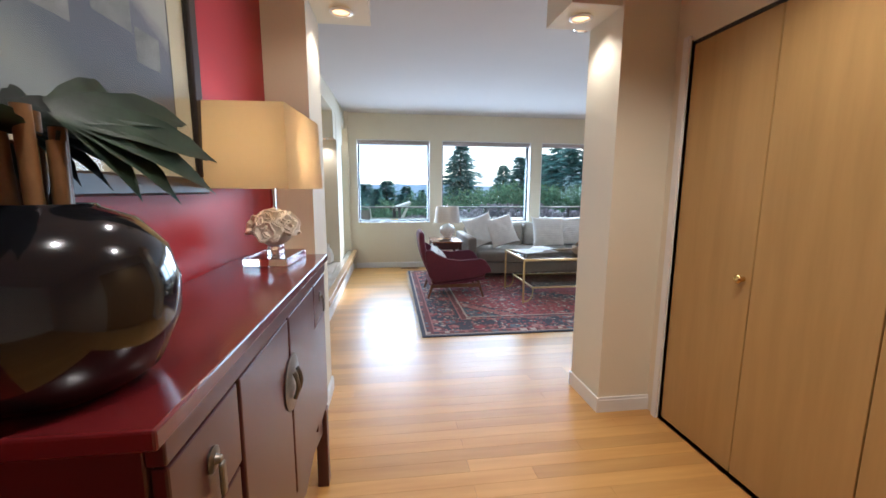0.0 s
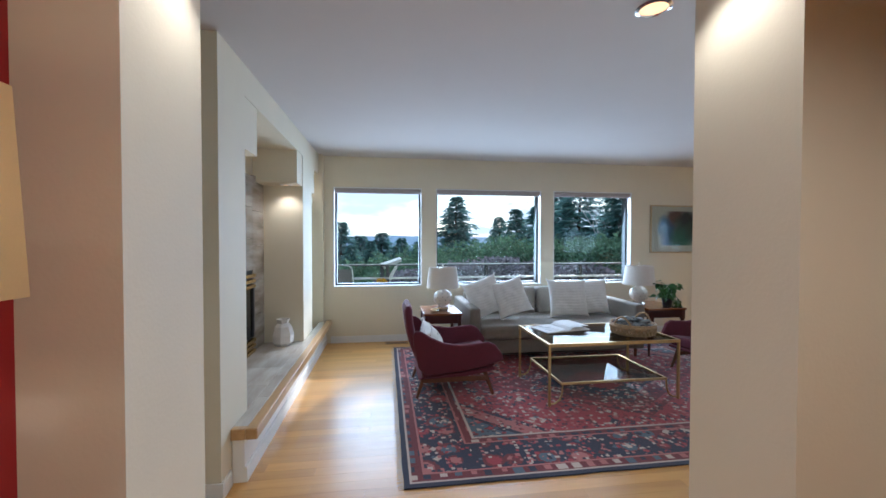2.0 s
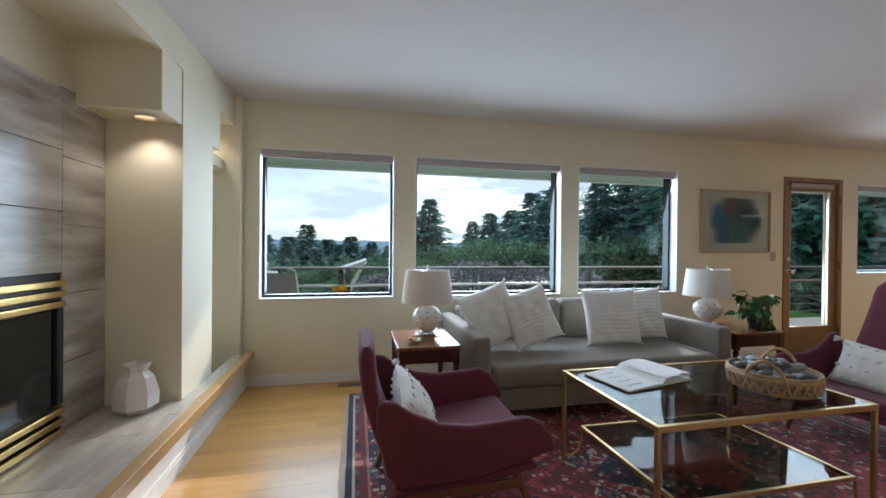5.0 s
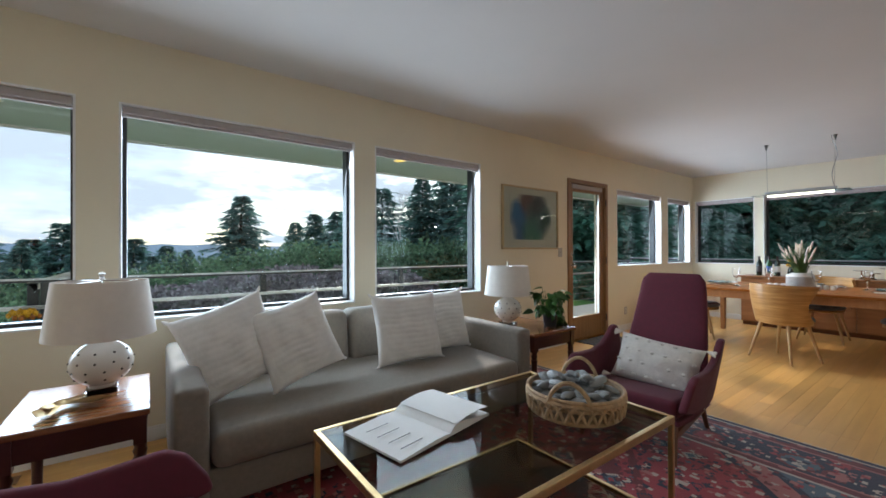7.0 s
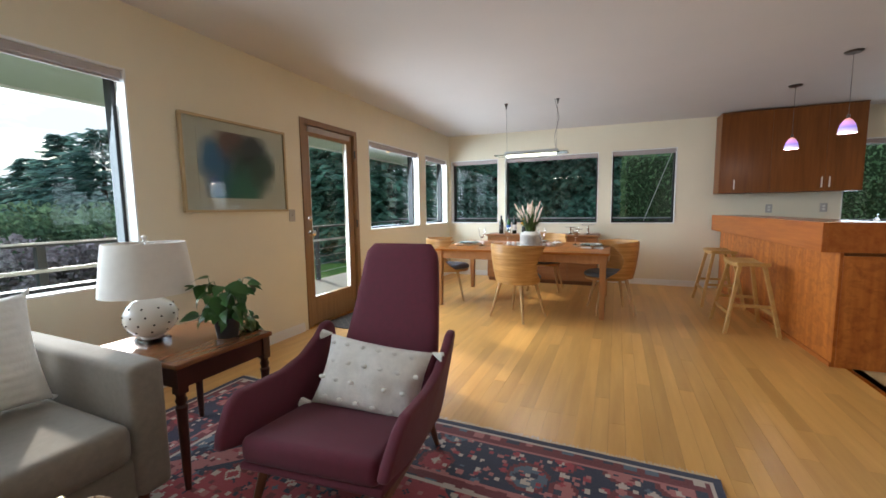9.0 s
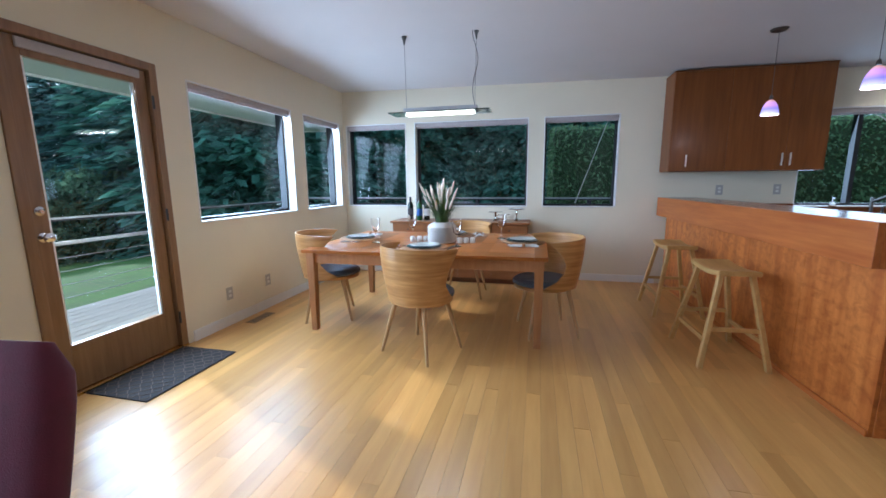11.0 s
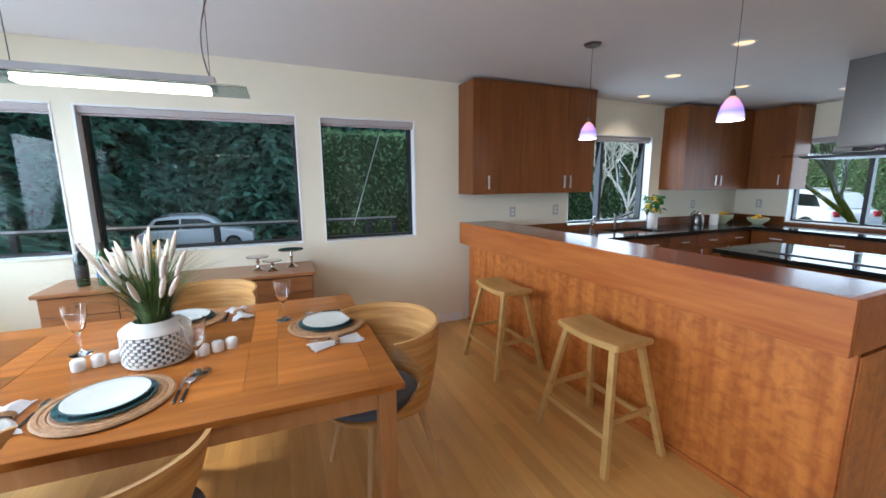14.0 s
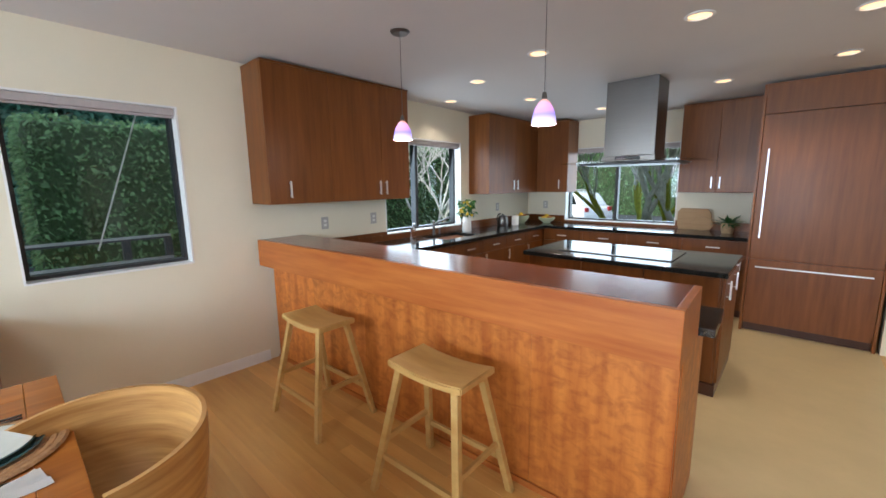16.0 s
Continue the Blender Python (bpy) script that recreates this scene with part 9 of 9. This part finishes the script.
# ---- parked car ----
def car(m, paint, label):
    o = thing("car", m, label, "car", "parked cars")
    body = [(-2.15, 0.30), (-2.20, 0.55), (-2.12, 0.85), (-1.95, 0.95), (-1.0, 0.98), (0.95, 0.98), (1.75, 0.88), (2.12, 0.72), (2.20, 0.50), (2.15, 0.28)]
    part("body", poly_prism(body, -0.88, 0.88, "y", 0.06), paint, o, "", True)
    bm = poly_prism([(-1.95, 0.955), (-1.55, 1.46), (-0.9, 1.56), (0.2, 1.54), (0.55, 1.42), (1.05, 0.955)], -0.80, 0.80, "y", 0.06)
    for v in bm.verts:
        v.co.y *= 1 - 0.16 * max(0, v.co.z - 0.96) / 0.6
    part("cabin", bm, paint, o, "", True)
    for s in (-1, 1):
        for pts in ([(-1.70, 1.02), (-1.42, 1.40), (-0.62, 1.44), (-0.62, 1.02)], [(-0.55, 1.02), (-0.55, 1.44), (0.15, 1.43), (0.45, 1.34), (0.85, 1.02)]):
            bm = poly_prism(pts, 0.0, 0.02, "y")
            for v in bm.verts:
                v.co.y = s * (v.co.y + 0.795 * (1 - 0.16 * max(0, v.co.z - 0.96) / 0.6))
            part("side_window", bm, M["granite"], o, "dark glass")
        part("roof_rail", bbox(-1.3, s * 0.60 - 0.02, 1.575, 0.1, s * 0.60 + 0.02, 1.61, 0.008), M["rail_top"], o)
        part("mirror", bbox(0.62, min(s * 0.88, s * 1.02), 0.98, 0.78, max(s * 0.88, s * 1.02), 1.12, 0.03), paint, o, "", True)
    for x in (-1.35, 1.38):
        for s in (-1, 1):
            w = part("wheel", lathe([(0, -0.10), (0.20, -0.10), (0.32, -0.105), (0.34, -0.06), (0.34, 0.06), (0.32, 0.105), (0.20, 0.10), (0, 0.10)], 28), M["black"], o, "", True, pose(x, s * 0.82, 0.34, 90))
            part("rim", lathe([(0, 0.102), (0.19, 0.112), (0.21, 0.106), (0.21, 0.1), (0, 0.1)], 20), M["steel"], w, "", True, pose(0, 0, 0 if s < 0 else 0, 0 if s < 0 else 180))
    for s in (-1, 1):
        part("headlight", bbox(2.05, s * 0.62 - 0.16, 0.66, 2.17, s * 0.62 + 0.16, 0.78, 0.02), M["ceramic"], o)
        part("tail_light", bbox(-2.19, s * 0.68 - 0.10, 0.72, -2.10, s * 0.68 + 0.10, 0.90, 0.02), M["red"], o)
    return o


M["car_white"] = material("white_car_paint", (0.84, 0.85, 0.87), 0.2, vary=0.02, coat=0.6)
car(pose(25.6, 7.6, -1.43, 0, 0, -90), M["car_white"], "white hatchback parked on the driveway by the cedars")
car(pose(13.8, -13.5, -0.43, 0, 0, -20), M["car_white"], "white hatchback parked beyond the kitchen window")

# ---- floor boards ----
BW = 0.0835
rng = random.Random(7)
board_meshes = {}
floor_boards = new("floor_boards")
tagged(floor_boards, "oiled oak strip floor laid along the room", "floor", kind="structure")


def board_mesh(length):
    if length not in board_meshes:
        board_meshes[length] = mesh_of("board", bbox(0, 0.0004, -0.018, length - 0.0008, BW - 0.0004, 0.0, 0.0007, 1), M["oak"])
    return board_meshes[length]


far_verts, far_faces = [], []


def far_board(x0, y0, x1, y1):
    b = len(far_verts)
    far_verts.extend([(x0 + 0.0004, y0 + 0.0004, 0), (x1 - 0.0004, y0 + 0.0004, 0), (x1 - 0.0004, y1 - 0.0004, 0), (x0 + 0.0004, y1 - 0.0004, 0),
                      (x0 + 0.0004, y0 + 0.0004, -0.006), (x1 - 0.0004, y0 + 0.0004, -0.006), (x1 - 0.0004, y1 - 0.0004, -0.006), (x0 + 0.0004, y1 - 0.0004, -0.006)])
    far_faces.extend([(b, b + 1, b + 2, b + 3), (b, b + 4, b + 5, b + 1), (b + 1, b + 5, b + 6, b + 2), (b + 2, b + 6, b + 7, b + 3), (b + 3, b + 7, b + 4, b)])


near_count = 0
y = -2.2
while y < NY - 0.001:
    y1 = min(y + BW, NY)
    x = -3.1
    end = EX if y1 > 2.13 else 4.93
    x += rng.choice((0.3, 0.6, 0.9, 1.2)) - 1.2
    while x < end - 0.001:
        length = rng.choice((0.6, 0.9, 1.2, 1.5, 1.8, 2.1))
        a, b = max(x, -3.1), min(x + length, end)
        if b - a > 0.002:
            if b - a == length and a > 3.2 and y > 2.15 and near_count < 300 and y1 - y > BW - 1e-6:
                ob = new("floor_board", board_mesh(length))
                ob.location, ob.parent = (a, y, 0), floor_boards
                near_count += 1
            else:
                far_board(a, y, b, y1)
        x += length
    y += BW
me = bpy.data.meshes.new("floor_boards_rest")
me.from_pydata(far_verts, [], far_faces)
me.materials.append(M["oak_far"])
rest = new("floor_boards_rest", me)
rest.parent = floor_boards
tagged(rest, kind="stuff")
